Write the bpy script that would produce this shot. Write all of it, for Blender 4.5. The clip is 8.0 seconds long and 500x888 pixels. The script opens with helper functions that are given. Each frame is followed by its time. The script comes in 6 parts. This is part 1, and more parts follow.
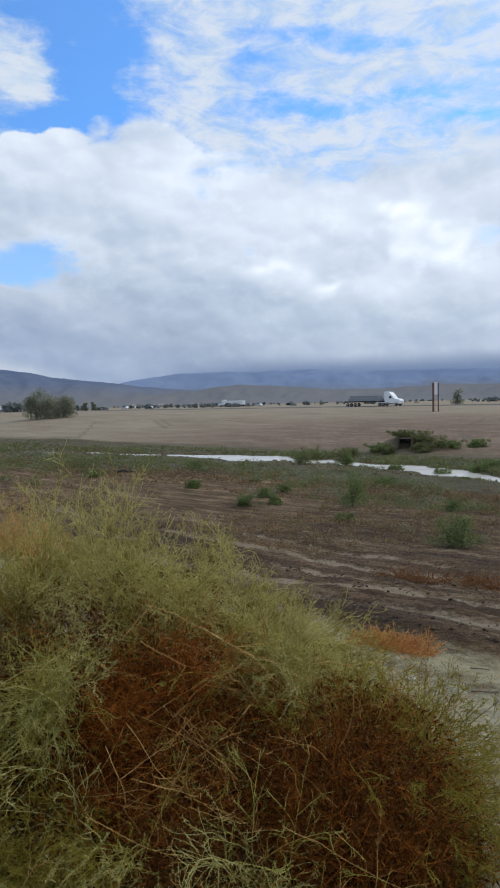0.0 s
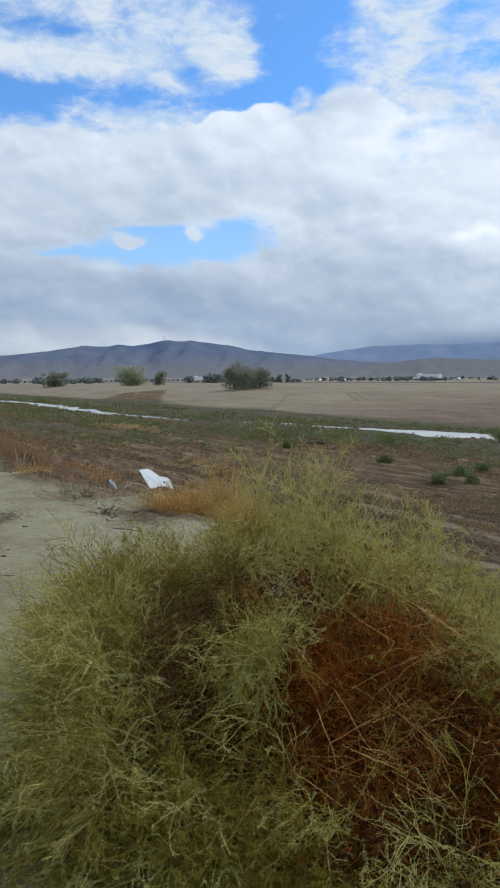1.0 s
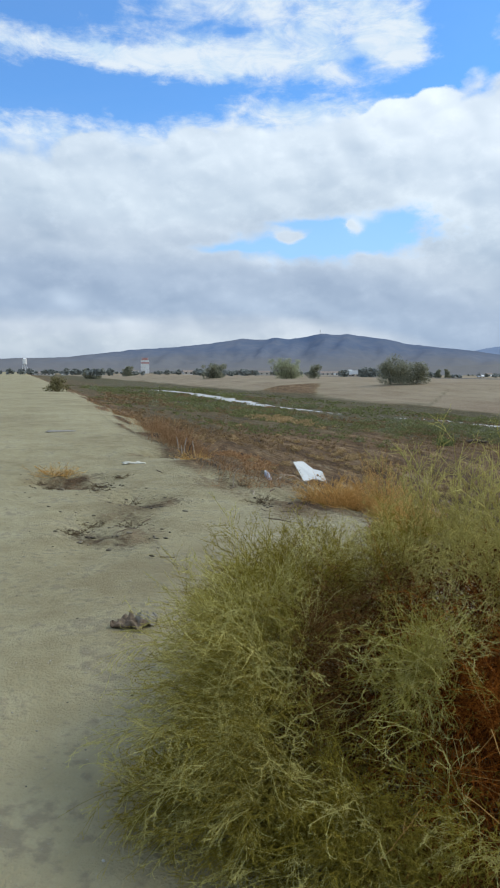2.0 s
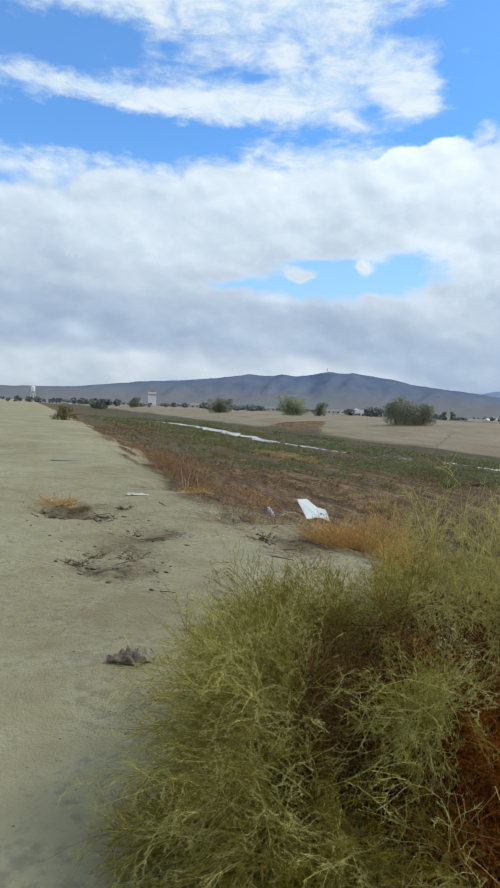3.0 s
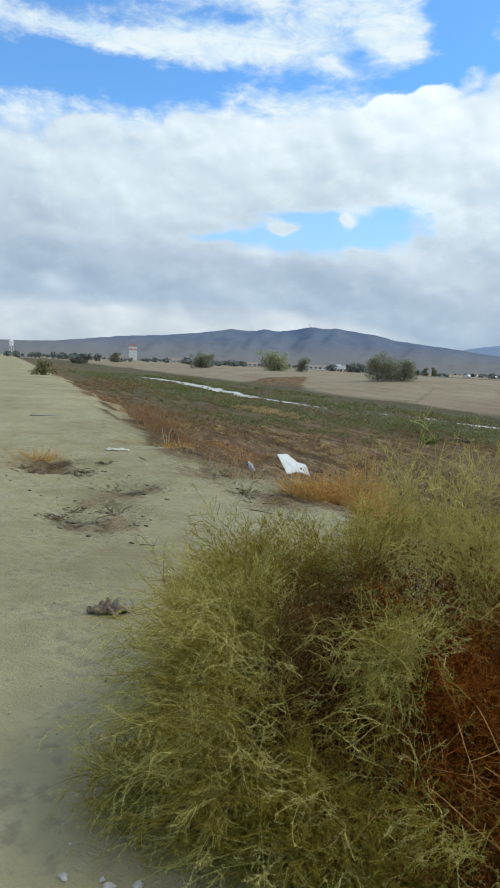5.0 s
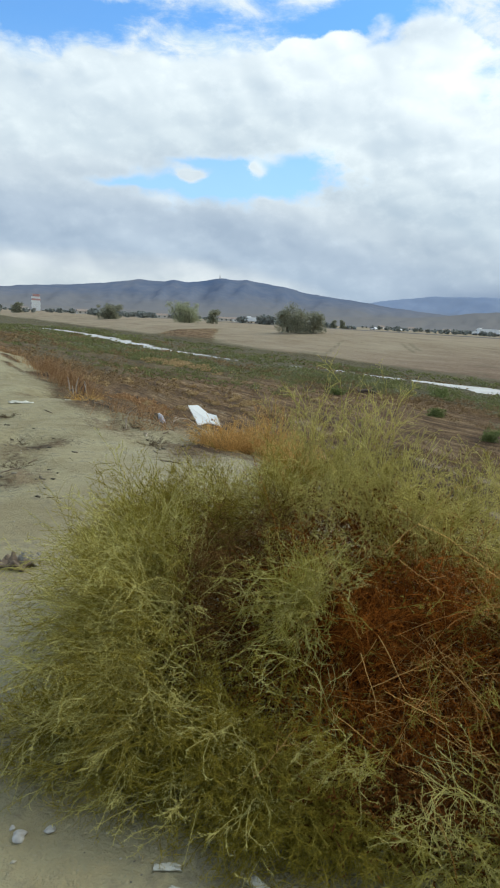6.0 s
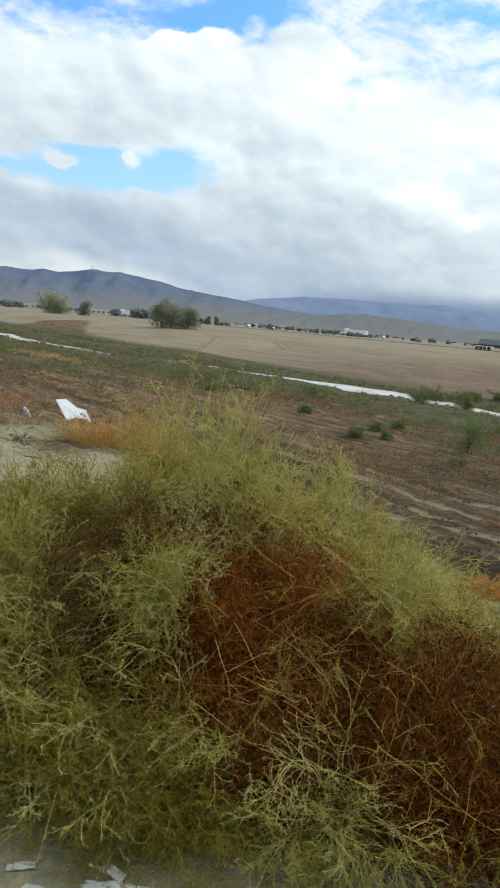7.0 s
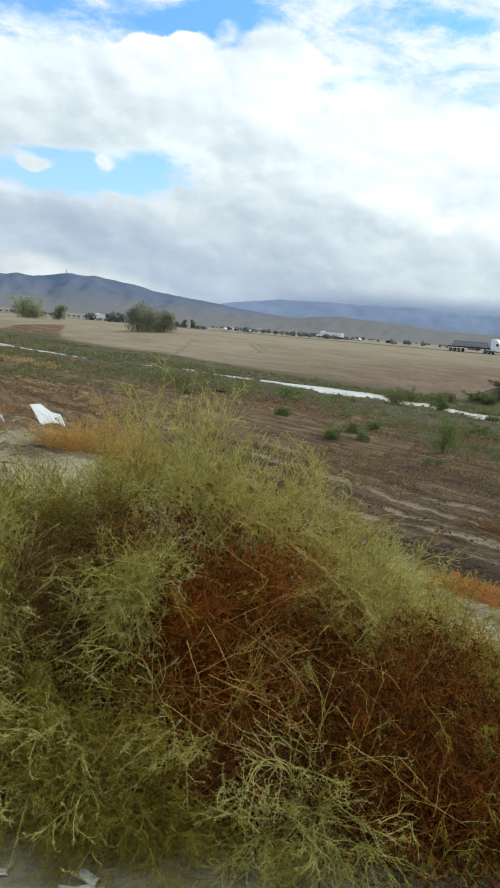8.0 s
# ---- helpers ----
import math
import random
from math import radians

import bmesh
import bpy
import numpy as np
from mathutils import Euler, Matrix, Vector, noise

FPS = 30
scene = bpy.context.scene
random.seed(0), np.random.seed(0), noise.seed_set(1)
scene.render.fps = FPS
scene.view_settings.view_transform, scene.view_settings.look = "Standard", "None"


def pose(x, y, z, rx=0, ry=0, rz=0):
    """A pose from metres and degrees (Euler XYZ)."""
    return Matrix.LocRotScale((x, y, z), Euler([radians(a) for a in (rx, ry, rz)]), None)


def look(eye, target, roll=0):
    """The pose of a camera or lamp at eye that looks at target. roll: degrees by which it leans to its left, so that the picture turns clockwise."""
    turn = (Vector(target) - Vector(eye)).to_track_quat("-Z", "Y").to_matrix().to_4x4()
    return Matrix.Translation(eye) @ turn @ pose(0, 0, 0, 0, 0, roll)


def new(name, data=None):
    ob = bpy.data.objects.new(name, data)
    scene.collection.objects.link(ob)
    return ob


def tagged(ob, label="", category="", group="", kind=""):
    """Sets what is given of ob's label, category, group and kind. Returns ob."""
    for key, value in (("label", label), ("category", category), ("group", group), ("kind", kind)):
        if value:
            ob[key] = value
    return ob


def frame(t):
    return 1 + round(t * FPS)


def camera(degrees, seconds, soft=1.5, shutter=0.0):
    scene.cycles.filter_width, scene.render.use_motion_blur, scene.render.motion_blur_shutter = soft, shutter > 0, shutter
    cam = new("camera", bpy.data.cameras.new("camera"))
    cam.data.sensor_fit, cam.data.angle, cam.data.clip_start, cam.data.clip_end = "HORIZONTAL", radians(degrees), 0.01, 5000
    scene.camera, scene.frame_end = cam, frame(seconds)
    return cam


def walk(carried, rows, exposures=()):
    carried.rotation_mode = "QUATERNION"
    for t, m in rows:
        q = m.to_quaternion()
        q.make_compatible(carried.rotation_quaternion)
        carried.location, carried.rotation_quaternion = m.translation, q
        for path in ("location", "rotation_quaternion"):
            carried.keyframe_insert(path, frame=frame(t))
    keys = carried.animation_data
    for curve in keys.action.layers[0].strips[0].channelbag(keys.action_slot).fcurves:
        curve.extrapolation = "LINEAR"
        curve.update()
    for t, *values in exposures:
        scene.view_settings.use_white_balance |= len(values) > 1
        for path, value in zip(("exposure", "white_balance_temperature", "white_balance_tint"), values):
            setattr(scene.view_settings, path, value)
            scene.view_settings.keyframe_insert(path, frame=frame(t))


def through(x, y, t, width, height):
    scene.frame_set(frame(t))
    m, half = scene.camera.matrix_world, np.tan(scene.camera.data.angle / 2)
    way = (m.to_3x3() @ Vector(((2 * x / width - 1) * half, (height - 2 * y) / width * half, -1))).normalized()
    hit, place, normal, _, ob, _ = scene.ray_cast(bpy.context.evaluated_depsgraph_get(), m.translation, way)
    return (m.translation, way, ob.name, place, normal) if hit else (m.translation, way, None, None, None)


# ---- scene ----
cam = camera(40.66, 8.0, soft=2.0)
# seconds, place of the eye, yaw to the left, pitch up, roll
ROWS = [
    (0.0, -0.0000, 0.0000, 1.6002, -0.765, -3.433, -1.283),
    (0.2, -0.0182, -0.0061, 1.6040, 1.962, -3.771, -0.662),
    (0.5, -0.0448, -0.0108, 1.6069, 7.477, -5.614, -1.229),
    (0.8, -0.0705, -0.0057, 1.6030, 12.594, -5.581, -0.709),
    (1.0, -0.0890, 0.0053, 1.5971, 15.412, -5.481, -0.538),
    (1.2, -0.1095, 0.0222, 1.5900, 18.514, -6.020, -0.163),
    (1.5, -0.1384, 0.0389, 1.5839, 23.234, -6.255, -0.003),
    (1.7, -0.1528, 0.0396, 1.5845, 25.784, -6.398, 0.042),
    (2.8, -0.1795, 0.0405, 1.5956, 30.342, -3.661, 1.649),
    (3.0, -0.1796, 0.0412, 1.5962, 28.749, -3.039, 2.451),
    (3.5, -0.1655, 0.0570, 1.5891, 27.039, -4.348, 2.596),
    (4.0, -0.1545, 0.0341, 1.5962, 26.679, -5.284, 3.105),
    (4.2, -0.1544, 0.0344, 1.5960, 27.055, -6.121, 2.677),
    (5.3, -0.1542, 0.0518, 1.5775, 26.915, -7.116, 2.678),
    (5.5, -0.1542, 0.0586, 1.5690, 25.593, -7.698, 2.581),
    (5.7, -0.1536, 0.0661, 1.5592, 24.057, -8.138, 2.651),
    (6.0, -0.1450, 0.0724, 1.5509, 19.306, -10.352, 2.992),
    (6.2, -0.1229, 0.0697, 1.5520, 15.580, -9.989, 3.600),
    (6.5, -0.0872, 0.0586, 1.5557, 11.054, -10.377, 3.709),
    (6.7, -0.0813, 0.0496, 1.5576, 9.732, -10.138, 4.107),
    (7.0, -0.0794, 0.0378, 1.5588, 8.527, -10.010, 4.876),
    (7.5, -0.0719, 0.0296, 1.5570, 7.597, -10.075, 4.915),
    (8.0, -0.0500, 0.0292, 1.5571, 6.646, -9.608, 4.501),
]


def eye_pose(x, y, z, yaw, pitch, roll):
    return pose(x, y, z) @ pose(0, 0, 0, 0, 0, yaw) @ pose(0, 0, 0, 90 + pitch) @ pose(0, 0, 0, 0, 0, roll)


walk(cam, [(t, eye_pose(x, y, z, yaw, pitch, roll)) for t, x, y, z, yaw, pitch, roll in ROWS],
     exposures=[(0.0, -0.20, 6060, 10), (0.5, -0.23, 6040, 9), (1.5, -0.06, 6130, 7), (3.5, 0.02, 6240, 5), (5.5, 0.08, 6420, 3), (7.0, 0.16, 6640, 3), (8.0, 0.20, 6700, 3)])


# ---- world: broken cloud over a Nishita sky ----
SUN_AZ, SUN_EL = -50.0, 46.0          # degrees to the left of +y, and up


class Nodes:
    """Short hand for building a node tree."""

    def __init__(self, tree):
        self.tree = tree

    def add(self, kind, **values):
        node = self.tree.nodes.new(kind)
        for key, value in values.items():
            setattr(node, key, value)
        return node

    def link(self, a, b):
        self.tree.links.new(a, b)

    def put(self, socket, value):
        if isinstance(value, bpy.types.NodeSocket):
            self.link(value, socket)
        else:
            socket.default_value = value

    def math(self, op, a, b=0.0, c=0.0, clamp=False):
        node = self.add("ShaderNodeMath", operation=op, use_clamp=clamp)
        for n, v in enumerate((a, b, c)):
            self.put(node.inputs[n], v)
        return node.outputs[0]

    def vmath(self, op, a, b=(0, 0, 0)):
        node = self.add("ShaderNodeVectorMath", operation=op)
        self.put(node.inputs[0], a)
        if op == "SCALE":
            self.put(node.inputs["Scale"], b)
        else:
            self.put(node.inputs[1], b)
        return node.outputs["Value"] if op in ("DOT_PRODUCT", "LENGTH") else node.outputs[0]

    def noise(self, vector, scale, detail=4.0, rough=0.55, distortion=0.0):
        node = self.add("ShaderNodeTexNoise")
        self.put(node.inputs["Vector"], vector)
        self.put(node.inputs["Scale"], scale)
        self.put(node.inputs["Detail"], detail)
        self.put(node.inputs["Roughness"], rough)
        self.put(node.inputs["Distortion"], distortion)
        return node.outputs["Fac"]

    def ramp(self, fac, stops, mode="LINEAR"):
        node = self.add("ShaderNodeValToRGB")
        node.color_ramp.interpolation = mode
        els = node.color_ramp.elements
        while len(els) < len(stops):
            els.new(0.5)
        for el, (at, colour) in zip(els, stops):
            el.position = at
            el.color = (*colour, 1) if isinstance(colour, tuple) else (colour, colour, colour, 1)
        self.put(node.inputs[0], fac)
        return node.outputs[0]

    def mix(self, fac, a, b, blend="MIX"):
        node = self.add("ShaderNodeMix", data_type="RGBA", blend_type=blend)
        self.put(node.inputs[0], fac)
        for n, v in ((6, a), (7, b)):
            self.put(node.inputs[n], (*v, 1) if isinstance(v, tuple) and len(v) == 3 else v)
        return node.outputs[2]

    def step(self, value, lo, hi):
        node = self.add("ShaderNodeMapRange", interpolation_type="SMOOTHSTEP")
        self.put(node.inputs[0], value)
        node.inputs[1].default_value, node.inputs[2].default_value = lo, hi
        return node.outputs[0]


def build_sky():
    world = bpy.data.worlds.new("sky")
    scene.world = world
    world.use_nodes = True
    tree = world.node_tree
    tree.nodes.clear()
    n = Nodes(tree)
    way = n.add("ShaderNodeTexCoord").outputs["Generated"]
    sep = n.add("ShaderNodeSeparateXYZ")
    n.link(way, sep.inputs[0])
    x, y, z = sep.outputs
    az = n.math("DEGREES", n.math("ARCTAN2", n.math("MULTIPLY", x, -1.0), y))
    el = n.math("DEGREES", n.math("ARCSINE", z))
    flat = n.vmath("MULTIPLY", way, (1.0, 1.0, 1.5))
    def lobes(scale, detail, shift=(0, 0, 0)):
        # rounded heads with narrow creases between them
        at = n.vmath("ADD", flat, shift)
        stir = n.add("ShaderNodeTexNoise")
        n.link(at, stir.inputs["Vector"])
        stir.inputs["Scale"].default_value, stir.inputs["Detail"].default_value = scale * 0.8, detail
        at = n.vmath("ADD", at, n.vmath("SCALE", n.vmath("SUBTRACT", stir.outputs["Color"], (0.5, 0.5, 0.5)), 1.1 / scale))
        cell = n.add("ShaderNodeTexVoronoi", feature="SMOOTH_F1")
        n.link(at, cell.inputs["Vector"])
        cell.inputs["Scale"].default_value = scale
        cell.inputs["Smoothness"].default_value = 0.35
        return n.math("SUBTRACT", 1.0, n.math("MULTIPLY", cell.outputs["Distance"], 1.3))
    heap, puff = lobes(7.0, 2.0), lobes(19.0, 3.0)
    broad = n.noise(flat, 3.2, 4.0, 0.5)
    fluff = n.noise(flat, 38.0, 5.0, 0.6)
    w = n.math("ADD", n.math("MULTIPLY", n.math("SUBTRACT", heap, 0.5), -2.4), n.math("MULTIPLY", n.math("SUBTRACT", puff, 0.5), -2.3))
    w = n.math("ADD", w, n.math("MULTIPLY", n.math("SUBTRACT", broad, 0.5), 6.0))
    w = n.math("ADD", w, n.math("MULTIPLY", n.math("SUBTRACT", fluff, 0.5), 1.1))
    # the flat base is calm, the crowns heave
    w = n.math("MULTIPLY", w, n.math("ADD", 0.15, n.math("MULTIPLY", n.step(el, 4.0, 15.0), 0.85)))
    waz = n.math("ADD", az, n.math("MULTIPLY", w, 1.3))
    wel = n.math("ADD", el, n.math("MULTIPLY", w, 0.62))
    def gauss(at_az, at_el, spots):
        # soft blots: azimuth, elevation, half widths, depth
        total = 0.0
        for a0, e0, sa, se, depth in spots:
            da = n.math("DIVIDE", n.math("SUBTRACT", at_az, a0), sa)
            de = n.math("DIVIDE", n.math("SUBTRACT", at_el, e0), se)
            r2 = n.math("ADD", n.math("MULTIPLY", da, da), n.math("MULTIPLY", de, de))
            total = n.math("ADD", total, n.math("MULTIPLY", n.math("EXPONENT", n.math("MULTIPLY", r2, -0.7)), depth))
        return total
    # the cumulus bank: a scalloped crown line, and one opening near its base
    crown = n.ramp(n.math("DIVIDE", n.math("SUBTRACT", 60.0, az), 90.0), [
        ((60 - a0) / 90, e0 / 30) for a0, e0 in ((58, 16.5), (48, 17.5), (42, 18.9), (39.7, 19.4), (36.4, 18.6), (34, 20.1), (31, 20.0), (26, 20.3), (22.7, 20.9), (19.7, 20.5),
                                                 (16, 21.2), (12, 21.8), (8.5, 21.9), (6.5, 22.8), (2, 20.5), (-6, 19.0))])
    scallop = n.math("ADD", n.math("MULTIPLY", n.math("SUBTRACT", puff, 0.55), 1.5), n.math("MULTIPLY", n.math("SUBTRACT", fluff, 0.5), 1.4))
    scallop = n.math("ADD", scallop, n.math("MULTIPLY", n.math("SUBTRACT", heap, 0.55), 0.8))
    over = n.math("SUBTRACT", n.math("ADD", n.math("MULTIPLY", crown, 30.0), scallop), el)
    soft = n.noise(flat, 9.0, 3.0, 0.5)
    bank = n.step(n.math("DIVIDE", over, n.math("ADD", 0.25, n.math("MULTIPLY", n.step(soft, 0.42, 0.66), 1.1))), -0.8, 1.2)
    laz, lel = n.math("ADD", az, n.math("MULTIPLY", n.math("SUBTRACT", fluff, 0.5), 2.2)), n.math("ADD", el, n.math("MULTIPLY", n.math("SUBTRACT", n.noise(flat, 22.0, 4.0, 0.55), 0.5), 1.3))
    blue = gauss(laz, lel, [(18.6, 11.2, 4.2, 1.1, 1.2), (24.6, 10.2, 4.2, 0.90, 1.1), (30.2, 10.2, 2.6, 0.30, 0.6), (24.0, 12.1, 2.4, 0.32, 0.75), (15.5, 12.6, 1.8, 0.6, 0.5), (25.4, 10.9, 0.8, 0.34, -0.85), (24.6, 11.15, 0.7, 0.25, -0.6), (19.9, 11.5, 0.8, 0.55, -0.85), (20.4, 11.9, 0.6, 0.3, -0.5),
                            (2.6, 18.6, 1.6, 0.9, 0.62), (-0.2, 19.3, 2.2, 0.45, 0.6), (2.6, 16.9, 0.9, 0.6, 0.4), (0.0, 12.2, 2.0, 0.5, 0.2), (-21.0, 12.5, 2.4, 1.0, 0.4)])
    blue = n.math("ADD", blue, n.math("MULTIPLY", n.math("SUBTRACT", fluff, 0.5), 0.9))
    bank = n.math("MULTIPLY", bank, n.math("SUBTRACT", 1.0, n.math("MULTIPLY", n.step(blue, 0.12, 0.88), 0.94)))
    # thin torn cloud above it, drawn out sideways
    stir = n.add("ShaderNodeTexNoise")
    n.link(n.vmath("MULTIPLY", way, (1.0, 1.0, 2.2)), stir.inputs["Vector"])
    stir.inputs["Scale"].default_value, stir.inputs["Detail"].default_value, stir.inputs["Roughness"].default_value = 11.0, 6.0, 0.62
    torn = n.add("ShaderNodeSeparateXYZ")
    n.link(stir.outputs["Color"], torn.inputs[0])
    haz = n.math("ADD", az, n.math("MULTIPLY", n.math("SUBTRACT", torn.outputs[0], 0.5), 7.0))
    hel = n.math("ADD", el, n.math("MULTIPLY", n.math("SUBTRACT", torn.outputs[1], 0.5), 3.6))
    wisp = n.noise(n.vmath("MULTIPLY", way, (1.0, 1.0, 2.6)), 16.0, 7.0, 0.66, 0.5)
    gap = gauss(haz, hel, [(11.2, 24.6, 3.7, 3.6, 1.35), (13.0, 28.5, 4.0, 2.0, 0.9), (14.8, 21.9, 4.0, 0.9, 0.8), (16.9, 24.6, 1.5, 1.2, -1.0), (12.6, 27.1, 1.6, 0.5, -0.5),
                           (42.0, 20.8, 8.0, 1.45, 1.9), (33.5, 21.3, 3.5, 0.75, 0.85), (24.0, 21.7, 5.5, 0.5, 0.75), (44.5, 26.4, 8.0, 1.5, 1.35), (38.0, 23.6, 9.0, 0.55, -0.6), (29.5, 25.6, 3.0, 0.5, 0.5), (20.0, 23.0, 3.0, 0.5, 0.3),
                           (-3.2, 23.4, 2.6, 1.0, 0.75), (-7.5, 22.5, 4.0, 0.5, 0.65), (-14.0, 23.0, 4.5, 0.45, 0.55), (-21.0, 21.5, 4.5, 0.5, 0.6), (-5.5, 27.6, 3.5, 0.6, 0.6), (-11.5, 26.9, 3.5, 0.5, 0.55), (-1.2, 26.0, 2.0, 0.6, 0.5),
                           (60.0, 24.0, 10.0, 5.0, 0.9), (-60.0, 45.0, 20.0, 10.0, 0.6), (100.0, 40.0, 30.0, 9.0, 0.8), (170.0, 35.0, 40.0, 8.0, 0.8)])
    gap = n.math("ADD", gap, n.math("ADD", n.math("MULTIPLY", n.math("SUBTRACT", wisp, 0.5), 1.3), n.math("MULTIPLY", n.math("SUBTRACT", n.noise(n.vmath("MULTIPLY", way, (1.0, 1.0, 1.6)), 24.0, 5.0, 0.6), 0.5), 1.5)))
    sheet = n.math("SUBTRACT", 1.0, n.math("ADD", 0.05, n.math("MULTIPLY", n.step(gap, -0.25, 0.95), 0.93)))
    high = n.step(el, 21.5, 25.0)
    # light on the clouds: white crowns, grey flat bases, paler strip over the horizon
    streaky = n.noise(n.vmath("MULTIPLY", way, (1.0, 1.0, 9.0)), 5.0, 4.0, 0.55)
    sel = n.math("ADD", n.math("ADD", n.math("MULTIPLY", wel, 0.5), n.math("MULTIPLY", el, 0.5)), n.math("MULTIPLY", n.math("SUBTRACT", streaky, 0.5), 0.9))
    sel = n.math("ADD", sel, n.math("MULTIPLY", n.step(az, 26.0, -6.0), 6.5))
    tone = n.ramp(n.math("DIVIDE", sel, 30.0), [
        (0.0, (0.60, 0.63, 0.66)), (0.085, (0.66, 0.69, 0.71)), (0.125, (0.64, 0.67, 0.71)), (0.175, (0.46, 0.53, 0.63)), (0.26, (0.48, 0.545, 0.64)),
        (0.36, (0.61, 0.66, 0.72)), (0.46, (0.72, 0.77, 0.81)), (0.60, (0.82, 0.86, 0.89)), (0.70, (0.88, 0.91, 0.93)), (1.0, (0.86, 0.90, 0.94))], "EASE")
    lit, lit2 = lobes(7.0, 2.0, (0.02, 0.0, 0.035)), lobes(19.0, 3.0, (0.006, 0.0, 0.012))
    relief = n.math("ADD", n.math("MULTIPLY", n.math("SUBTRACT", heap, lit), 0.22), n.math("MULTIPLY", n.math("SUBTRACT", puff, lit2), 0.17))
    relief = n.math("ADD", relief, n.math("MULTIPLY", n.math("SUBTRACT", broad, 0.5), 0.34))
    relief = n.math("ADD", relief, n.math("MULTIPLY", n.math("SUBTRACT", heap, 0.6), 0.06))
    relief = n.math("ADD", relief, n.math("MULTIPLY", n.math("SUBTRACT", fluff, 0.5), 0.04))
    # thin white rims round the openings
    relief = n.math("ADD", relief, n.math("MULTIPLY", n.step(blue, -0.05, 0.35), 0.10))
    # the bank stands brighter towards the sun's side
    side = n.step(az, 45.0, -25.0)
    relief = n.math("ADD", relief, n.math("MULTIPLY", side, 0.02))
    relief = n.math("ADD", relief, gauss(waz, wel, [(-14.2, 14.6, 1.6, 1.5, 0.34), (-17.4, 12.4, 1.3, 1.6, 0.34), (-3.2, 11.0, 1.4, 0.9, 0.34), (-6.6, 9.9, 1.0, 0.7, 0.36), (-14.0, 11.6, 1.4, 0.8, 0.34), (-12.5, 9.0, 3.0, 1.2, 0.12), (6.4, 17.0, 2.2, 1.4, 0.08), (38.5, 4.0, 1.6, 0.8, 0.2), (43.4, 5.6, 1.2, 0.5, 0.25), (0.5, 8.6, 3.4, 1.3, -0.14), (43.8, 6.4, 1.6, 0.5, 0.2)]))
    relief = n.math("ADD", relief, gauss(laz, lel, [(25.2, 10.95, 1.6, 0.7, 0.24), (19.9, 11.55, 1.4, 0.9, 0.20), (27.4, 9.0, 1.4, 0.35, 0.22)]))
    relief = n.math("MULTIPLY", relief, n.math("SUBTRACT", 1.0, n.math("MULTIPLY", high, 0.6)))
    gain = n.add("ShaderNodeCombineXYZ")
    for k, much in enumerate((1.2, 1.0, 0.75)):
        n.link(n.math("ADD", n.math("MULTIPLY", relief, much), 0.97), gain.inputs[k])
    cloud = n.vmath("MULTIPLY", n.vmath("MULTIPLY", tone, gain.outputs[0]), (0.935, 0.98, 1.055))
    # rain veil on the right, where the base meets the far ridge
    veil = n.math("MULTIPLY", n.step(az, 12.0, -4.0), n.step(el, 4.3, 2.4))
    cloud = n.mix(n.math("MULTIPLY", veil, 0.92), cloud, (0.20, 0.27, 0.42))
    sky = n.add("ShaderNodeTexSky", sky_type="NISHITA", sun_disc=False)
    sky.sun_elevation, sky.sun_rotation = radians(SUN_EL), radians(-SUN_AZ)
    clear = n.vmath("MULTIPLY", sky.outputs[0], (0.062, 0.136, 0.214))
    haze = n.math("ADD", 0.10, n.math("MULTIPLY", n.step(el, 22.0, 7.0), 0.40))
    clear = n.mix(haze, clear, (0.62, 0.80, 0.93))
    veil_white = n.mix(n.step(wisp, 0.36, 0.66), (0.86, 0.90, 0.94), (0.62, 0.76, 0.92))
    colour = n.mix(n.math("MULTIPLY", sheet, n.step(el, 16.5, 18.0)), clear, veil_white)
    colour = n.mix(bank, colour, cloud)
    # below the horizon the world goes on as dull earth
    colour = n.mix(n.step(el, -0.5, -3.0), colour, (0.12, 0.105, 0.085))
    back = n.add("ShaderNodeBackground")
    n.link(colour, back.inputs[0])
    back.inputs[1].default_value = 1.0
    n.link(back.outputs[0], n.add("ShaderNodeOutputWorld").inputs[0])


build_sky()
sun = new("sun", bpy.data.lights.new("sun", "SUN"))
sun.data.energy, sun.data.angle, sun.data.color = 1.65, radians(16), (1.0, 0.88, 0.72)
sx, sy = -math.sin(radians(SUN_AZ)), math.cos(radians(SUN_AZ))
sun.matrix_world = look((0, 0, 50), (-sx * 50 * math.cos(radians(SUN_EL)), -sy * 50 * math.cos(radians(SUN_EL)), 50 - 50 * math.sin(radians(SUN_EL))))

# ---- shared arithmetic ----
DIR_U = (-0.731, 0.682)               # along the river, away from the eye
DIR_V = (0.682, 0.731)                # across it, to the far bank


def xy_of(u, v):
    return DIR_U[0] * u + DIR_V[0] * v, DIR_U[1] * u + DIR_V[1] * v


def spot(az, dist):
    """Plan place at an azimuth (degrees to the left of +y) and a distance from the start of the walk."""
    return -math.sin(radians(az)) * dist, math.cos(radians(az)) * dist


_grid = np.random.RandomState(7).rand(256, 256)


def value_noise(x, y):
    x, y = np.asarray(x, float), np.asarray(y, float)
    xi, yi = np.floor(x).astype(int), np.floor(y).astype(int)
    fx, fy = x - xi, y - yi
    fx, fy = fx * fx * (3 - 2 * fx), fy * fy * (3 - 2 * fy)
    a, b = _grid[xi % 256, yi % 256], _grid[(xi + 1) % 256, yi % 256]
    c, d = _grid[xi % 256, (yi + 1) % 256], _grid[(xi + 1) % 256, (yi + 1) % 256]
    return (a * (1 - fx) + b * fx) * (1 - fy) + (c * (1 - fx) + d * fx) * fy - 0.5


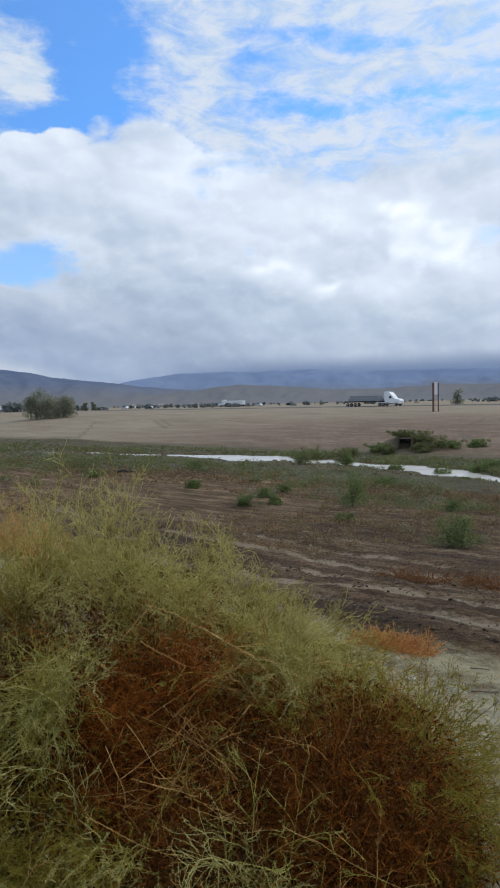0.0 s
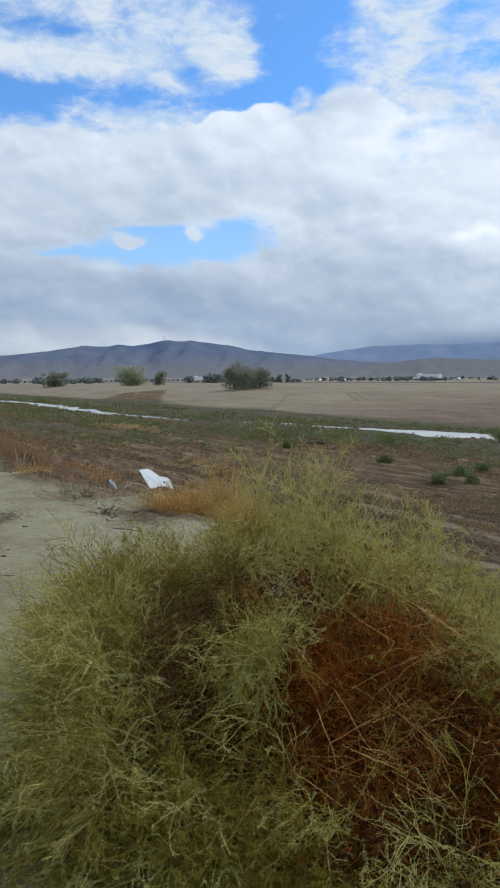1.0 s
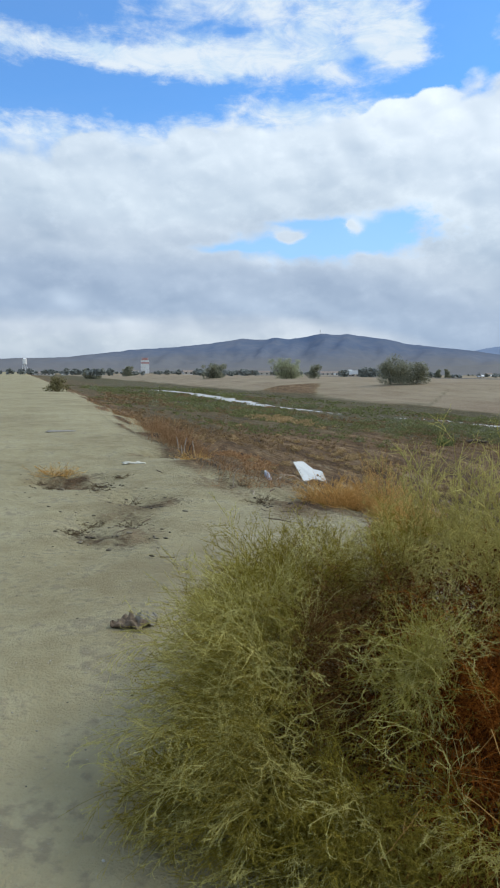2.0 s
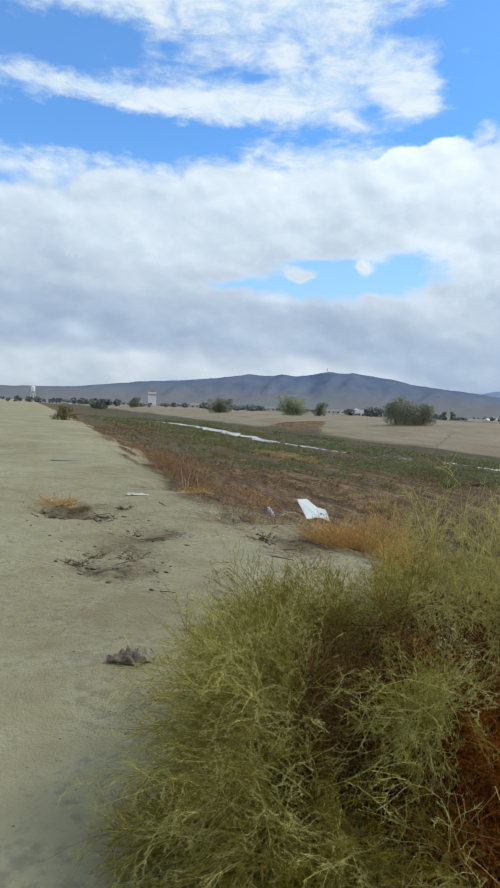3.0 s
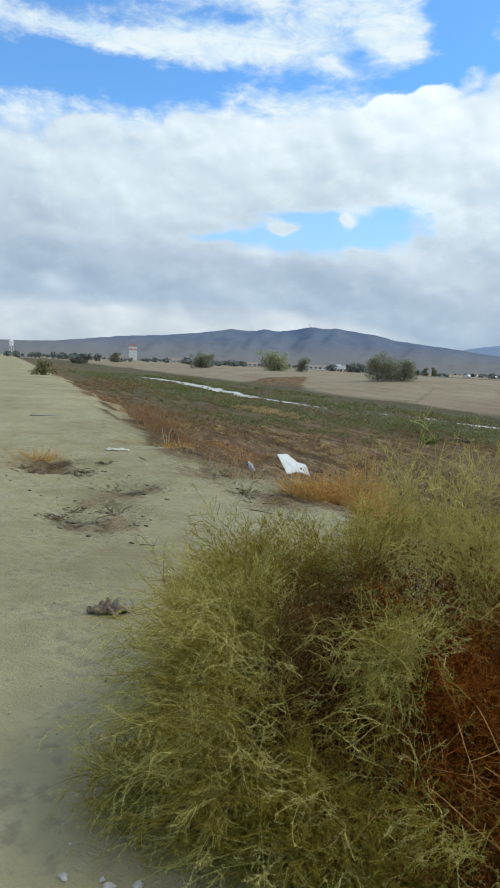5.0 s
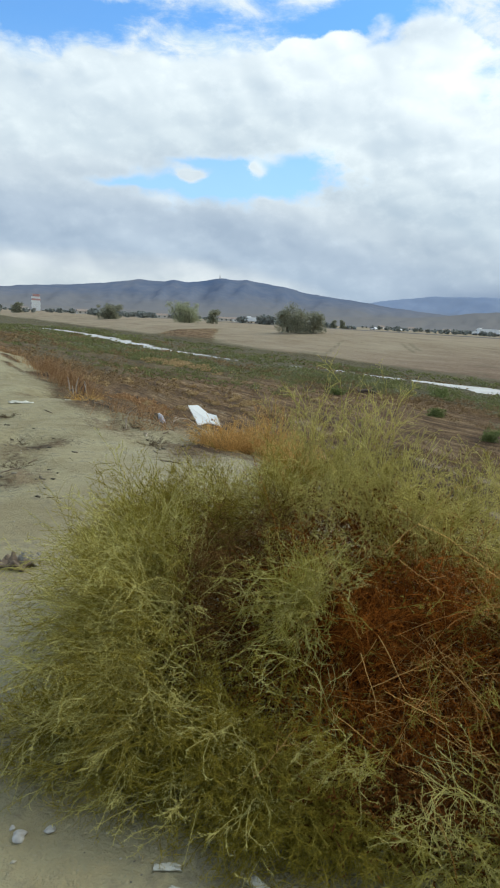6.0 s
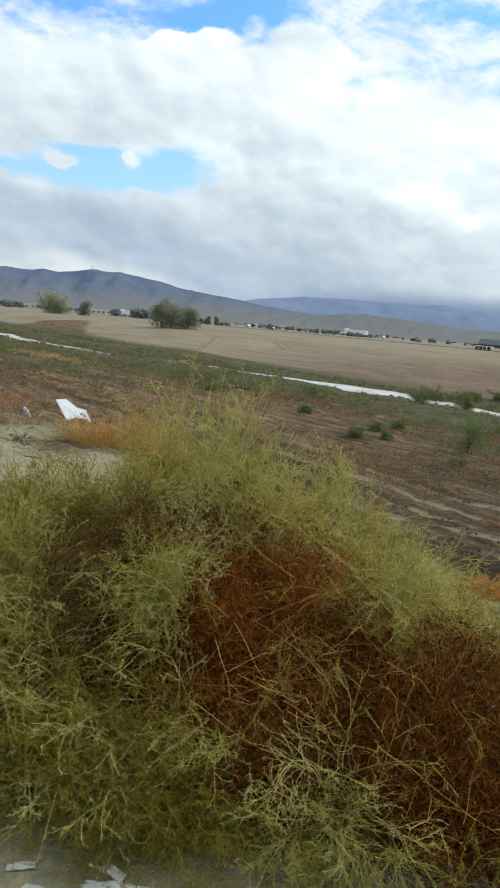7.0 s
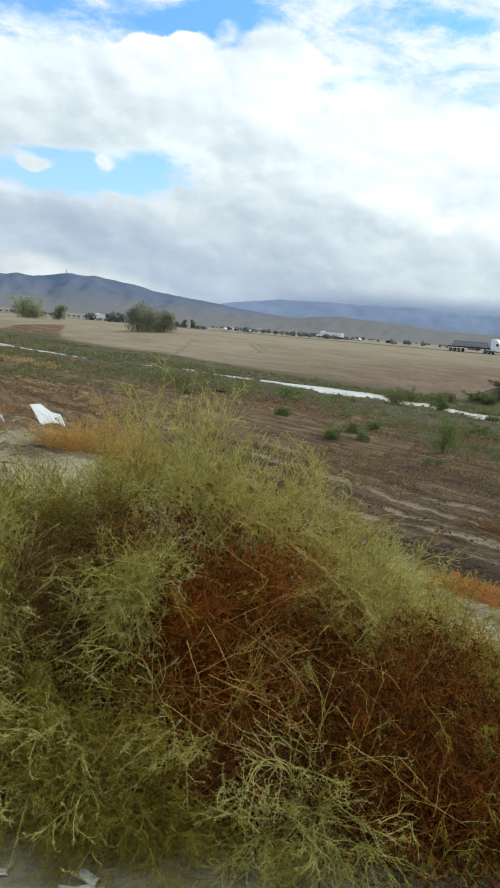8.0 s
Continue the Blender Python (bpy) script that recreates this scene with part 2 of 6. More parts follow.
def fbm(x, y, octaves=4, gain=0.5):
    total, amp = 0.0, 1.0
    for k in range(octaves):
        total = total + amp * value_noise(x * 2**k + 17.3 * k, y * 2**k + 5.1 * k)
        amp *= gain
    return total


def smooth(x, lo, hi):
    s = np.clip((np.asarray(x, float) - lo) / (hi - lo), 0, 1)
    return s * s * (3 - 2 * s)


BED, WATER = -2.6, -2.66
TRACKS = [((88.9, 73.8), (73.9, 63.8), 0.7), ((89.6, 75.9), (75.9, 66.6), 0.7), ((92.6, 62.6), (92.8, 75.5), 0.6), ((39.2, 93.0), (31.0, 66.0), 0.8), ((31.0, 66.0), (24.0, 55.0), 0.8), ((96.6, 67.3), (71.6, 47.0), 0.7),
          ((55.5, 57.1), (40.7, 54.9), 1.0)]
GULLY = ((110.0, 40.0), (140.0, 58.0))     # dark gully that joins from the far bank
RUTS = ((4.35, 0.11), (5.3, 0.22), (6.25, 0.17), (7.5, 0.10), (9.65, 0.24), (11.3, 0.14), (13.6, 0.14))


CHANNEL_U = [-70, 0, 13, 16, 20.5, 24.5, 28, 33.8, 38.3, 44, 46, 53.6, 59, 65, 74, 81, 95, 117, 127, 150, 175, 195, 202, 330]
CHANNEL_V = [36, 34, 33.8, 36, 37.6, 38.3, 38.6, 38.9, 38.8, 37.9, 37.2, 36.4, 34, 31.7, 30.6, 29.9, 30.5, 32.3, 32.7, 32.5, 28, 21.6, 14, 14]
CHANNEL_W = [0.8, 0.9, 0.95, 1.05, 1.2, 1.3, 1.45, 1.1, 0.8, 0.5, 0.4, 0.4, 0.12, 0.15, 0.5, 0.7, 1.05, 1.5, 1.4, 1.2, 0.3, 0.8, 0.8, 0.8]


def channel(u):
    """Middle line and half width of the stream."""
    u = np.asarray(u, float)
    mid = np.interp(u, CHANNEL_U, CHANNEL_V) + 0.5 * fbm(u * 0.25, 0 * u + 1.0, 3)
    wide = np.interp(u, CHANNEL_U, CHANNEL_W) * (1 + 1.0 * fbm(u * 0.45 + 3, 0 * u + 4.0, 3))
    return mid, np.maximum(wide, 0.1)


def bank_edge(u):
    """Where the bank top breaks off, across the river, at each place along it."""
    u = np.asarray(u, float)
    edge = np.interp(u, [-6, 3, 5, 7, 9, 12, 14, 16, 21, 34, 60], [4.5, 4.4, 3.8, 3.05, 2.95, 3.05, 3.35, 3.5, 3.55, 3.95, 4.2])
    return edge + 0.45 * fbm(u * 0.35, 3.0 + 0 * u, 3) * smooth(u, 13, 16) + 0.18 * fbm(u * 1.1, 5.0 + 0 * u, 2)


def ground_z(x, y):
    """Height of the ground: bank top, eroded bank, river bed with its channel, far bank and the plain."""
    x, y = np.asarray(x, float), np.asarray(y, float)
    u, v = DIR_U[0] * x + DIR_U[1] * y, DIR_V[0] * x + DIR_V[1] * y
    r = np.hypot(x, y)
    steep = smooth(u, 11.5, 14.5)
    w = v - bank_edge(u)
    ramp = np.interp(w, [-1, 0, 1.2, 3.6, 6.5, 12, 20, 27], [0, -0.02, -0.30, -0.80, -1.15, -1.95, -2.5, BED])
    scarp = np.interp(w, [-1.6, -0.7, 0, 0.6, 1.5, 3.5, 8, 20], [0, -0.05, -0.16, -0.75, -1.5, -1.95, -2.3, BED])
    z = ramp * (1 - steep) + scarp * steep
    # far bank: a long bare slope, then the plain
    toe = 45.0 + 2.0 * fbm(u * 0.04, 9.0, 3)
    run = 26.0 + 60.0 * smooth(u, 115, 55)
    far = np.interp((v - toe) / run, [0, 0.05, 0.3, 0.75, 1.0, 1.6], [BED, BED + 0.3, BED + 1.0, BED + 2.1, -0.12, 0.0])
    z = np.where(v > toe, far, z)
    # channel
    mid, wide = channel(u)
    dip = np.exp(-((v - mid) / wide) ** 2)
    z = z - 0.27 * dip
    # small relief
    bank = smooth(w, 0.3, -0.3)
    bedmask = (1 - bank) * smooth(v, 46, 41)
    z = z + bank * (0.045 * fbm(x * 0.9, y * 0.9, 4, 0.45) + 0.08 * fbm(x * 0.25, y * 0.25, 2)) * smooth(r, 0.5, 3)
    z = z + bedmask * (0.16 * fbm(u * 0.16, v * 0.55, 4) + 0.025 * fbm(u * 1.1, v * 2.2, 3)) * (1 - 0.85 * dip)
    z = z + smooth(v, 42, 47) * (0.14 * fbm(u * 0.11, v * 0.16, 4)) * smooth(v, 120, 70)
    churned = bedmask * smooth(v, 22, 14) * smooth(w, 0.0, 1.0)
    z = z + churned * (0.025 * fbm(u * 1.2, v * 3.2, 3) + 0.07 * fbm(x * 4.0, y * 4.0, 3))
    # earth mound round the culvert
    z = z + 1.25 * np.exp(-((x - 13.3) / 2.6) ** 2 - ((y - 53.6) / 1.2) ** 2)
    # wheel ruts along the foot of the ramp
    for vr, _ in RUTS:
        off = v - vr - 0.25 * np.sin(u * 0.16 + vr) - 0.04 * (u - 5)
        z = z - 0.035 * np.exp(-(off / 0.22) ** 2) * smooth(u, 45, 15) + 0.02 * np.exp(-((np.abs(off) - 0.42) / 0.16) ** 2) * smooth(u, 45, 15)
    # wash-outs on the bank top
    for hu, hv, hr, hd in ((10.6, 0.6, 0.6, 0.16), (7.2, 0.75, 0.5, 0.08), (8.6, 1.3, 0.4, 0.09), (9.7, 2.9, 0.5, 0.14), (13.5, 2.7, 0.45, 0.14), (6.3, 0.5, 0.35, 0.06), (11.2, 3.5, 0.4, 0.14), (8.2, 2.9, 0.4, 0.10)):
        k = np.hypot((u - hu) / 1.3, v - hv) / hr
        z = z - hd * np.exp(-k ** 3) * (1 + 1.2 * fbm(x * 3, y * 3, 2))
    return z


def ground_at(x, y):
    return float(ground_z(np.array([x]), np.array([y]))[0])


def mesh_from(name, verts, faces, material=None):
    me = bpy.data.meshes.new(name)
    verts, faces = np.asarray(verts, np.float32), np.asarray(faces, np.int32)
    k = faces.shape[1]
    me.vertices.add(len(verts))
    me.vertices.foreach_set("co", verts.ravel())
    me.loops.add(faces.size)
    me.loops.foreach_set("vertex_index", faces.ravel())
    me.polygons.add(len(faces))
    me.polygons.foreach_set("loop_start", np.arange(0, faces.size, k, dtype=np.int32))
    me.update(calc_edges=True)
    if material:
        me.materials.append(material)
    return me


def part(name, bm, material, parent, label="", smooth_faces=False):
    me = bpy.data.meshes.new(name)
    bm.to_mesh(me)
    bm.free()
    me.materials.append(material)
    if smooth_faces:
        me.shade_smooth()
    ob = new(name, me)
    ob.parent = parent
    if label:
        ob["label"] = label
    return ob


def part_mesh(name, me, parent, label=""):
    ob = new(name, me)
    ob.parent = parent
    if label:
        ob["label"] = label
    return ob


def base(name, x, y, z, rz=0.0, scale=1.0):
    ob = new(name)
    ob.matrix_basis = pose(x, y, z, 0, 0, rz) @ Matrix.Diagonal((scale, scale, scale, 1))
    return ob


def box(bm, cx, cy, cz, sx, sy, sz, bevel=0.0):
    made = bmesh.ops.create_cube(bm, size=1, matrix=Matrix.Translation((cx, cy, cz)) @ Matrix.Diagonal((sx, sy, sz, 1)))
    if bevel:
        edges = list({e for v in made["verts"] for e in v.link_edges})
        bmesh.ops.bevel(bm, geom=edges, offset=bevel, segments=2, affect="EDGES", profile=0.5)
    return bm


# ---- materials ----
def surface(name, build):
    mat = bpy.data.materials.new(name)
    mat.use_nodes = True
    tree = mat.node_tree
    n = Nodes(tree)
    shader = tree.nodes["Principled BSDF"]
    build(n, shader)
    return mat


def plain(name, dark, light, scale=8.0, rough=0.8, metal=0.0, bump=0.0, fine=60.0, island=0.0):
    """A surface that varies between two colours at two scales."""
    def build(n, s):
        at = n.add("ShaderNodeTexCoord").outputs["Object"]
        a, b = n.noise(at, scale, 4.0), n.noise(at, fine, 3.0)
        f = n.math("ADD", n.math("MULTIPLY", a, 0.65), n.math("MULTIPLY", b, 0.35))
        if island:
            rnd = n.add("ShaderNodeNewGeometry").outputs["Random Per Island"]
            f = n.math("ADD", n.math("MULTIPLY", f, 1 - island), n.math("MULTIPLY", rnd, island))
        n.link(n.ramp(f, [(0.3, dark), (0.7, light)]), s.inputs["Base Color"])
        s.inputs["Roughness"].default_value, s.inputs["Metallic"].default_value = rough, metal
        if bump:
            node = n.add("ShaderNodeBump")
            node.inputs["Strength"].default_value = 1.0
            node.inputs["Distance"].default_value = bump
            n.link(b, node.inputs["Height"])
            n.link(node.outputs[0], s.inputs["Normal"])
    return surface(name, build)


def leafy(name, dark, light, island=0.7, through=0.25, scale=3.0):
    """Thin leaves and stems, each island of its own shade, that let some light through."""
    def build(n, s):
        at = n.add("ShaderNodeTexCoord").outputs["Object"]
        rnd = n.add("ShaderNodeNewGeometry").outputs["Random Per Island"]
        f = n.math("ADD", n.math("MULTIPLY", n.noise(at, scale, 3.0), 1 - island), n.math("MULTIPLY", rnd, island))
        col = n.ramp(f, [(0.15, dark), (0.85, light)])
        n.link(col, s.inputs["Base Color"])
        s.inputs["Roughness"].default_value = 0.85
        s.inputs["Specular IOR Level"].default_value = 0.05
        tr = n.add("ShaderNodeBsdfTranslucent")
        n.link(col, tr.inputs[0])
        mixed = n.add("ShaderNodeMixShader")
        mixed.inputs[0].default_value = through
        n.link(s.outputs[0], mixed.inputs[1])
        n.link(tr.outputs[0], mixed.inputs[2])
        n.link(mixed.outputs[0], n.tree.nodes["Material Output"].inputs[0])
    return surface(name, build)


def soil(n, s):
    """Pale silt on the bank, dark damp earth with rusty litter in the bed, bare tan earth on the far bank."""
    at = n.add("ShaderNodeTexCoord").outputs["Object"]
    mask = n.add("ShaderNodeAttribute", attribute_name="soil")
    sep = n.add("ShaderNodeSeparateColor")
    n.link(mask.outputs["Color"], sep.inputs[0])
    bed, far, rut = sep.outputs
    scrub = mask.outputs["Alpha"]
    u, v = n.vmath("DOT_PRODUCT", at, (*DIR_U, 0)), n.vmath("DOT_PRODUCT", at, (*DIR_V, 0))
    comb = n.add("ShaderNodeCombineXYZ")
    n.put(comb.inputs[0], n.math("MULTIPLY", u, 0.16))
    n.put(comb.inputs[1], v)
    along = comb.outputs[0]
    big, mid, fine, grit = n.noise(at, 0.35, 5.0), n.noise(at, 2.2, 5.0), n.noise(at, 14.0, 5.0), n.noise(at, 70.0, 4.0, 0.65)
    streak, streak2 = n.noise(along, 0.9, 5.0, 0.6), n.noise(along, 3.5, 4.0, 0.6)
    silt = n.ramp(n.math("ADD", n.math("MULTIPLY", big, 0.5), n.math("MULTIPLY", mid, 0.5)), [(0.40, (0.268, 0.224, 0.124)), (0.5, (0.346, 0.302, 0.174)), (0.60, (0.412, 0.364, 0.220))])
    silt = n.mix(n.math("MULTIPLY", n.step(n.math("ADD", n.math("MULTIPLY", fine, 0.5), n.math("MULTIPLY", mid, 0.5)), 0.50, 0.62), 0.5), silt, (0.17, 0.145, 0.105))
    silt = n.mix(n.math("MULTIPLY", n.step(grit, 0.62, 0.72), 0.5), silt, (0.37, 0.355, 0.30))
    lumpy = n.noise(at, 11.0, 5.0, 0.7)
    damp = n.ramp(n.math("ADD", n.math("ADD", n.math("MULTIPLY", streak, 0.3), n.math("MULTIPLY", streak2, 0.35)), n.math("ADD", n.math("MULTIPLY", fine, 0.1), n.math("MULTIPLY", lumpy, 0.25))), [(0.40, (0.032, 0.018, 0.009)), (0.49, (0.096, 0.057, 0.025)), (0.54, (0.178, 0.113, 0.055)), (0.60, (0.34, 0.252, 0.140))])
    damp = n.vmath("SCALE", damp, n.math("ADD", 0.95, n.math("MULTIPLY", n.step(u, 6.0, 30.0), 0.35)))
    rust = n.step(n.math("ADD", n.math("MULTIPLY", streak2, 0.6), n.math("MULTIPLY", mid, 0.4)), 0.52, 0.66)
    damp = n.mix(n.math("MULTIPLY", rust, 0.5), damp, (0.158, 0.086, 0.043))
    tan = n.ramp(n.math("ADD", n.math("MULTIPLY", n.noise(n.vmath("MULTIPLY", along, (2.2, 1.0, 1.0)), 0.25, 6.0, 0.65), 0.5), n.math("ADD", n.math("MULTIPLY", mid, 0.2), n.math("MULTIPLY", n.noise(at, 0.05, 5.0, 0.6), 0.3))), [(0.38, (0.196, 0.146, 0.090)), (0.48, (0.258, 0.202, 0.130)), (0.59, (0.314, 0.258, 0.172))])
    foot = n.math("ADD", v, n.math("MULTIPLY", n.math("SUBTRACT", n.noise(n.vmath("MULTIPLY", along, (1.6, 1.0, 1.0)), 0.30, 5.0, 0.6), 0.5), 34.0))
    foot = n.math("MULTIPLY", n.step(foot, 118.0, 74.0), n.step(u, 88.0, 40.0))
    tan = n.mix(n.math("MULTIPLY", foot, 0.92), tan, n.ramp(n.math("ADD", n.math("MULTIPLY", n.noise(n.vmath("MULTIPLY", along, (3.0, 1.0, 1.0)), 0.40, 6.0, 0.7), 0.6), n.math("MULTIPLY", mid, 0.4)), [(0.38, (0.105, 0.064, 0.039)), (0.50, (0.165, 0.106, 0.066)), (0.62, (0.245, 0.182, 0.122))]))
    brush = n.ramp(n.math("ADD", n.math("MULTIPLY", streak2, 0.5), n.math("MULTIPLY", fine, 0.5)), [(0.35, (0.05, 0.055, 0.025)), (0.65, (0.13, 0.115, 0.06))])
    col = n.mix(n.step(n.math("ADD", bed, n.math("MULTIPLY", n.math("SUBTRACT", fine, 0.5), 0.6)), 0.25, 0.75), silt, damp)
    col = n.mix(n.step(n.math("ADD", far, n.math("MULTIPLY", n.math("SUBTRACT", mid, 0.5), 0.5)), 0.3, 0.7), col, tan)
    col = n.mix(n.math("MULTIPLY", n.step(n.math("ADD", scrub, n.math("MULTIPLY", n.math("SUBTRACT", streak2, 0.5), 0.9)), 0.35, 0.8), 0.8), col, brush)
    col = n.mix(n.math("MULTIPLY", n.step(n.math("ADD", rut, n.math("MULTIPLY", n.math("SUBTRACT", fine, 0.5), 0.9)), 0.15, 0.65), 0.85), col, (0.35, 0.275, 0.178))
    n.link(col, s.inputs["Base Color"])
    s.inputs["Roughness"].default_value = 0.92
    s.inputs["Specular IOR Level"].default_value = 0.2
    high = n.math("ADD", n.math("MULTIPLY", fine, 0.38), n.math("MULTIPLY", grit, 0.25))
    high = n.math("ADD", high, n.math("MULTIPLY", n.math("MULTIPLY", lumpy, bed), 2.2))
    bump = n.add("ShaderNodeBump")
    bump.inputs["Strength"].default_value, bump.inputs["Distance"].default_value = 0.9, 0.075
    n.link(high, bump.inputs["Height"])
    n.link(bump.outputs[0], s.inputs["Normal"])


def hazed_rock(dark, light):
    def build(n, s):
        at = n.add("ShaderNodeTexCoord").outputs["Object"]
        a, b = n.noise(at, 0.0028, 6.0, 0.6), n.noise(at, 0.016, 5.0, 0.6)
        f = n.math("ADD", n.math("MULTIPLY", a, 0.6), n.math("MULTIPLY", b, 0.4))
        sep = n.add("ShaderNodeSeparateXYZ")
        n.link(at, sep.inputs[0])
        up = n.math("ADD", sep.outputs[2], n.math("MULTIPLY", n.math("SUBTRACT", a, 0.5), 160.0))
        # brown-grey lower slopes, with some haze at the foot painted in
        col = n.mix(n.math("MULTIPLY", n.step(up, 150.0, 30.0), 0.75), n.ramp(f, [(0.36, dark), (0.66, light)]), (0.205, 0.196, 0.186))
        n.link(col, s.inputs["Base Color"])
        s.inputs["Roughness"].default_value = 1.0
        s.inputs["Specular IOR Level"].default_value = 0.0
    return build


def river_water(n, s):
    at = n.add("ShaderNodeTexCoord").outputs["Object"]
    n.link(n.ramp(n.noise(at, 0.4, 3.0), [(0.3, (0.46, 0.42, 0.35)), (0.7, (0.66, 0.62, 0.54))]), s.inputs["Base Color"])
    s.inputs["Roughness"].default_value = 0.25
    s.inputs["Specular IOR Level"].default_value = 0.6
    bump = n.add("ShaderNodeBump")
    bump.inputs["Strength"].default_value, bump.inputs["Distance"].default_value = 0.35, 0.03
    n.link(n.noise(at, 5.0, 4.0), bump.inputs["Height"])
    n.link(bump.outputs[0], s.inputs["Normal"])


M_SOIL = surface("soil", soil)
# distance haze is put into these rock colours, palest on the far range
M_RIDGE = surface("ridge", hazed_rock((0.098, 0.136, 0.215), (0.178, 0.196, 0.240)))
M_RIDGE_FAR = surface("far_ridge", hazed_rock((0.225, 0.285, 0.40), (0.25, 0.305, 0.41)))
M_HILL = surface("hill", hazed_rock((0.125, 0.142, 0.175), (0.20, 0.20, 0.208)))
M_WATER = surface("river_water", river_water)
M_GREEN = leafy("green_sprigs", (0.12, 0.095, 0.012), (0.49, 0.395, 0.068), island=0.4, through=0.4)
M_YELLOW = leafy("yellow_sprigs", (0.36, 0.315, 0.080), (0.80, 0.70, 0.255), island=0.4, through=0.45)
M_OLIVE = leafy("grey_green_sprigs", (0.15, 0.12, 0.018), (0.58, 0.48, 0.105), island=0.4, through=0.4)
M_PALE = leafy("pale_sprigs", (0.28, 0.245, 0.045), (0.68, 0.60, 0.16), island=0.4, through=0.35)
M_BRIGHT = leafy("bright_stems", (0.36, 0.32, 0.09), (0.74, 0.66, 0.25), island=0.4, through=0.25)
# rust-brown, darkened to carry the shade between the inner stems
M_INNER_SHADE = leafy("inner_shade_leaves", (0.042, 0.015, 0.003), (0.185, 0.068, 0.015), through=0.05)
M_RUSTY = leafy("rusty_twigs", (0.056, 0.017, 0.004), (0.53, 0.175, 0.028), through=0.25)
M_STRAW = leafy("straw_twigs", (0.26, 0.12, 0.03), (0.68, 0.42, 0.14), through=0.15)
M_ORANGE = leafy("orange_dry_weed", (0.58, 0.34, 0.095), (0.92, 0.66, 0.27), through=0.35)
M_MAT = leafy("orange_mat_weed", (0.55, 0.25, 0.07), (0.94, 0.57, 0.22), through=0.3)
M_RUSTWEED = leafy("rust_mat_weed", (0.17, 0.075, 0.030), (0.40, 0.19, 0.075), through=0.2)
M_EDGE = leafy("rusty_edge_grass", (0.30, 0.165, 0.075), (0.56, 0.36, 0.19), through=0.2)
M_TAN = leafy("tan_bed_grass", (0.34, 0.235, 0.115), (0.62, 0.46, 0.245), island=0.5, through=0.2, scale=0.3)
M_BROWN = leafy("brown_twigs", (0.045, 0.026, 0.009), (0.33, 0.185, 0.060), through=0.2)
M_WEED = leafy("bed_weed", (0.120, 0.128, 0.050), (0.300, 0.305, 0.130), island=0.45, through=0.3, scale=0.25)
M_SAGE = leafy("sage_leaves", (0.16, 0.165, 0.10), (0.36, 0.36, 0.22), island=0.45, through=0.25, scale=0.3)
M_SCRUB = leafy("dry_shrub_leaves", (0.13, 0.115, 0.055), (0.30, 0.265, 0.13), through=0.2, scale=0.6)
M_SHRUB = leafy("shrub_leaves", (0.11, 0.145, 0.05), (0.30, 0.345, 0.13), through=0.3, scale=0.6)
M_WEED_DRY = leafy("dry_bed_weed", (0.175, 0.112, 0.056), (0.39, 0.275, 0.148), island=0.5, through=0.15, scale=0.25)
# green paled and greyed: distance haze painted into the leaves
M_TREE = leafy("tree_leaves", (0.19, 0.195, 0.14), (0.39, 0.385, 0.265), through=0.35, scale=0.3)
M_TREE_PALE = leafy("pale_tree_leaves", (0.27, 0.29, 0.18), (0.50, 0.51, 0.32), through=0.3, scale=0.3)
# far tree line, greyer and bluer still, its haze held in the colour
M_TREE_HAZED = leafy("hazed_tree_leaves", (0.19, 0.21, 0.20), (0.29, 0.30, 0.27), through=0.1, scale=0.02)
M_DEAD = leafy("dead_grass", (0.07, 0.05, 0.03), (0.22, 0.165, 0.10), through=0.1)
M_BARK = plain("bark", (0.06, 0.045, 0.03), (0.14, 0.105, 0.075), 20.0, 0.9, 0, 0.01)
M_WHITE = plain("white_paint", (0.78, 0.78, 0.77), (0.90, 0.90, 0.89), 2.0, 0.5)
M_FOAM = plain("white_board", (0.82, 0.81, 0.75), (0.93, 0.92, 0.87), 9.0, 0.6, 0, 0.002)
M_STAIN = plain("stain", (0.10, 0.06, 0.04), (0.22, 0.15, 0.10), 30.0, 0.8)
M_GREY = plain("grey_metal", (0.22, 0.23, 0.25), (0.34, 0.35, 0.37), 3.0, 0.55, 0.4)
M_DARK = plain("dark_rubber", (0.012, 0.012, 0.013), (0.04, 0.04, 0.042), 5.0, 0.8)
M_RED = plain("red_paint", (0.50, 0.24, 0.22), (0.62, 0.34, 0.31), 2.0, 0.6)
M_POST = plain("rusty_post", (0.11, 0.045, 0.035), (0.20, 0.09, 0.07), 2.0, 0.7)
M_GLASS = plain("dark_glass", (0.015, 0.02, 0.025), (0.03, 0.035, 0.04), 2.0, 0.1)
M_ROOF = plain("roof", (0.22, 0.17, 0.14), (0.36, 0.29, 0.24), 0.5, 0.85)
M_STUCCO = plain("stucco", (0.50, 0.46, 0.40), (0.68, 0.65, 0.60), 0.5, 0.85)
M_ASPHALT = plain("asphalt", (0.04, 0.04, 0.04), (0.075, 0.073, 0.07), 0.8, 0.9)
M_STONE = plain("stone", (0.30, 0.28, 0.24), (0.55, 0.53, 0.48), 25.0, 0.8, 0, 0.004)
M_STICK = plain("weathered_wood", (0.08, 0.055, 0.035), (0.24, 0.18, 0.12), 30.0, 0.85, 0, 0.003)
M_PALE_STICK = plain("pale_wood", (0.30, 0.23, 0.16), (0.55, 0.46, 0.36), 30.0, 0.85, 0, 0.003)
M_CARD = plain("grey_card", (0.17, 0.15, 0.12), (0.36, 0.33, 0.27), 14.0, 0.85, 0, 0.006)
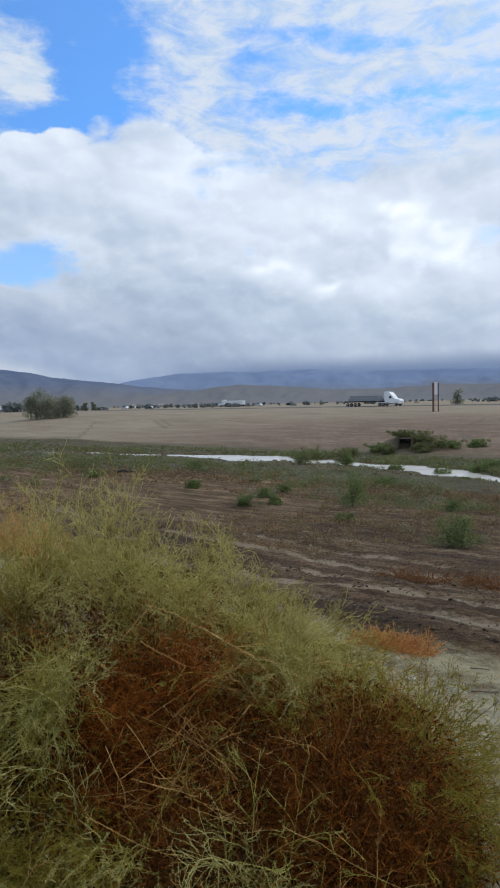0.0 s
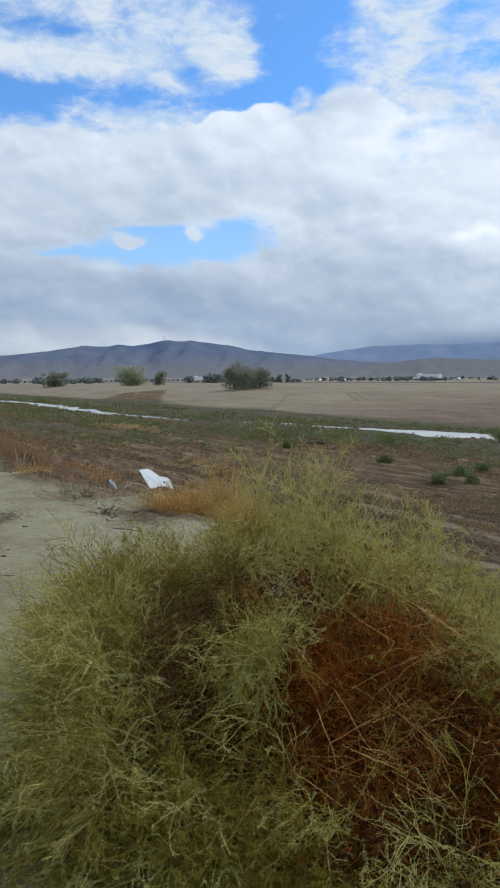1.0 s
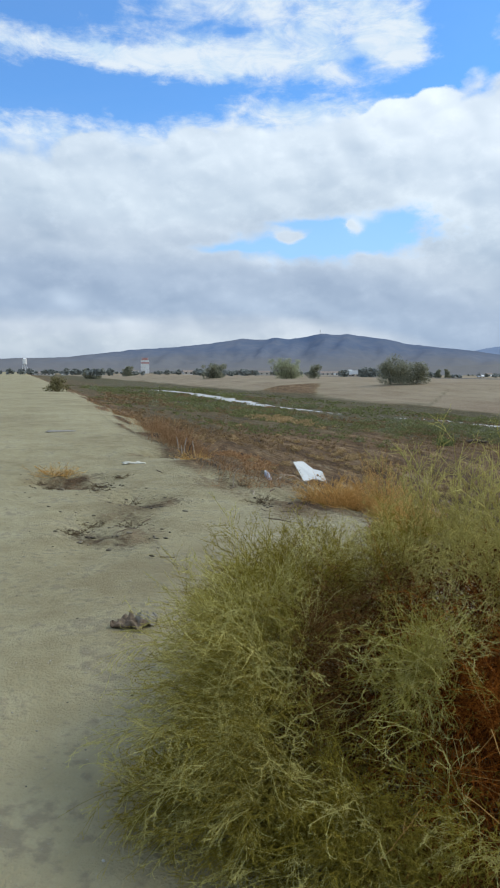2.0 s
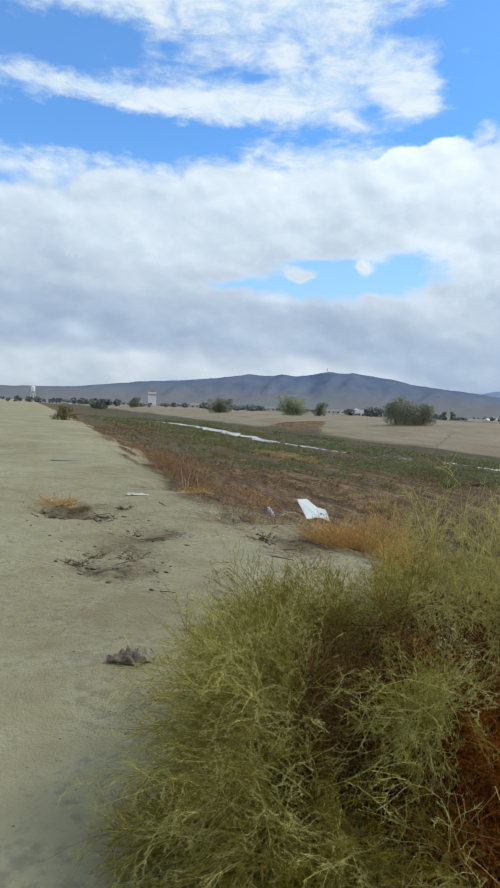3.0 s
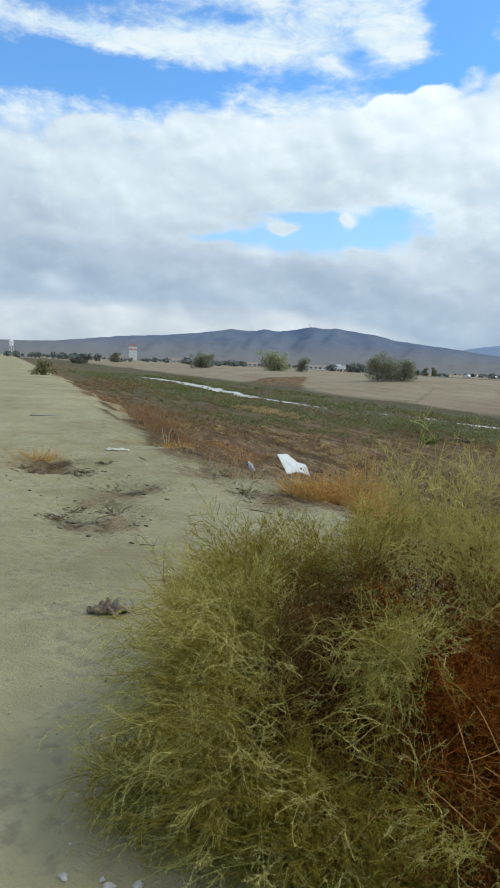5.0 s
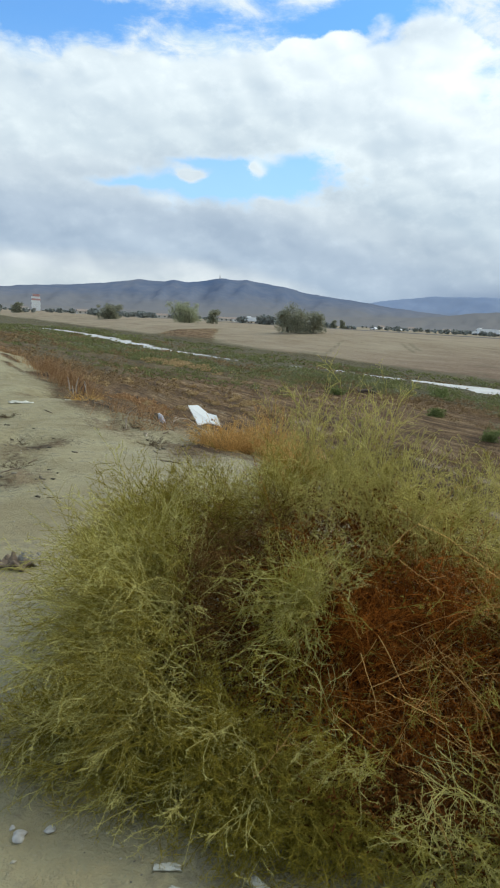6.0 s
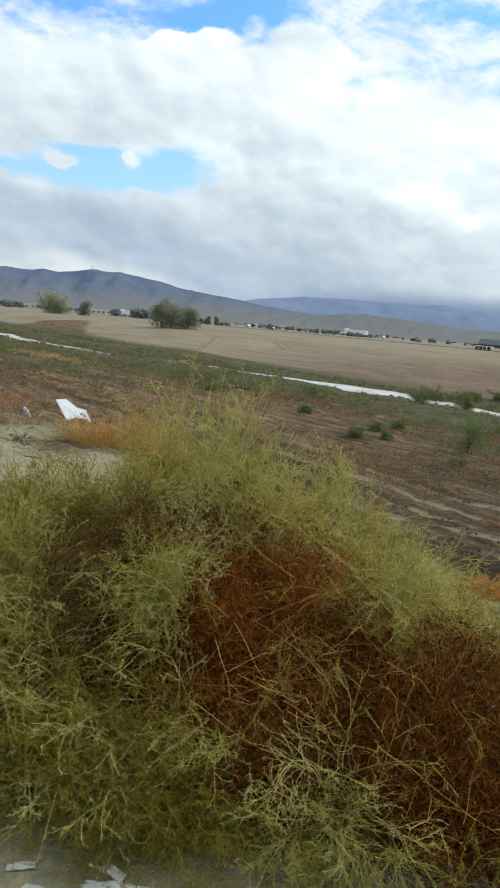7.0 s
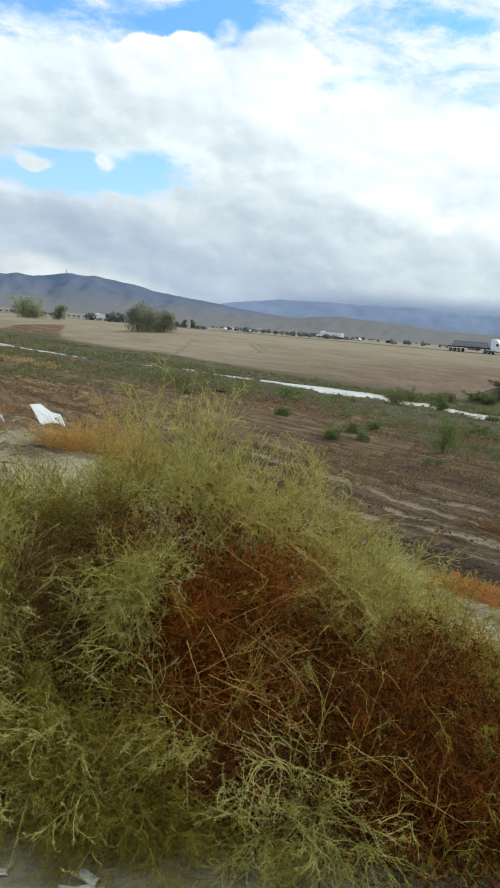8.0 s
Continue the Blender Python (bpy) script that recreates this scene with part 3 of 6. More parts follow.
M_PAPER = plain("crumpled_paper", (0.42, 0.40, 0.32), (0.70, 0.68, 0.58), 14.0, 0.8, 0, 0.006)
M_GRIT = plain("grit", (0.14, 0.12, 0.085), (0.42, 0.385, 0.30), 40.0, 0.9, island=0.8)
M_CLOD = plain("clod", (0.09, 0.072, 0.048), (0.23, 0.195, 0.135), 12.0, 0.95, island=0.5)
M_EARTH = plain("churned_earth", (0.046, 0.029, 0.015), (0.21, 0.145, 0.078), 6.0, 0.95, island=0.7)
M_BAG = plain("pale_blue_plastic", (0.42, 0.44, 0.52), (0.62, 0.64, 0.72), 8.0, 0.3)


# ---- the ground, one sheet to the horizon ----
def build_ground():
    fine = np.radians(np.arange(-62, 32, 0.32))          # 0 is +y, positive to the right
    coarse = np.radians(np.arange(32, 298, 3.5))
    ang = np.concatenate([fine, coarse])
    rad = np.concatenate([[0.0], 0.3 * 1.025 ** np.arange(0, 400)])
    rad = rad[rad < 4700]
    a, r = np.meshgrid(ang, rad)
    x, y = np.sin(a) * r, np.cos(a) * r
    z = ground_z(x, y)
    rows, cols = x.shape
    idx = np.arange(rows * cols).reshape(rows, cols)
    nxt = np.roll(idx, -1, axis=1)
    faces = np.stack([idx[:-1], idx[1:], nxt[1:], nxt[:-1]], -1).reshape(-1, 4)
    faces = faces[:, ::-1]
    me = mesh_from("ground", np.stack([x, y, z], -1).reshape(-1, 3), faces, M_SOIL)
    u, v = DIR_U[0] * x + DIR_U[1] * y, DIR_V[0] * x + DIR_V[1] * y
    w = v - bank_edge(u)
    slope = smooth(u, 4.5, 6.5) * smooth(u, 15.0, 12.5)
    bed = smooth(w - 0.4 * slope + 0.85 * smooth(u, 4.5, 3.0) + 1.9 * fbm(u * 0.25, v * 2.2, 4), -0.85, 0.7)
    apron = smooth(u, 5.0, 7.0) * smooth(u, 24.0, 17.0) * smooth(w, -1.3, -0.2) * (0.50 + 0.7 * fbm(x * 0.9, y * 0.9, 4))
    bed = np.where(apron > 0, np.maximum(np.minimum(bed, 1 - 0.45 * smooth(u, 5.0, 7.0) * smooth(u, 24.0, 17.0) * smooth(w, 3.2, 1.8)), apron), bed)
    toe_line = 45.0 + 2.0 * fbm(u * 0.04, 9.0, 3)
    for hu, hv, hr in ((10.6, 0.6, 1.0), (7.0, 0.7, 0.8), (8.6, 1.3, 0.8), (9.7, 3.0, 0.9), (11.6, 3.4, 1.2), (13.4, 2.8, 1.0), (8.0, 3.2, 0.7), (9.0, 3.8, 1.1), (10.4, 3.6, 1.2)):
        bed = np.maximum(bed, (0.42 + 0.12 * (hv > 2)) * np.exp(-(np.hypot((u - hu) / 1.4, v - hv) / hr) ** 2) * (1 + 1.5 * fbm(x * 2, y * 2, 3)))
    far = smooth(v + 1.6 * fbm(u * 0.08, v * 0.1, 3), toe_line + 0.5, toe_line + 3)
    rut = np.zeros_like(x)
    for vr, wd in RUTS:
        off = v - vr - 0.25 * np.sin(u * 0.16 + vr) - 0.04 * (u - 5)
        rut += np.exp(-(off / wd) ** 2) * smooth(u, 42, 14) * np.clip(0.75 + 2.0 * fbm(u * 0.4 + vr, v * 0.8 + vr, 3), 0, 1.2)
    scrub = smooth(v + 3.0 * fbm(u * 0.05, v * 0.2, 3), 21, 28) * smooth(v, toe_line + 1, toe_line - 1)
    scrub = np.maximum(scrub, 0.75 * smooth(v + 1.0 * fbm(u * 0.1, 2.0, 3), toe_line + 5, toe_line + 1) * smooth(v, toe_line - 1, toe_line))
    scrub = np.maximum(scrub, np.clip(0.30 + 1.1 * fbm(u * 0.09, v * 0.30, 4), 0, 0.66) * smooth(v, toe_line + 10, toe_line + 3) * smooth(v, toe_line - 1, toe_line))
    scrub = np.maximum(scrub, smooth(np.hypot(x, y), 600, 1500) * 0.7)
    scrub = np.maximum(scrub, 0.62 * smooth(u, 22, 50) * smooth(w + 2 * fbm(u * 0.1, v * 0.3, 3), 2.5, 6) * smooth(v, toe_line + 1, toe_line - 1))
    scrub = scrub * (1 - 0.8 * smooth(u, 46, 26) * smooth(v, 31, 26))
    (ua, va), (ub, vb) = GULLY
    k = np.clip(((u - ua) * (ub - ua) + (v - va) * (vb - va)) / ((ub - ua) ** 2 + (vb - va) ** 2), 0, 1)
    gap = np.hypot(u - ua - k * (ub - ua), v - va - k * (vb - va))
    gully = np.clip(1.4 * np.exp(-(gap / (8.5 - 3.0 * k)) ** 4) * (1 + 0.5 * fbm(u * 0.2, v * 0.2, 3)), 0, 0.8)
    far = far * (1 - gully)
    bed = np.maximum(bed, gully)
    for (ua, va), (ub, vb), wd in TRACKS:
        k = np.clip(((u - ua) * (ub - ua) + (v - va) * (vb - va)) / ((ub - ua) ** 2 + (vb - va) ** 2), 0, 1)
        gap = np.hypot(u - ua - k * (ub - ua), v - va - k * (vb - va))
        scrub = np.maximum(scrub, 0.62 * np.exp(-(gap / wd) ** 2))
    tint = np.stack([bed * (1 - far), far, np.clip(rut, 0, 1), scrub], -1).reshape(-1, 4).astype(np.float32)
    attr = me.color_attributes.new("soil", "FLOAT_COLOR", "POINT")
    attr.data.foreach_set("color", tint.ravel())
    me.shade_smooth()
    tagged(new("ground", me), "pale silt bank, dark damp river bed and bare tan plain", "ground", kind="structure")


build_ground()


def build_water():
    us, k = np.linspace(-70, 330, 500), np.linspace(-1, 1, 7)
    mid, wide = channel(us)
    u, side = np.meshgrid(us, k)
    v = mid[None] + side * (1.35 * wide[None] + 0.1)
    x, y = xy_of(u, v)
    idx = np.arange(u.size).reshape(u.shape)
    faces = np.stack([idx[:-1, :-1], idx[:-1, 1:], idx[1:, 1:], idx[1:, :-1]], -1).reshape(-1, 4)
    me = mesh_from("water", np.stack([x, y, np.full_like(x, WATER)], -1).reshape(-1, 3), faces[:, ::-1], M_WATER)
    tagged(new("water", me), "shallow pale river water reflecting the cloudy sky", "river", kind="structure")


build_water()


def build_ridge(name, profile, near, crest, rough, material, label, seed):
    """A mountain range: skyline from (azimuth, elevation) pairs, with spurs and gullies down to its foot."""
    az = np.arange(-75, 95, 0.33)
    s = np.linspace(0, 1.25, 44)
    p = np.array(sorted(profile))
    top = np.interp(az, p[:, 0], p[:, 1])
    a, t = np.meshgrid(az, s)
    d = near + (crest - near) * t
    h = crest * np.tan(np.radians(top))[None, :] * np.ones_like(a)
    spur = fbm(a * 0.35 + seed + 0.8 * t, t * 1.5 + seed, 5, 0.55) + 0.35 * fbm(a * 1.5 + seed, t * 5.0 + 2.0 * a, 4, 0.55)
    shape = np.where(t <= 1, t ** 1.35, 1 - (t - 1) * 2.2)
    z = h * shape * (1 + rough * spur * np.clip(4 * t * (1.0 - t), 0, 1)) + h * 0.03 * fbm(a * 1.1, t + seed, 4) * smooth(t, 0.4, 1.0)
    x, y = -np.sin(np.radians(a)) * d, np.cos(np.radians(a)) * d
    idx = np.arange(a.size).reshape(a.shape)
    faces = np.stack([idx[:-1, :-1], idx[:-1, 1:], idx[1:, 1:], idx[1:, :-1]], -1).reshape(-1, 4)
    me = mesh_from(name, np.stack([x, y, z - 3], -1).reshape(-1, 3), faces, material)
    me.shade_smooth()
    return tagged(new(name, me), label, "mountain", kind="structure")


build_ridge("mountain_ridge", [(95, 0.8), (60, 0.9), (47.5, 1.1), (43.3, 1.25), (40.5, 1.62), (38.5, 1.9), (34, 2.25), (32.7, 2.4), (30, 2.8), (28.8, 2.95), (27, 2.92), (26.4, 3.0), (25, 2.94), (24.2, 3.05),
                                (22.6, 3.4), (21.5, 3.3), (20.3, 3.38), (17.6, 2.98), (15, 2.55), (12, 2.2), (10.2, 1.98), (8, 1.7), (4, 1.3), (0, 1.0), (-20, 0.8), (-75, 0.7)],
            2500, 3900, 0.42, M_RIDGE, "long mountain ridge under the cloud base, painted blue-grey for haze", 3.0)
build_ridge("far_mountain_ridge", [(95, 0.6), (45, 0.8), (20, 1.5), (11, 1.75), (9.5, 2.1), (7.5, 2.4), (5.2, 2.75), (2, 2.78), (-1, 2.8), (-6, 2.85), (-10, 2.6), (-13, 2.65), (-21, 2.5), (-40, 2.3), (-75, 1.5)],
            4000, 4550, 0.4, M_RIDGE_FAR, "far mountain range under rain cloud, painted pale blue for haze", 11.0)
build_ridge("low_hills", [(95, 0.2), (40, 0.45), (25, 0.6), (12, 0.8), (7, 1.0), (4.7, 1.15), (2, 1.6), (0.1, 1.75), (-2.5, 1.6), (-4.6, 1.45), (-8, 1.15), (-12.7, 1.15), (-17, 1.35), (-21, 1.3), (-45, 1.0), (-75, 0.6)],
            1500, 2300, 0.7, M_HILL, "low bare brown hills before the mountains, greyed with painted haze", 23.0)


# ---- plants: thin tapered stems, gathered in one mesh a part ----
def tubes(paths, radii, sides=3):
    """Tapered tubes along many paths (n, k, 3), with radii (n, k). Returns vertices and quads."""
    paths, radii = np.asarray(paths, float), np.asarray(radii, float)
    n, k, _ = paths.shape
    tan = np.gradient(paths, axis=1)
    tan /= np.linalg.norm(tan, axis=2, keepdims=True) + 1e-9
    ref = np.where(np.abs(tan[..., 2:3]) > 0.9, np.array([1.0, 0, 0]), np.array([0, 0, 1.0]))
    side = np.cross(tan, ref)
    side /= np.linalg.norm(side, axis=2, keepdims=True) + 1e-9
    up = np.cross(side, tan)
    ring = np.arange(sides) * 2 * np.pi / sides
    verts = paths[:, :, None] + radii[:, :, None, None] * (np.cos(ring)[:, None] * side[:, :, None] + np.sin(ring)[:, None] * up[:, :, None])
    idx = np.arange(n * k * sides).reshape(n, k, sides)
    nxt = np.roll(idx, -1, axis=2)
    quads = np.stack([idx[:, :-1], nxt[:, :-1], nxt[:, 1:], idx[:, 1:]], -1).reshape(-1, 4)
    return verts.reshape(-1, 3), quads


def unit(v):
    return v / (np.linalg.norm(v, axis=-1, keepdims=True) + 1e-9)


def joined(name, pieces, material):
    verts, quads, off = [], [], 0
    for v, q in pieces:
        verts.append(v)
        quads.append(q + off)
        off += len(v)
    return mesh_from(name, np.concatenate(verts), np.concatenate(quads), material)


def sprigs(rng, start, way, length, twigs=14, twig=0.09, thick=0.0022, lift=0.25, sub=3, spread=0.9, curl=0.35):
    """Feathery sprigs: a bent main stem with side twigs and, on these, short tips."""
    n = len(start)
    way, length = unit(way), np.asarray(length, float)[:, None]
    t = np.linspace(0, 1, 6)
    bend = rng.normal(0, curl, (n, 3)) * 0.6 + np.array([0, 0, lift])
    main = start[:, None] + length[:, None] * (t[None, :, None] * way[:, None] + (t ** 2)[None, :, None] * bend[:, None] * 0.5)
    pieces = [tubes(main, thick * (1.25 - 0.85 * t)[None] * np.ones((n, 1)))]
    if not twigs:
        return pieces
    tt = rng.uniform(0.12, 0.98, (n, twigs))
    root = start[:, None] + length[:, None] * (tt[..., None] * way[:, None] + (tt ** 2)[..., None] * bend[:, None] * 0.5)
    tan = unit(way[:, None] + tt[..., None] * bend[:, None])
    d = unit(tan * 0.75 + spread * unit(rng.normal(0, 1, (n, twigs, 3))))
    tl = twig * rng.uniform(0.45, 1.35, (n, twigs, 1)) * (1.15 - 0.55 * tt[..., None])
    droop = rng.normal(0, 0.25, (n, twigs, 3)) + np.array([0, 0, 0.12])
    s = np.array([0, 0.5, 1.0])
    path = root[:, :, None] + tl[:, :, None] * (s[:, None] * d[:, :, None] + (s ** 2)[:, None] * droop[:, :, None])
    path = path.reshape(-1, 3, 3)
    pieces.append(tubes(path, thick * np.array([0.75, 0.65, 0.35])[None] * np.ones((len(path), 1))))
    if sub:
        m = len(path)
        at = rng.uniform(0.25, 1.0, (m, sub, 1))
        root2 = path[:, None, 0] * (1 - at) + path[:, None, 2] * at
        d2 = unit(unit(path[:, 2] - path[:, 0])[:, None] * 0.8 + unit(rng.normal(0, 1, (m, sub, 3))))
        l2 = np.linalg.norm(path[:, 2] - path[:, 0], axis=1)[:, None, None] * rng.uniform(0.2, 0.5, (m, sub, 1))
        tip = np.stack([root2, root2 + d2 * l2], 2).reshape(-1, 2, 3)
        pieces.append(tubes(tip, thick * np.array([0.6, 0.4])[None] * np.ones((len(tip), 1))))
    return pieces


def dome(rng, count, low=-0.05):
    """Directions over the upper half of a ball, a little below the rim too."""
    z = rng.uniform(low, 1, count)
    a = rng.uniform(0, 2 * np.pi, count)
    r = np.sqrt(np.clip(1 - z * z, 0, 1))
    return np.stack([r * np.cos(a), r * np.sin(a), z], -1)


# ---- the great weed on the bank ----
def grow(rng, start, way, length, steps, curl, droop, shake=0.06):
    """Smoothly bent stems: places and directions along each of them."""
    n = len(start)
    t = np.linspace(0, 1, steps + 1)[None, :, None]
    bend = rng.normal(0, curl, (n, 1, 3))
    back = rng.normal(0, curl, (n, 1, 3))
    d = unit(unit(way)[:, None] + bend * t + back * np.sin(t * 5.0) * 0.45 + np.array([0, 0, droop]) * t ** 1.5 + rng.normal(0, shake, (n, steps + 1, 3)))
    step = d[:, :-1] * (np.asarray(length, float)[:, None, None] / steps)
    path = np.concatenate([start[:, None], start[:, None] + np.cumsum(step, axis=1)], axis=1)
    path[..., 2] = np.maximum(path[..., 2], 0.008)
    return path, d


def offshoots(rng, path, d, length, count, lo, hi, lean, share):
    """Roots, directions and lengths of side shoots along stems."""
    n, k, _ = path.shape
    t = np.sort(rng.uniform(lo, hi, (n, count)), axis=1) * (k - 1)
    i = np.minimum(t.astype(int), k - 2)
    f = (t - i)[..., None]
    row = np.arange(n)[:, None]
    at = path[row, i] * (1 - f) + path[row, i + 1] * f
    tan = d[row, i]
    out = rng.normal(0, 1, (n, count, 3))
    out = unit(out - (out * tan).sum(-1, keepdims=True) * tan)
    way = unit(tan + lean * out)
    ln = np.asarray(length)[:, None] * share * (1.25 - 0.75 * t / (k - 1)) * rng.uniform(0.6, 1.25, (n, count))
    return at.reshape(-1, 3), way.reshape(-1, 3), ln.reshape(-1)


def ribbons(rng, path, half):
    """Narrow flat strips along paths (n, k, 3)."""
    n, k, _ = path.shape
    tan = unit(path[:, -1] - path[:, 0])
    side = unit(np.cross(tan, rng.normal(0, 1, (n, 3))))[:, None] * (half * np.linspace(1.0, 0.45, k))[None, :, None]
    verts = np.stack([path - side, path + side], 2)
    idx = np.arange(n * k * 2).reshape(n, k, 2)
    quads = np.stack([idx[:, :-1, 0], idx[:, :-1, 1], idx[:, 1:, 1], idx[:, 1:, 0]], -1).reshape(-1, 4)
    return verts.reshape(-1, 3), quads


def plume(rng, start, way, length, kids=6, twigs=4, spurs=5, thick=0.0016, curl=0.45, droop=-0.35, spur=0.0065):
    """Arching stems with bent side shoots and fine twigs, all set with tiny leaf spurs."""
    length = np.asarray(length, float)
    p0, d0 = grow(rng, start, way, length, 7, curl, droop)
    pieces = [tubes(p0, thick * np.linspace(1.15, 0.5, 8)[None] * np.ones((len(p0), 1)))]
    s1, w1, l1 = offshoots(rng, p0, d0, length, kids, 0.22, 0.97, 0.80, 0.42)
    p1, d1 = grow(rng, s1, w1, l1, 4, curl * 1.1, droop * 0.7)
    pieces.append(tubes(p1, thick * np.linspace(0.72, 0.42, 5)[None] * np.ones((len(p1), 1))))
    s2, w2, l2 = offshoots(rng, p1, d1, l1, twigs, 0.15, 1.0, 0.95, 0.42)
    p2, d2 = grow(rng, s2, w2, l2, 2, curl * 1.2, 0.0)
    pieces.append(ribbons(rng, p2, thick * 0.62))
    verts = []
    for p, d, l, count in ((p0, d0, length, spurs * 4), (p1, d1, l1, spurs), (p2, d2, l2, 2)):
        at, w, _ = offshoots(rng, p, d, l, count, 0.1, 1.0, 1.0, 0.1)
        side = unit(np.cross(w, rng.normal(0, 1, w.shape))) * 0.00085
        tip = at + w * spur * rng.uniform(0.5, 1.5, (len(at), 1))
        verts.append(np.stack([at - side, at + side, tip + side * 0.4, tip - side * 0.4], 1).reshape(-1, 3))
    verts = np.concatenate(verts)
    pieces.append((verts, np.arange(len(verts)).reshape(-1, 4)))
    return pieces


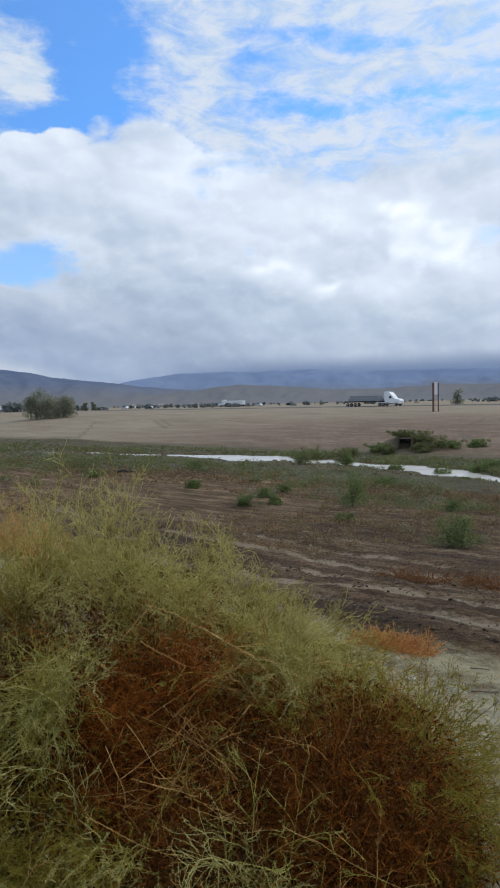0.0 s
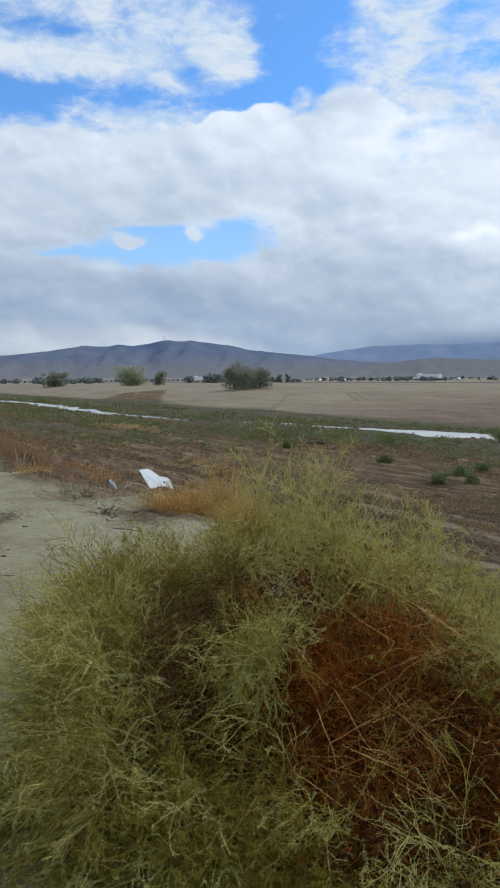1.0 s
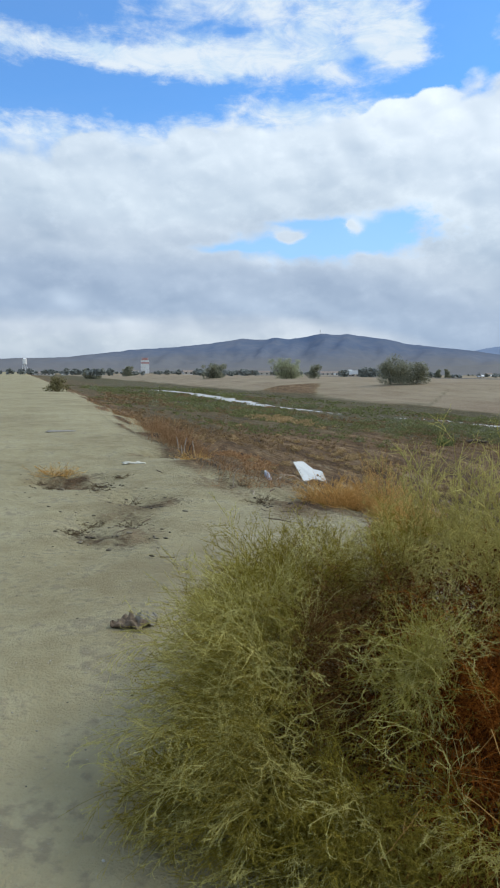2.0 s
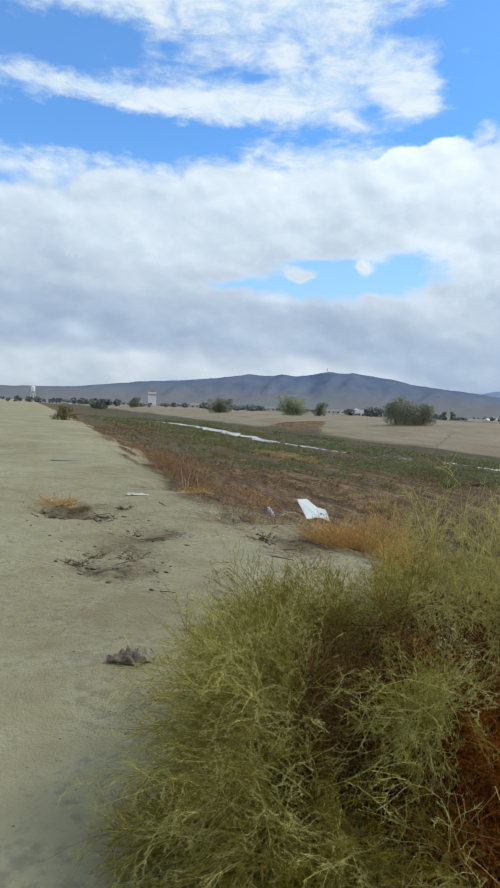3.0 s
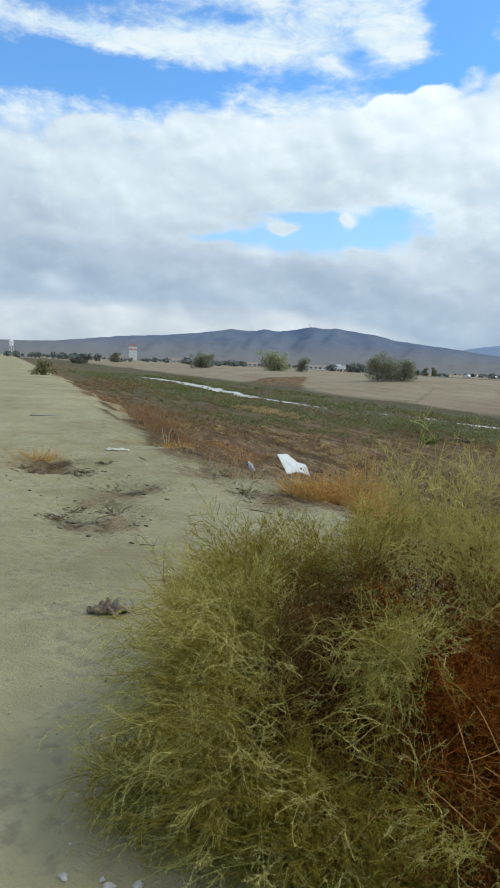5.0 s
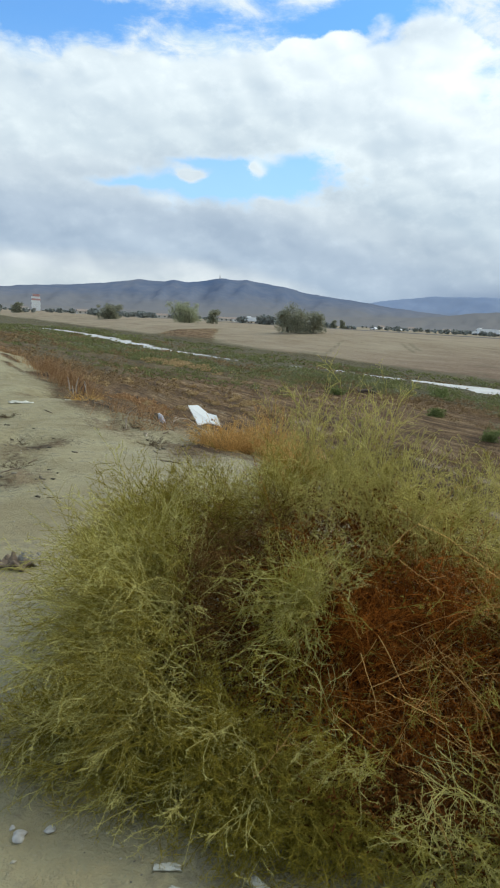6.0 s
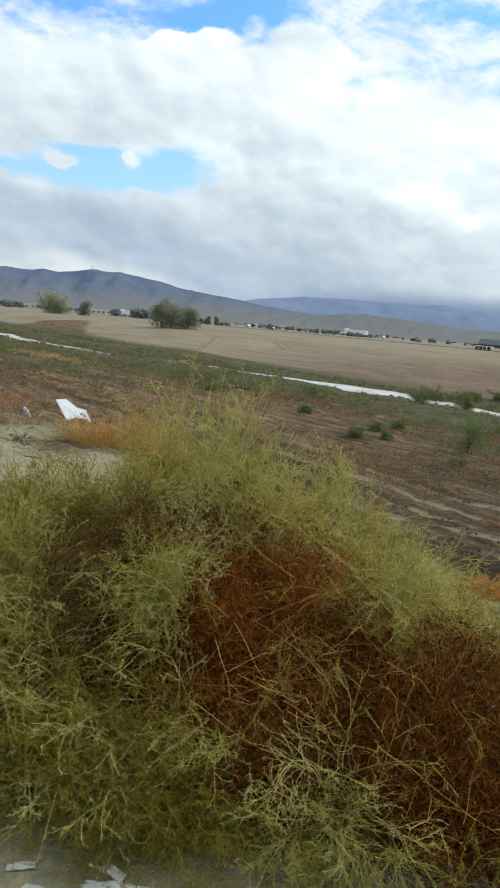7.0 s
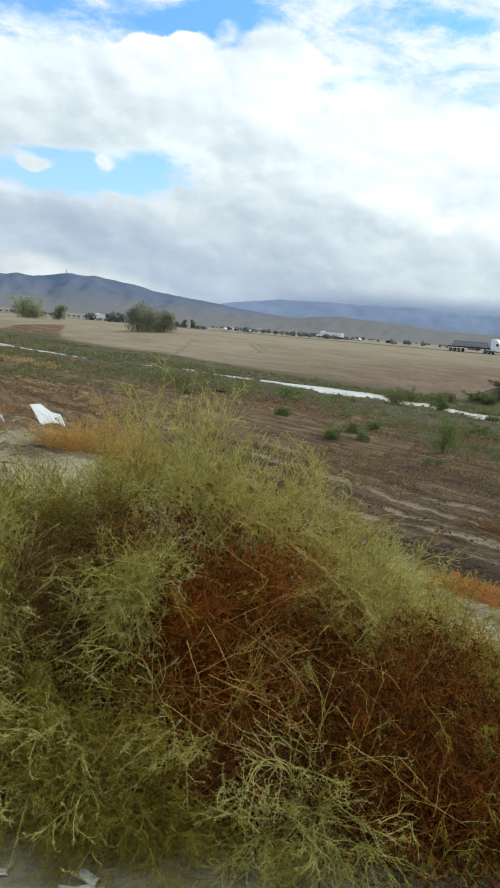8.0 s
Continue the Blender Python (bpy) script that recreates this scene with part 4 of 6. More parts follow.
def big_weed():
    rng = np.random.RandomState(21)
    cx, cy = -0.60, 3.15
    root = base("weed_bush", cx, cy, ground_at(cx, cy) - 0.01)
    size = np.array([1.46, 1.30, 0.93])

    def skin(d):
        lump = 1 + 0.10 * np.sin(d[:, 0] * 6 + 1) * np.cos(d[:, 1] * 5) + 0.06 * np.sin(d[:, 2] * 9 + d[:, 0] * 7)
        full = (np.hypot(d[:, 0], d[:, 1]) ** 2.5 + np.abs(d[:, 2]) ** 2.5) ** (-1 / 2.5)
        q = d * size * (lump * full)[:, None]
        q[:, 2] *= (1 - 0.38 * smooth(q[:, 0], 0.35, 1.0)) * (1 - 0.40 * smooth(-q[:, 1], 0.25, 0.95))
        return q

    def spot_in(x, y, z):
        return np.array([x - cx, y - cy, z])

    hollows = [(spot_in(-0.18, 2.26, 0.36), 0.54), (spot_in(-0.08, 2.02, 0.22), 0.34), (spot_in(0.30, 2.10, 0.24), 0.48), (spot_in(-0.93, 2.62, 0.66), 0.24), (spot_in(-0.10, 2.45, 0.62), 0.30), (spot_in(-0.45, 2.33, 0.50), 0.25), (spot_in(-1.13, 2.44, 0.56), 0.23), (spot_in(-1.09, 2.30, 0.38), 0.22), (spot_in(-1.16, 2.62, 0.66), 0.20), (spot_in(-0.96, 2.10, 0.24), 0.13), (spot_in(-0.60, 2.16, 0.30), 0.15), (spot_in(-0.24, 2.50, 0.60), 0.27)]

    def open_here(p):
        return np.max([1 - np.linalg.norm(p - h, axis=1) / r for h, r in hollows], axis=0)

    def clump(mid, out, r, count, spread=0.75):
        """Stems that fan out of one base into a rounded head."""
        way = unit(out + rng.normal(0, spread, (count, 3)))
        start = mid + rng.normal(0, 0.14 * r, (count, 3))
        start[:, 2] = np.maximum(start[:, 2], 0.01)
        ln = r * rng.uniform(0.75, 1.2, count)
        tip = start + way * ln[:, None]
        ok = (open_here(tip) < 0.12) & (tip[:, 2] > -0.05)
        return start[ok], way[ok], ln[ok]

    # outer shell: many clumps of three shades
    shades = {0: [], 1: [], 2: []}
    heads = dome(rng, 120, 0.02)
    q = skin(heads)
    heads, q = heads[open_here(q) < -0.02], q[open_here(q) < -0.02]
    for k, (d, at) in enumerate(zip(heads, q)):
        r = rng.uniform(0.24, 0.36)
        out = unit(d * np.array([1, 1, 0.8]) + np.array([0, 0, 0.25]))
        kind = (2 if k % 3 else 0) if at[1] > 0.1 else (0, 1, 1, 0, 2)[k % 5]
        shades[kind].append(clump(at - out * r * 0.85, out, r, 11 if kind == 2 else 20))
    for k, (mat, words) in enumerate(((M_GREEN, "feathery green outer sprigs"), (M_OLIVE, "feathery grey-green outer sprigs"), (M_YELLOW, "feathery yellow-green outer sprigs"))):
        s, w, l = (np.concatenate(z) for z in zip(*shades[k]))
        fine = (6, 2, 7, 0.0019, 0.45, -0.35, 0.010) if mat is M_YELLOW else (7, 3, 5, 0.0013)
        part_mesh("foliage", joined("foliage", plume(rng, s, w, l, *fine), mat), root, words)

    # rounded clumps that stand out of the shell: place, radius, count, material
    tufts = [((-1.22, 2.28, 0.30), 0.54, 150, M_OLIVE, (-0.9, -0.35, 0.5)), ((-1.10, 2.08, 0.14), 0.44, 120, M_OLIVE, (-0.5, -0.75, 0.35)), ((-0.74, 2.56, 0.40), 0.36, 130, M_PALE, (0.08, -0.8, 0.6)),
             ((0.0, 2.02, 0.04), 0.40, 180, M_PALE, (-0.05, -0.75, 0.65)), ((-0.84, 2.06, 0.08), 0.38, 120, M_GREEN, (-0.1, -0.85, 0.55)), ((0.58, 2.52, 0.10), 0.38, 70, M_GREEN, (0.2, -0.6, 0.6)),
             ((0.68, 2.22, 0.05), 0.32, 50, M_GREEN, (0.3, -0.6, 0.6)), ((-1.40, 2.70, 0.40), 0.46, 110, M_GREEN, (-0.6, -0.3, 0.8)), ((-0.88, 3.12, 0.58), 0.38, 60, M_YELLOW, (0, -0.6, 0.8)),
             ((-0.48, 2.18, 0.06), 0.36, 120, M_GREEN, (0.0, -0.85, 0.55)), ((0.20, 2.62, 0.22), 0.36, 100, M_OLIVE, (0.1, -0.7, 0.7)), ((-0.35, 3.0, 0.66), 0.36, 70, M_YELLOW, (0, -0.6, 0.8)),
             ((-1.0, 3.0, 0.60), 0.36, 60, M_YELLOW, (0, -0.6, 0.8)), ((-0.62, 3.0, 0.66), 0.34, 60, M_YELLOW, (0, -0.6, 0.8)), ((-0.05, 2.95, 0.46), 0.32, 60, M_YELLOW, (0, -0.6, 0.8)),
             ((-0.66, 1.98, 0.02), 0.30, 90, M_OLIVE, (0.0, -0.85, 0.45)), ((-0.28, 2.16, 0.04), 0.30, 80, M_OLIVE, (0.0, -0.85, 0.5)), ((-0.98, 1.95, 0.02), 0.30, 80, M_GREEN, (-0.3, -0.8, 0.4)), ((-1.38, 2.02, 0.04), 0.34, 90, M_GREEN, (-0.7, -0.55, 0.4)),
             ((-0.12, 3.15, 0.52), 0.36, 80, M_YELLOW, (0, -0.5, 0.8)), ((0.16, 2.98, 0.36), 0.36, 80, M_YELLOW, (0.1, -0.5, 0.8)), ((-0.30, 2.86, 0.62), 0.30, 60, M_YELLOW, (0, -0.3, 0.9)),
             ((-0.42, 1.92, 0.0), 0.30, 90, M_GREEN, (0.0, -0.85, 0.35)), ((-0.68, 1.86, 0.0), 0.26, 70, M_GREEN, (0.0, -0.85, 0.35)), ((-0.20, 1.92, 0.0), 0.22, 50, M_OLIVE, (-0.1, -0.8, 0.5)), ((0.62, 2.40, 0.10), 0.30, 70, M_GREEN, (0.3, -0.7, 0.5)), ((0.58, 2.12, 0.04), 0.26, 60, M_GREEN, (0.3, -0.7, 0.4)),
             ((0.16, 2.72, 0.42), 0.34, 110, M_YELLOW, (0.1, -0.5, 0.75)), ((0.12, 2.50, 0.34), 0.26, 80, M_PALE, (0.15, -0.7, 0.5)), ((-1.42, 3.0, 0.40), 0.42, 110, M_GREEN, (-0.2, -0.3, 0.9)),
             ((-1.36, 3.35, 0.34), 0.42, 90, M_YELLOW, (-0.2, -0.2, 0.9)), ((-1.34, 2.48, 0.40), 0.40, 120, M_PALE, (-0.6, -0.4, 0.7)), ((-0.36, 2.06, 0.20), 0.22, 50, M_PALE, (0.0, -0.7, 0.6))]
    for at, r, count, mat, out in tufts:
        s, w, l = clump(spot_in(*at), unit(np.array(out)), r, count, 0.6)
        if mat is M_YELLOW:
            s, w, l = s[::2], w[::2], l[::2]
        me = joined("tuft", plume(rng, s, w, l, *((6, 2, 8, 0.0019, 0.5, -0.4, 0.010) if mat is M_YELLOW else (7, 3, 6, 0.0013, 0.5, -0.5))), mat)
        part_mesh("tuft", me, root, "grey-green rounded clump of sprigs" if mat is M_OLIVE else "pale rounded clump of sprigs" if mat is M_PALE else "yellow-green clump of sprigs")

    # long arching pale stems over the clumps
    sets = [clump(spot_in(*tufts[k][0]), unit(np.array(tufts[k][4])), tufts[k][1] * 1.12, m, 0.6) for k, m in ((0, 110), (1, 84), (2, 60), (3, 46), (4, 40), (7, 26), (9, 30), (10, 24), (15, 20), (18, 22), (27, 26), (28, 26), (31, 60), (32, 14))]
    s, w, l = (np.concatenate(z) for z in zip(*sets))
    part_mesh("arching_growth", joined("arching_growth", plume(rng, s, w, l, 5, 2, 20, 0.0015, 0.5, -0.7, 0.009), M_BRIGHT), root, "long pale arching stems with short leaves")["kind"] = "stuff"

    # dark shoulder of dry growth on the side away from the bank, with a green outer fringe
    mid = spot_in(0.38, 2.32, 0.20)
    girth = np.array([0.47, 0.60, 0.38])
    dd = dome(rng, 620, -0.35)
    at = mid + dd * girth * rng.uniform(0.55, 0.95, (620, 1))
    at[:, 2] = np.maximum(at[:, 2], 0.03)
    way = unit(dd + rng.normal(0, 0.9, dd.shape))
    part_mesh("dry_foliage", joined("dry_foliage", sprigs(rng, at - way * 0.08, way, rng.uniform(0.10, 0.24, 620), 8, 0.055, 0.0011, lift=0.05, sub=0, curl=1.7), M_RUSTY), root, "dark rust-brown dry twigs")["kind"] = "stuff"
    dd = dome(rng, 420, -0.35)
    dd = dd[(dd[:, 0] - 0.35 * dd[:, 1] > rng.uniform(0.35, 0.8, 420)) | (dd[:, 2] > rng.uniform(0.75, 1.1, 420))]
    at = mid + dd * girth * 0.85
    at[:, 2] = np.maximum(at[:, 2], 0.03)
    part_mesh("tuft", joined("tuft", plume(rng, at, unit(dd + rng.normal(0, 0.35, dd.shape)), rng.uniform(0.14, 0.28, len(at)), 6, 4, 5, 0.0014), M_GREEN), root, "thin green fringe of sprigs")
    fore = spot_in(0.38, 1.98, 0.06)
    dd = dome(rng, 260, -0.1)
    at = fore + dd * np.array([0.42, 0.26, 0.26]) * rng.uniform(0.4, 0.95, (260, 1))
    at[:, 2] = np.maximum(at[:, 2], 0.03)
    way = unit(dd + rng.normal(0, 0.9, dd.shape))
    part_mesh("dry_foliage", joined("dry_foliage", sprigs(rng, at - way * 0.08, way, rng.uniform(0.10, 0.24, 260), 8, 0.055, 0.0011, lift=0.05, sub=0, curl=1.7), M_RUSTY), root, "dark rust-brown dry twigs")["kind"] = "stuff"
    shoulder = mid + unit(rng.normal(0, 1, (16000, 3))) * girth * 0.9 * rng.rand(16000, 1) ** 0.4

    # tall thin shoots over the crown
    tall = [(-0.86, 3.30, 0.56), (-0.92, 3.40, 0.54), (-0.60, 3.32, 0.60), (-0.55, 3.40, 0.54), (-0.74, 3.35, 0.42), (-1.08, 3.35, 0.46), (-0.36, 3.30, 0.34), (-0.12, 3.25, 0.28)]
    at, way, ln = [], [], []
    for x, y, high in tall:
        for _ in range(3):
            at.append(spot_in(x + rng.normal(0, 0.05), y + rng.normal(0, 0.08), 0.66))
            way.append((rng.normal(0, 0.16), rng.normal(0, 0.16), 1.0))
            ln.append((high + 0.10) * rng.uniform(0.75, 1.1))
    part_mesh("crown_growth", joined("crown_growth", plume(rng, np.array(at), np.array(way), np.array(ln), 10, 5, 7, 0.0015, 0.28, 0.05, 0.009), M_YELLOW), root, "tall thin pale green shoots")
    at, way, ln = (np.array(q)[::2] for q in (at, way, ln))
    part_mesh("crown_growth", joined("crown_growth", plume(rng, at - np.array([0, 0, 0.2]), way, ln + 0.20, 7, 3, 4, 0.0026, 0.22, 0.08, 0.009), M_BRIGHT), root, "tall pale shoots that fork like antlers")

    # a few green sprigs that grow across the dry hollow
    n = 90
    mid = np.array([h for h, _ in hollows])[rng.choice([0, 0, 1, 2, 4], n)] + rng.normal(0, 0.20, (n, 3))
    mid[:, 2] = np.maximum(mid[:, 2], 0.06)
    way = unit(rng.normal(0, 0.7, (n, 3)) + np.array([0, -0.5, 0.4]))
    part_mesh("foliage", joined("foliage", plume(rng, mid - way * 0.12, way, rng.uniform(0.12, 0.26, n), 4, 3, 5, 0.0012), M_OLIVE), root, "scattered yellow-green sprigs")

    # brown leaf cards added to fill the middle, darkened to stand for its shade
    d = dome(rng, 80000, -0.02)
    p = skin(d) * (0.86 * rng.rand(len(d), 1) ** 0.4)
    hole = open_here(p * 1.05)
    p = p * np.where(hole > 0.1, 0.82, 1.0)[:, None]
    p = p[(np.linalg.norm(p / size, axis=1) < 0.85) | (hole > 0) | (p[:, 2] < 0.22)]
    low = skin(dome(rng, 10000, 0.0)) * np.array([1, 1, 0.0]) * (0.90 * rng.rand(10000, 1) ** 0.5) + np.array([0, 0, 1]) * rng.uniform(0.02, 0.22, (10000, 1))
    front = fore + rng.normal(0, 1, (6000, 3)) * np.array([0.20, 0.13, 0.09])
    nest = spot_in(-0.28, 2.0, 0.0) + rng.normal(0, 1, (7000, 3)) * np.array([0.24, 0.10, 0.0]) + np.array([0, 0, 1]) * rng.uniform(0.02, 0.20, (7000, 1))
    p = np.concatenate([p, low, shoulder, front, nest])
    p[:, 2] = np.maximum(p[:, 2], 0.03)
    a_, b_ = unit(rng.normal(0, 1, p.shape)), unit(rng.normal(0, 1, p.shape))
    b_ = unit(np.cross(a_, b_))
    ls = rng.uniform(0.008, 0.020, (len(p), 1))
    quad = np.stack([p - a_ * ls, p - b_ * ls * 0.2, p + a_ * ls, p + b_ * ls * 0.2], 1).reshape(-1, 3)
    part_mesh("inner_shade_fill", mesh_from("inner_shade_fill", quad, np.arange(len(quad)).reshape(-1, 4), M_INNER_SHADE), root, "brown leaf cards inside the bush, darkened for its inner shade")["kind"] = "stuff"

    # dry rusty inside, thickest round the open hollows
    d = dome(rng, 700, -0.05)
    p = skin(d) * rng.uniform(0.35, 0.72, (len(d), 1))
    d = dome(rng, 9000, 0.0)
    more = skin(d) * rng.uniform(0.60, 1.0, (len(d), 1))
    more = more[open_here(more) > rng.uniform(-0.02, 0.12, len(more))][:1500]
    nooks = np.concatenate([h + unit(rng.normal(0, 1, (count, 3))) * r * 0.6 * rng.rand(count, 1) ** 0.5 for (h, r), count in zip([hollows[k] for k in (3, 5, 6, 7, 8, 11)], (35, 80, 120, 80, 25, 130))])
    p = np.concatenate([p[p[:, 1] < 0.3], more, nooks])
    p[:, 2] = np.maximum(p[:, 2], 0.04)
    way = unit(p * 0.5 + rng.normal(0, 0.8, p.shape) + np.array([0, -0.1, 0.15]))
    for side, mat, words in ((p[:, 0] < -0.27, M_BROWN, "dull brown dry twigs inside the bush"), (p[:, 0] >= -0.27, M_RUSTY, "rust-brown dry twigs inside the bush")):
        q, d = p[side], way[side]
        part_mesh("dry_foliage", joined("dry_foliage", sprigs(rng, q - d * 0.10, d, rng.uniform(0.10, 0.26, len(q)), 8, 0.055, 0.0010, lift=0.05, sub=0, curl=1.7), mat), root, words)["kind"] = "stuff"

    # woody stems from the root, and bare twigs across the hollow
    d = dome(rng, 260, 0.05)
    tip = skin(d) * rng.uniform(0.6, 0.9, (len(d), 1))
    t = np.linspace(0, 1, 9)[None, :, None]
    start = rng.normal(0, 0.10, (len(d), 1, 3)) * np.array([1, 1, 0.0])
    sag = np.array([0, 0, 1.0]) * (t * (1 - t)) * rng.uniform(-0.1, 0.35, (len(d), 1, 1))
    path = start * (1 - t) + tip[:, None] * t + sag + 0.035 * rng.normal(0, 1, (len(d), 9, 3)) * (t * (1 - t) * 4)
    part_mesh("woody_stem", joined("woody_stem", [tubes(path, np.linspace(0.0045, 0.0014, 9)[None] * rng.uniform(0.6, 1.1, (len(d), 1)), 4)], M_RUSTY), root, "red-brown woody stems")["kind"] = "stuff"
    n = 130
    mid = np.array([h for h, _ in hollows])[rng.choice([0, 0, 0, 1, 2, 2, 4, 11], n)] + rng.normal(0, 0.20, (n, 3))
    mid[:, 2] = np.maximum(mid[:, 2], 0.08)
    way = unit(rng.normal(0, 1, (n, 3)) * np.array([1, 0.5, 0.75]))
    part_mesh("bare_brushwood", joined("bare_brushwood", plume(rng, mid - way * 0.14, way, rng.uniform(0.18, 0.42, n), 2, 1, 2, 0.0012, 0.3, -0.1, 0.006), M_STRAW), root, "pale bare twigs")["kind"] = "stuff"
    tagged(root, "large feathery yellow-green weed bush with rusty dry middle", "bush")


big_weed()


def dry_weed(x, y, radius, height, count, material, label, name="dry_weed", seed=1, flat=0.6, group=""):
    """A low dry weed: sprigs that fan out from a root."""
    rng = np.random.RandomState(seed)
    root = base(name, x, y, ground_at(x, y) - 0.01)
    d = dome(rng, count, 0.08)
    d = unit(d * np.array([1, 1, flat]))
    at = d * np.array([radius, radius, height]) * rng.uniform(0.05, 0.45, (count, 1))
    at[:, 0] += rng.normal(0, radius * 0.25, count)
    at[:, 1] += rng.normal(0, radius * 0.25, count)
    at[:, 2] = np.maximum(at[:, 2], 0.01)
    ln = (radius * np.hypot(d[:, 0], d[:, 1]) + height * d[:, 2]) * rng.uniform(0.5, 0.95, count)
    part_mesh("foliage", joined("foliage", sprigs(rng, at, d, ln, 9, 0.28 * min(radius, height) + 0.02, 0.0016 + 0.0032 * radius, sub=2), material), root)
    st = np.zeros((14, 4, 3))
    dd = dome(rng, 14, 0.2)
    st[:] = dd[:, None] * np.array([radius, radius, height]) * np.linspace(0, 0.7, 4)[None, :, None]
    part_mesh("stem", joined("stem", [tubes(st, np.array([0.006, 0.005, 0.004, 0.002])[None] * np.ones((14, 1)), 4)], M_STICK), root)
    return tagged(root, label, "weed", group)


dry_weed(-3.36, 8.24, 0.34, 0.31, 170, M_ORANGE, "dry orange tumbleweed on the bank edge", seed=3)
dry_weed(-3.20, 8.75, 0.32, 0.32, 130, M_ORANGE, "dry orange tumbleweed on the bank edge", seed=4)
dry_weed(-2.78, 8.65, 0.24, 0.66, 150, M_ORANGE, "tall dry orange weed behind the green bush", seed=5, flat=1.1)
dry_weed(-2.42, 8.0, 0.28, 0.40, 130, M_ORANGE, "dry orange weed behind the green bush", seed=6, flat=0.9)
dry_weed(-1.88, 6.45, 0.26, 0.32, 110, M_ORANGE, "dry orange weed behind the green bush", seed=7, flat=0.9)
for k, (x, y) in enumerate([(0.82, 4.27), (0.93, 4.18), (1.04, 4.12)]):
    dry_weed(x, y, 0.15, 0.035, 130, M_MAT, "flat mat of dry orange weed on bare silt", seed=10 + k, flat=0.35, group="orange weed mats")

# rusty grass along the eroded edge
def edge_grass():
    rng = np.random.RandomState(31)
    root = base("edge_grass", 0, 0, 0)
    n = 4200
    u = np.where(rng.rand(n) < 0.7, rng.uniform(14.4, 20, n), rng.uniform(9, 42, n))
    ed = bank_edge(u)
    keep = fbm(u * 0.8, np.full(n, 7.0), 3) > -0.08
    u, ed = u[keep], ed[keep]
    n = len(u)
    v = ed + rng.normal(0.25, 0.30, n)
    x, y = xy_of(u, v)
    z = ground_z(x, y)
    at = np.stack([x, y, z], -1)
    way = unit(rng.normal(0, 0.45, (n, 3)) + np.array([0.1, 0.1, 1.0]))
    ln = rng.uniform(0.10, 0.34, n) * (1 + 0.9 * smooth(u, 13.8, 15.0) * smooth(u, 21.5, 19.5))
    part_mesh("blades", joined("blades", sprigs(rng, at, way, ln, 4, 0.10, 0.0034, lift=-0.2, sub=0, curl=0.6), M_EDGE), root)
    tagged(root, "rust-coloured dry grass along the eroded bank edge", "grass", kind="stuff")


edge_grass()


# ---- low growth of the river bed ----
def bed_growth(name, count, seed, material, label, high, place):
    rng = np.random.RandomState(seed)
    u, v = place(rng, count)
    x, y = xy_of(u, v)
    z = ground_z(x, y)
    keep = z > WATER - 0.02
    x, y, z = x[keep], y[keep], z[keep]
    n = len(x)
    r = np.hypot(x, y)
    tall = high * rng.uniform(0.35, 1.2, n) * (1 + 0.5 * value_noise(x * 0.2, y * 0.2))
    blades = 11
    a = rng.uniform(0, 2 * np.pi, (n, blades))
    lean = rng.uniform(0.15, 1.0, (n, blades))
    foot = np.stack([x[:, None] + 0.35 * tall[:, None] * rng.normal(0, 1, (n, blades)), y[:, None] + 0.35 * tall[:, None] * rng.normal(0, 1, (n, blades)), z[:, None] - 0.02 + 0 * a], -1)
    ht = tall[:, None] * rng.uniform(0.4, 1.0, (n, blades))
    tip = foot + np.stack([np.cos(a) * lean * ht, np.sin(a) * lean * ht, ht], -1)
    wide = (0.008 + 0.0007 * r)[:, None] * rng.uniform(0.6, 1.4, (n, blades))
    b = a + rng.uniform(-0.6, 0.6, a.shape)
    side = np.stack([-np.sin(b) * wide, np.cos(b) * wide, 0 * b], -1)
    verts = np.stack([foot - side, foot + side, tip], 2).reshape(-1, 3)
    faces = np.arange(len(verts)).reshape(-1, 3)
    root = base(name, 0, 0, 0)
    part_mesh("leaves", mesh_from("leaves", verts, faces, material), root)
    tagged(root, label, "weeds", kind="stuff")


def green_place(rng, count):
    u = np.exp(rng.uniform(np.log(14), np.log(210), count * 3)) - 12
    v = rng.uniform(8, 45, count * 3)
    bare = smooth(u, 44, 24) * smooth(v, 31, 26)
    d = 0.55 * smooth(v, 19, 27) - 2.0 * bare + 0.45 * smooth(u, 30, 55) * smooth(v, 7, 11) + 0.5 * np.exp(-((v - channel(u)[0] - 2.5) / 1.5) ** 2) + 0.5 * np.exp(-((v - channel(u)[0] + 3.5) / 2.5) ** 2) + 4.4 * fbm(u * 0.09, v * 0.28, 4) - 0.42
    ok = rng.rand(count * 3) < d
    return u[ok][:count], v[ok][:count]


def dry_place(rng, count):
    u = np.exp(rng.uniform(np.log(14), np.log(150), count * 3)) - 12
    v = rng.uniform(9, 40, count * 3)
    d = 0.25 + 3.0 * fbm(u * 0.06 + 9, v * 0.35, 4) - 0.45 * smooth(u, 40, 20)
    ok = rng.rand(count * 3) < d
    return u[ok][:count], v[ok][:count]


bed_growth("bed_weeds", 7000, 41, M_WEED, "low green weeds on the damp river bed", 0.22, green_place)
bed_growth("dry_bed_weeds", 8000, 42, M_WEED_DRY, "low rusty dry weeds on the dark river bed", 0.13, dry_place)


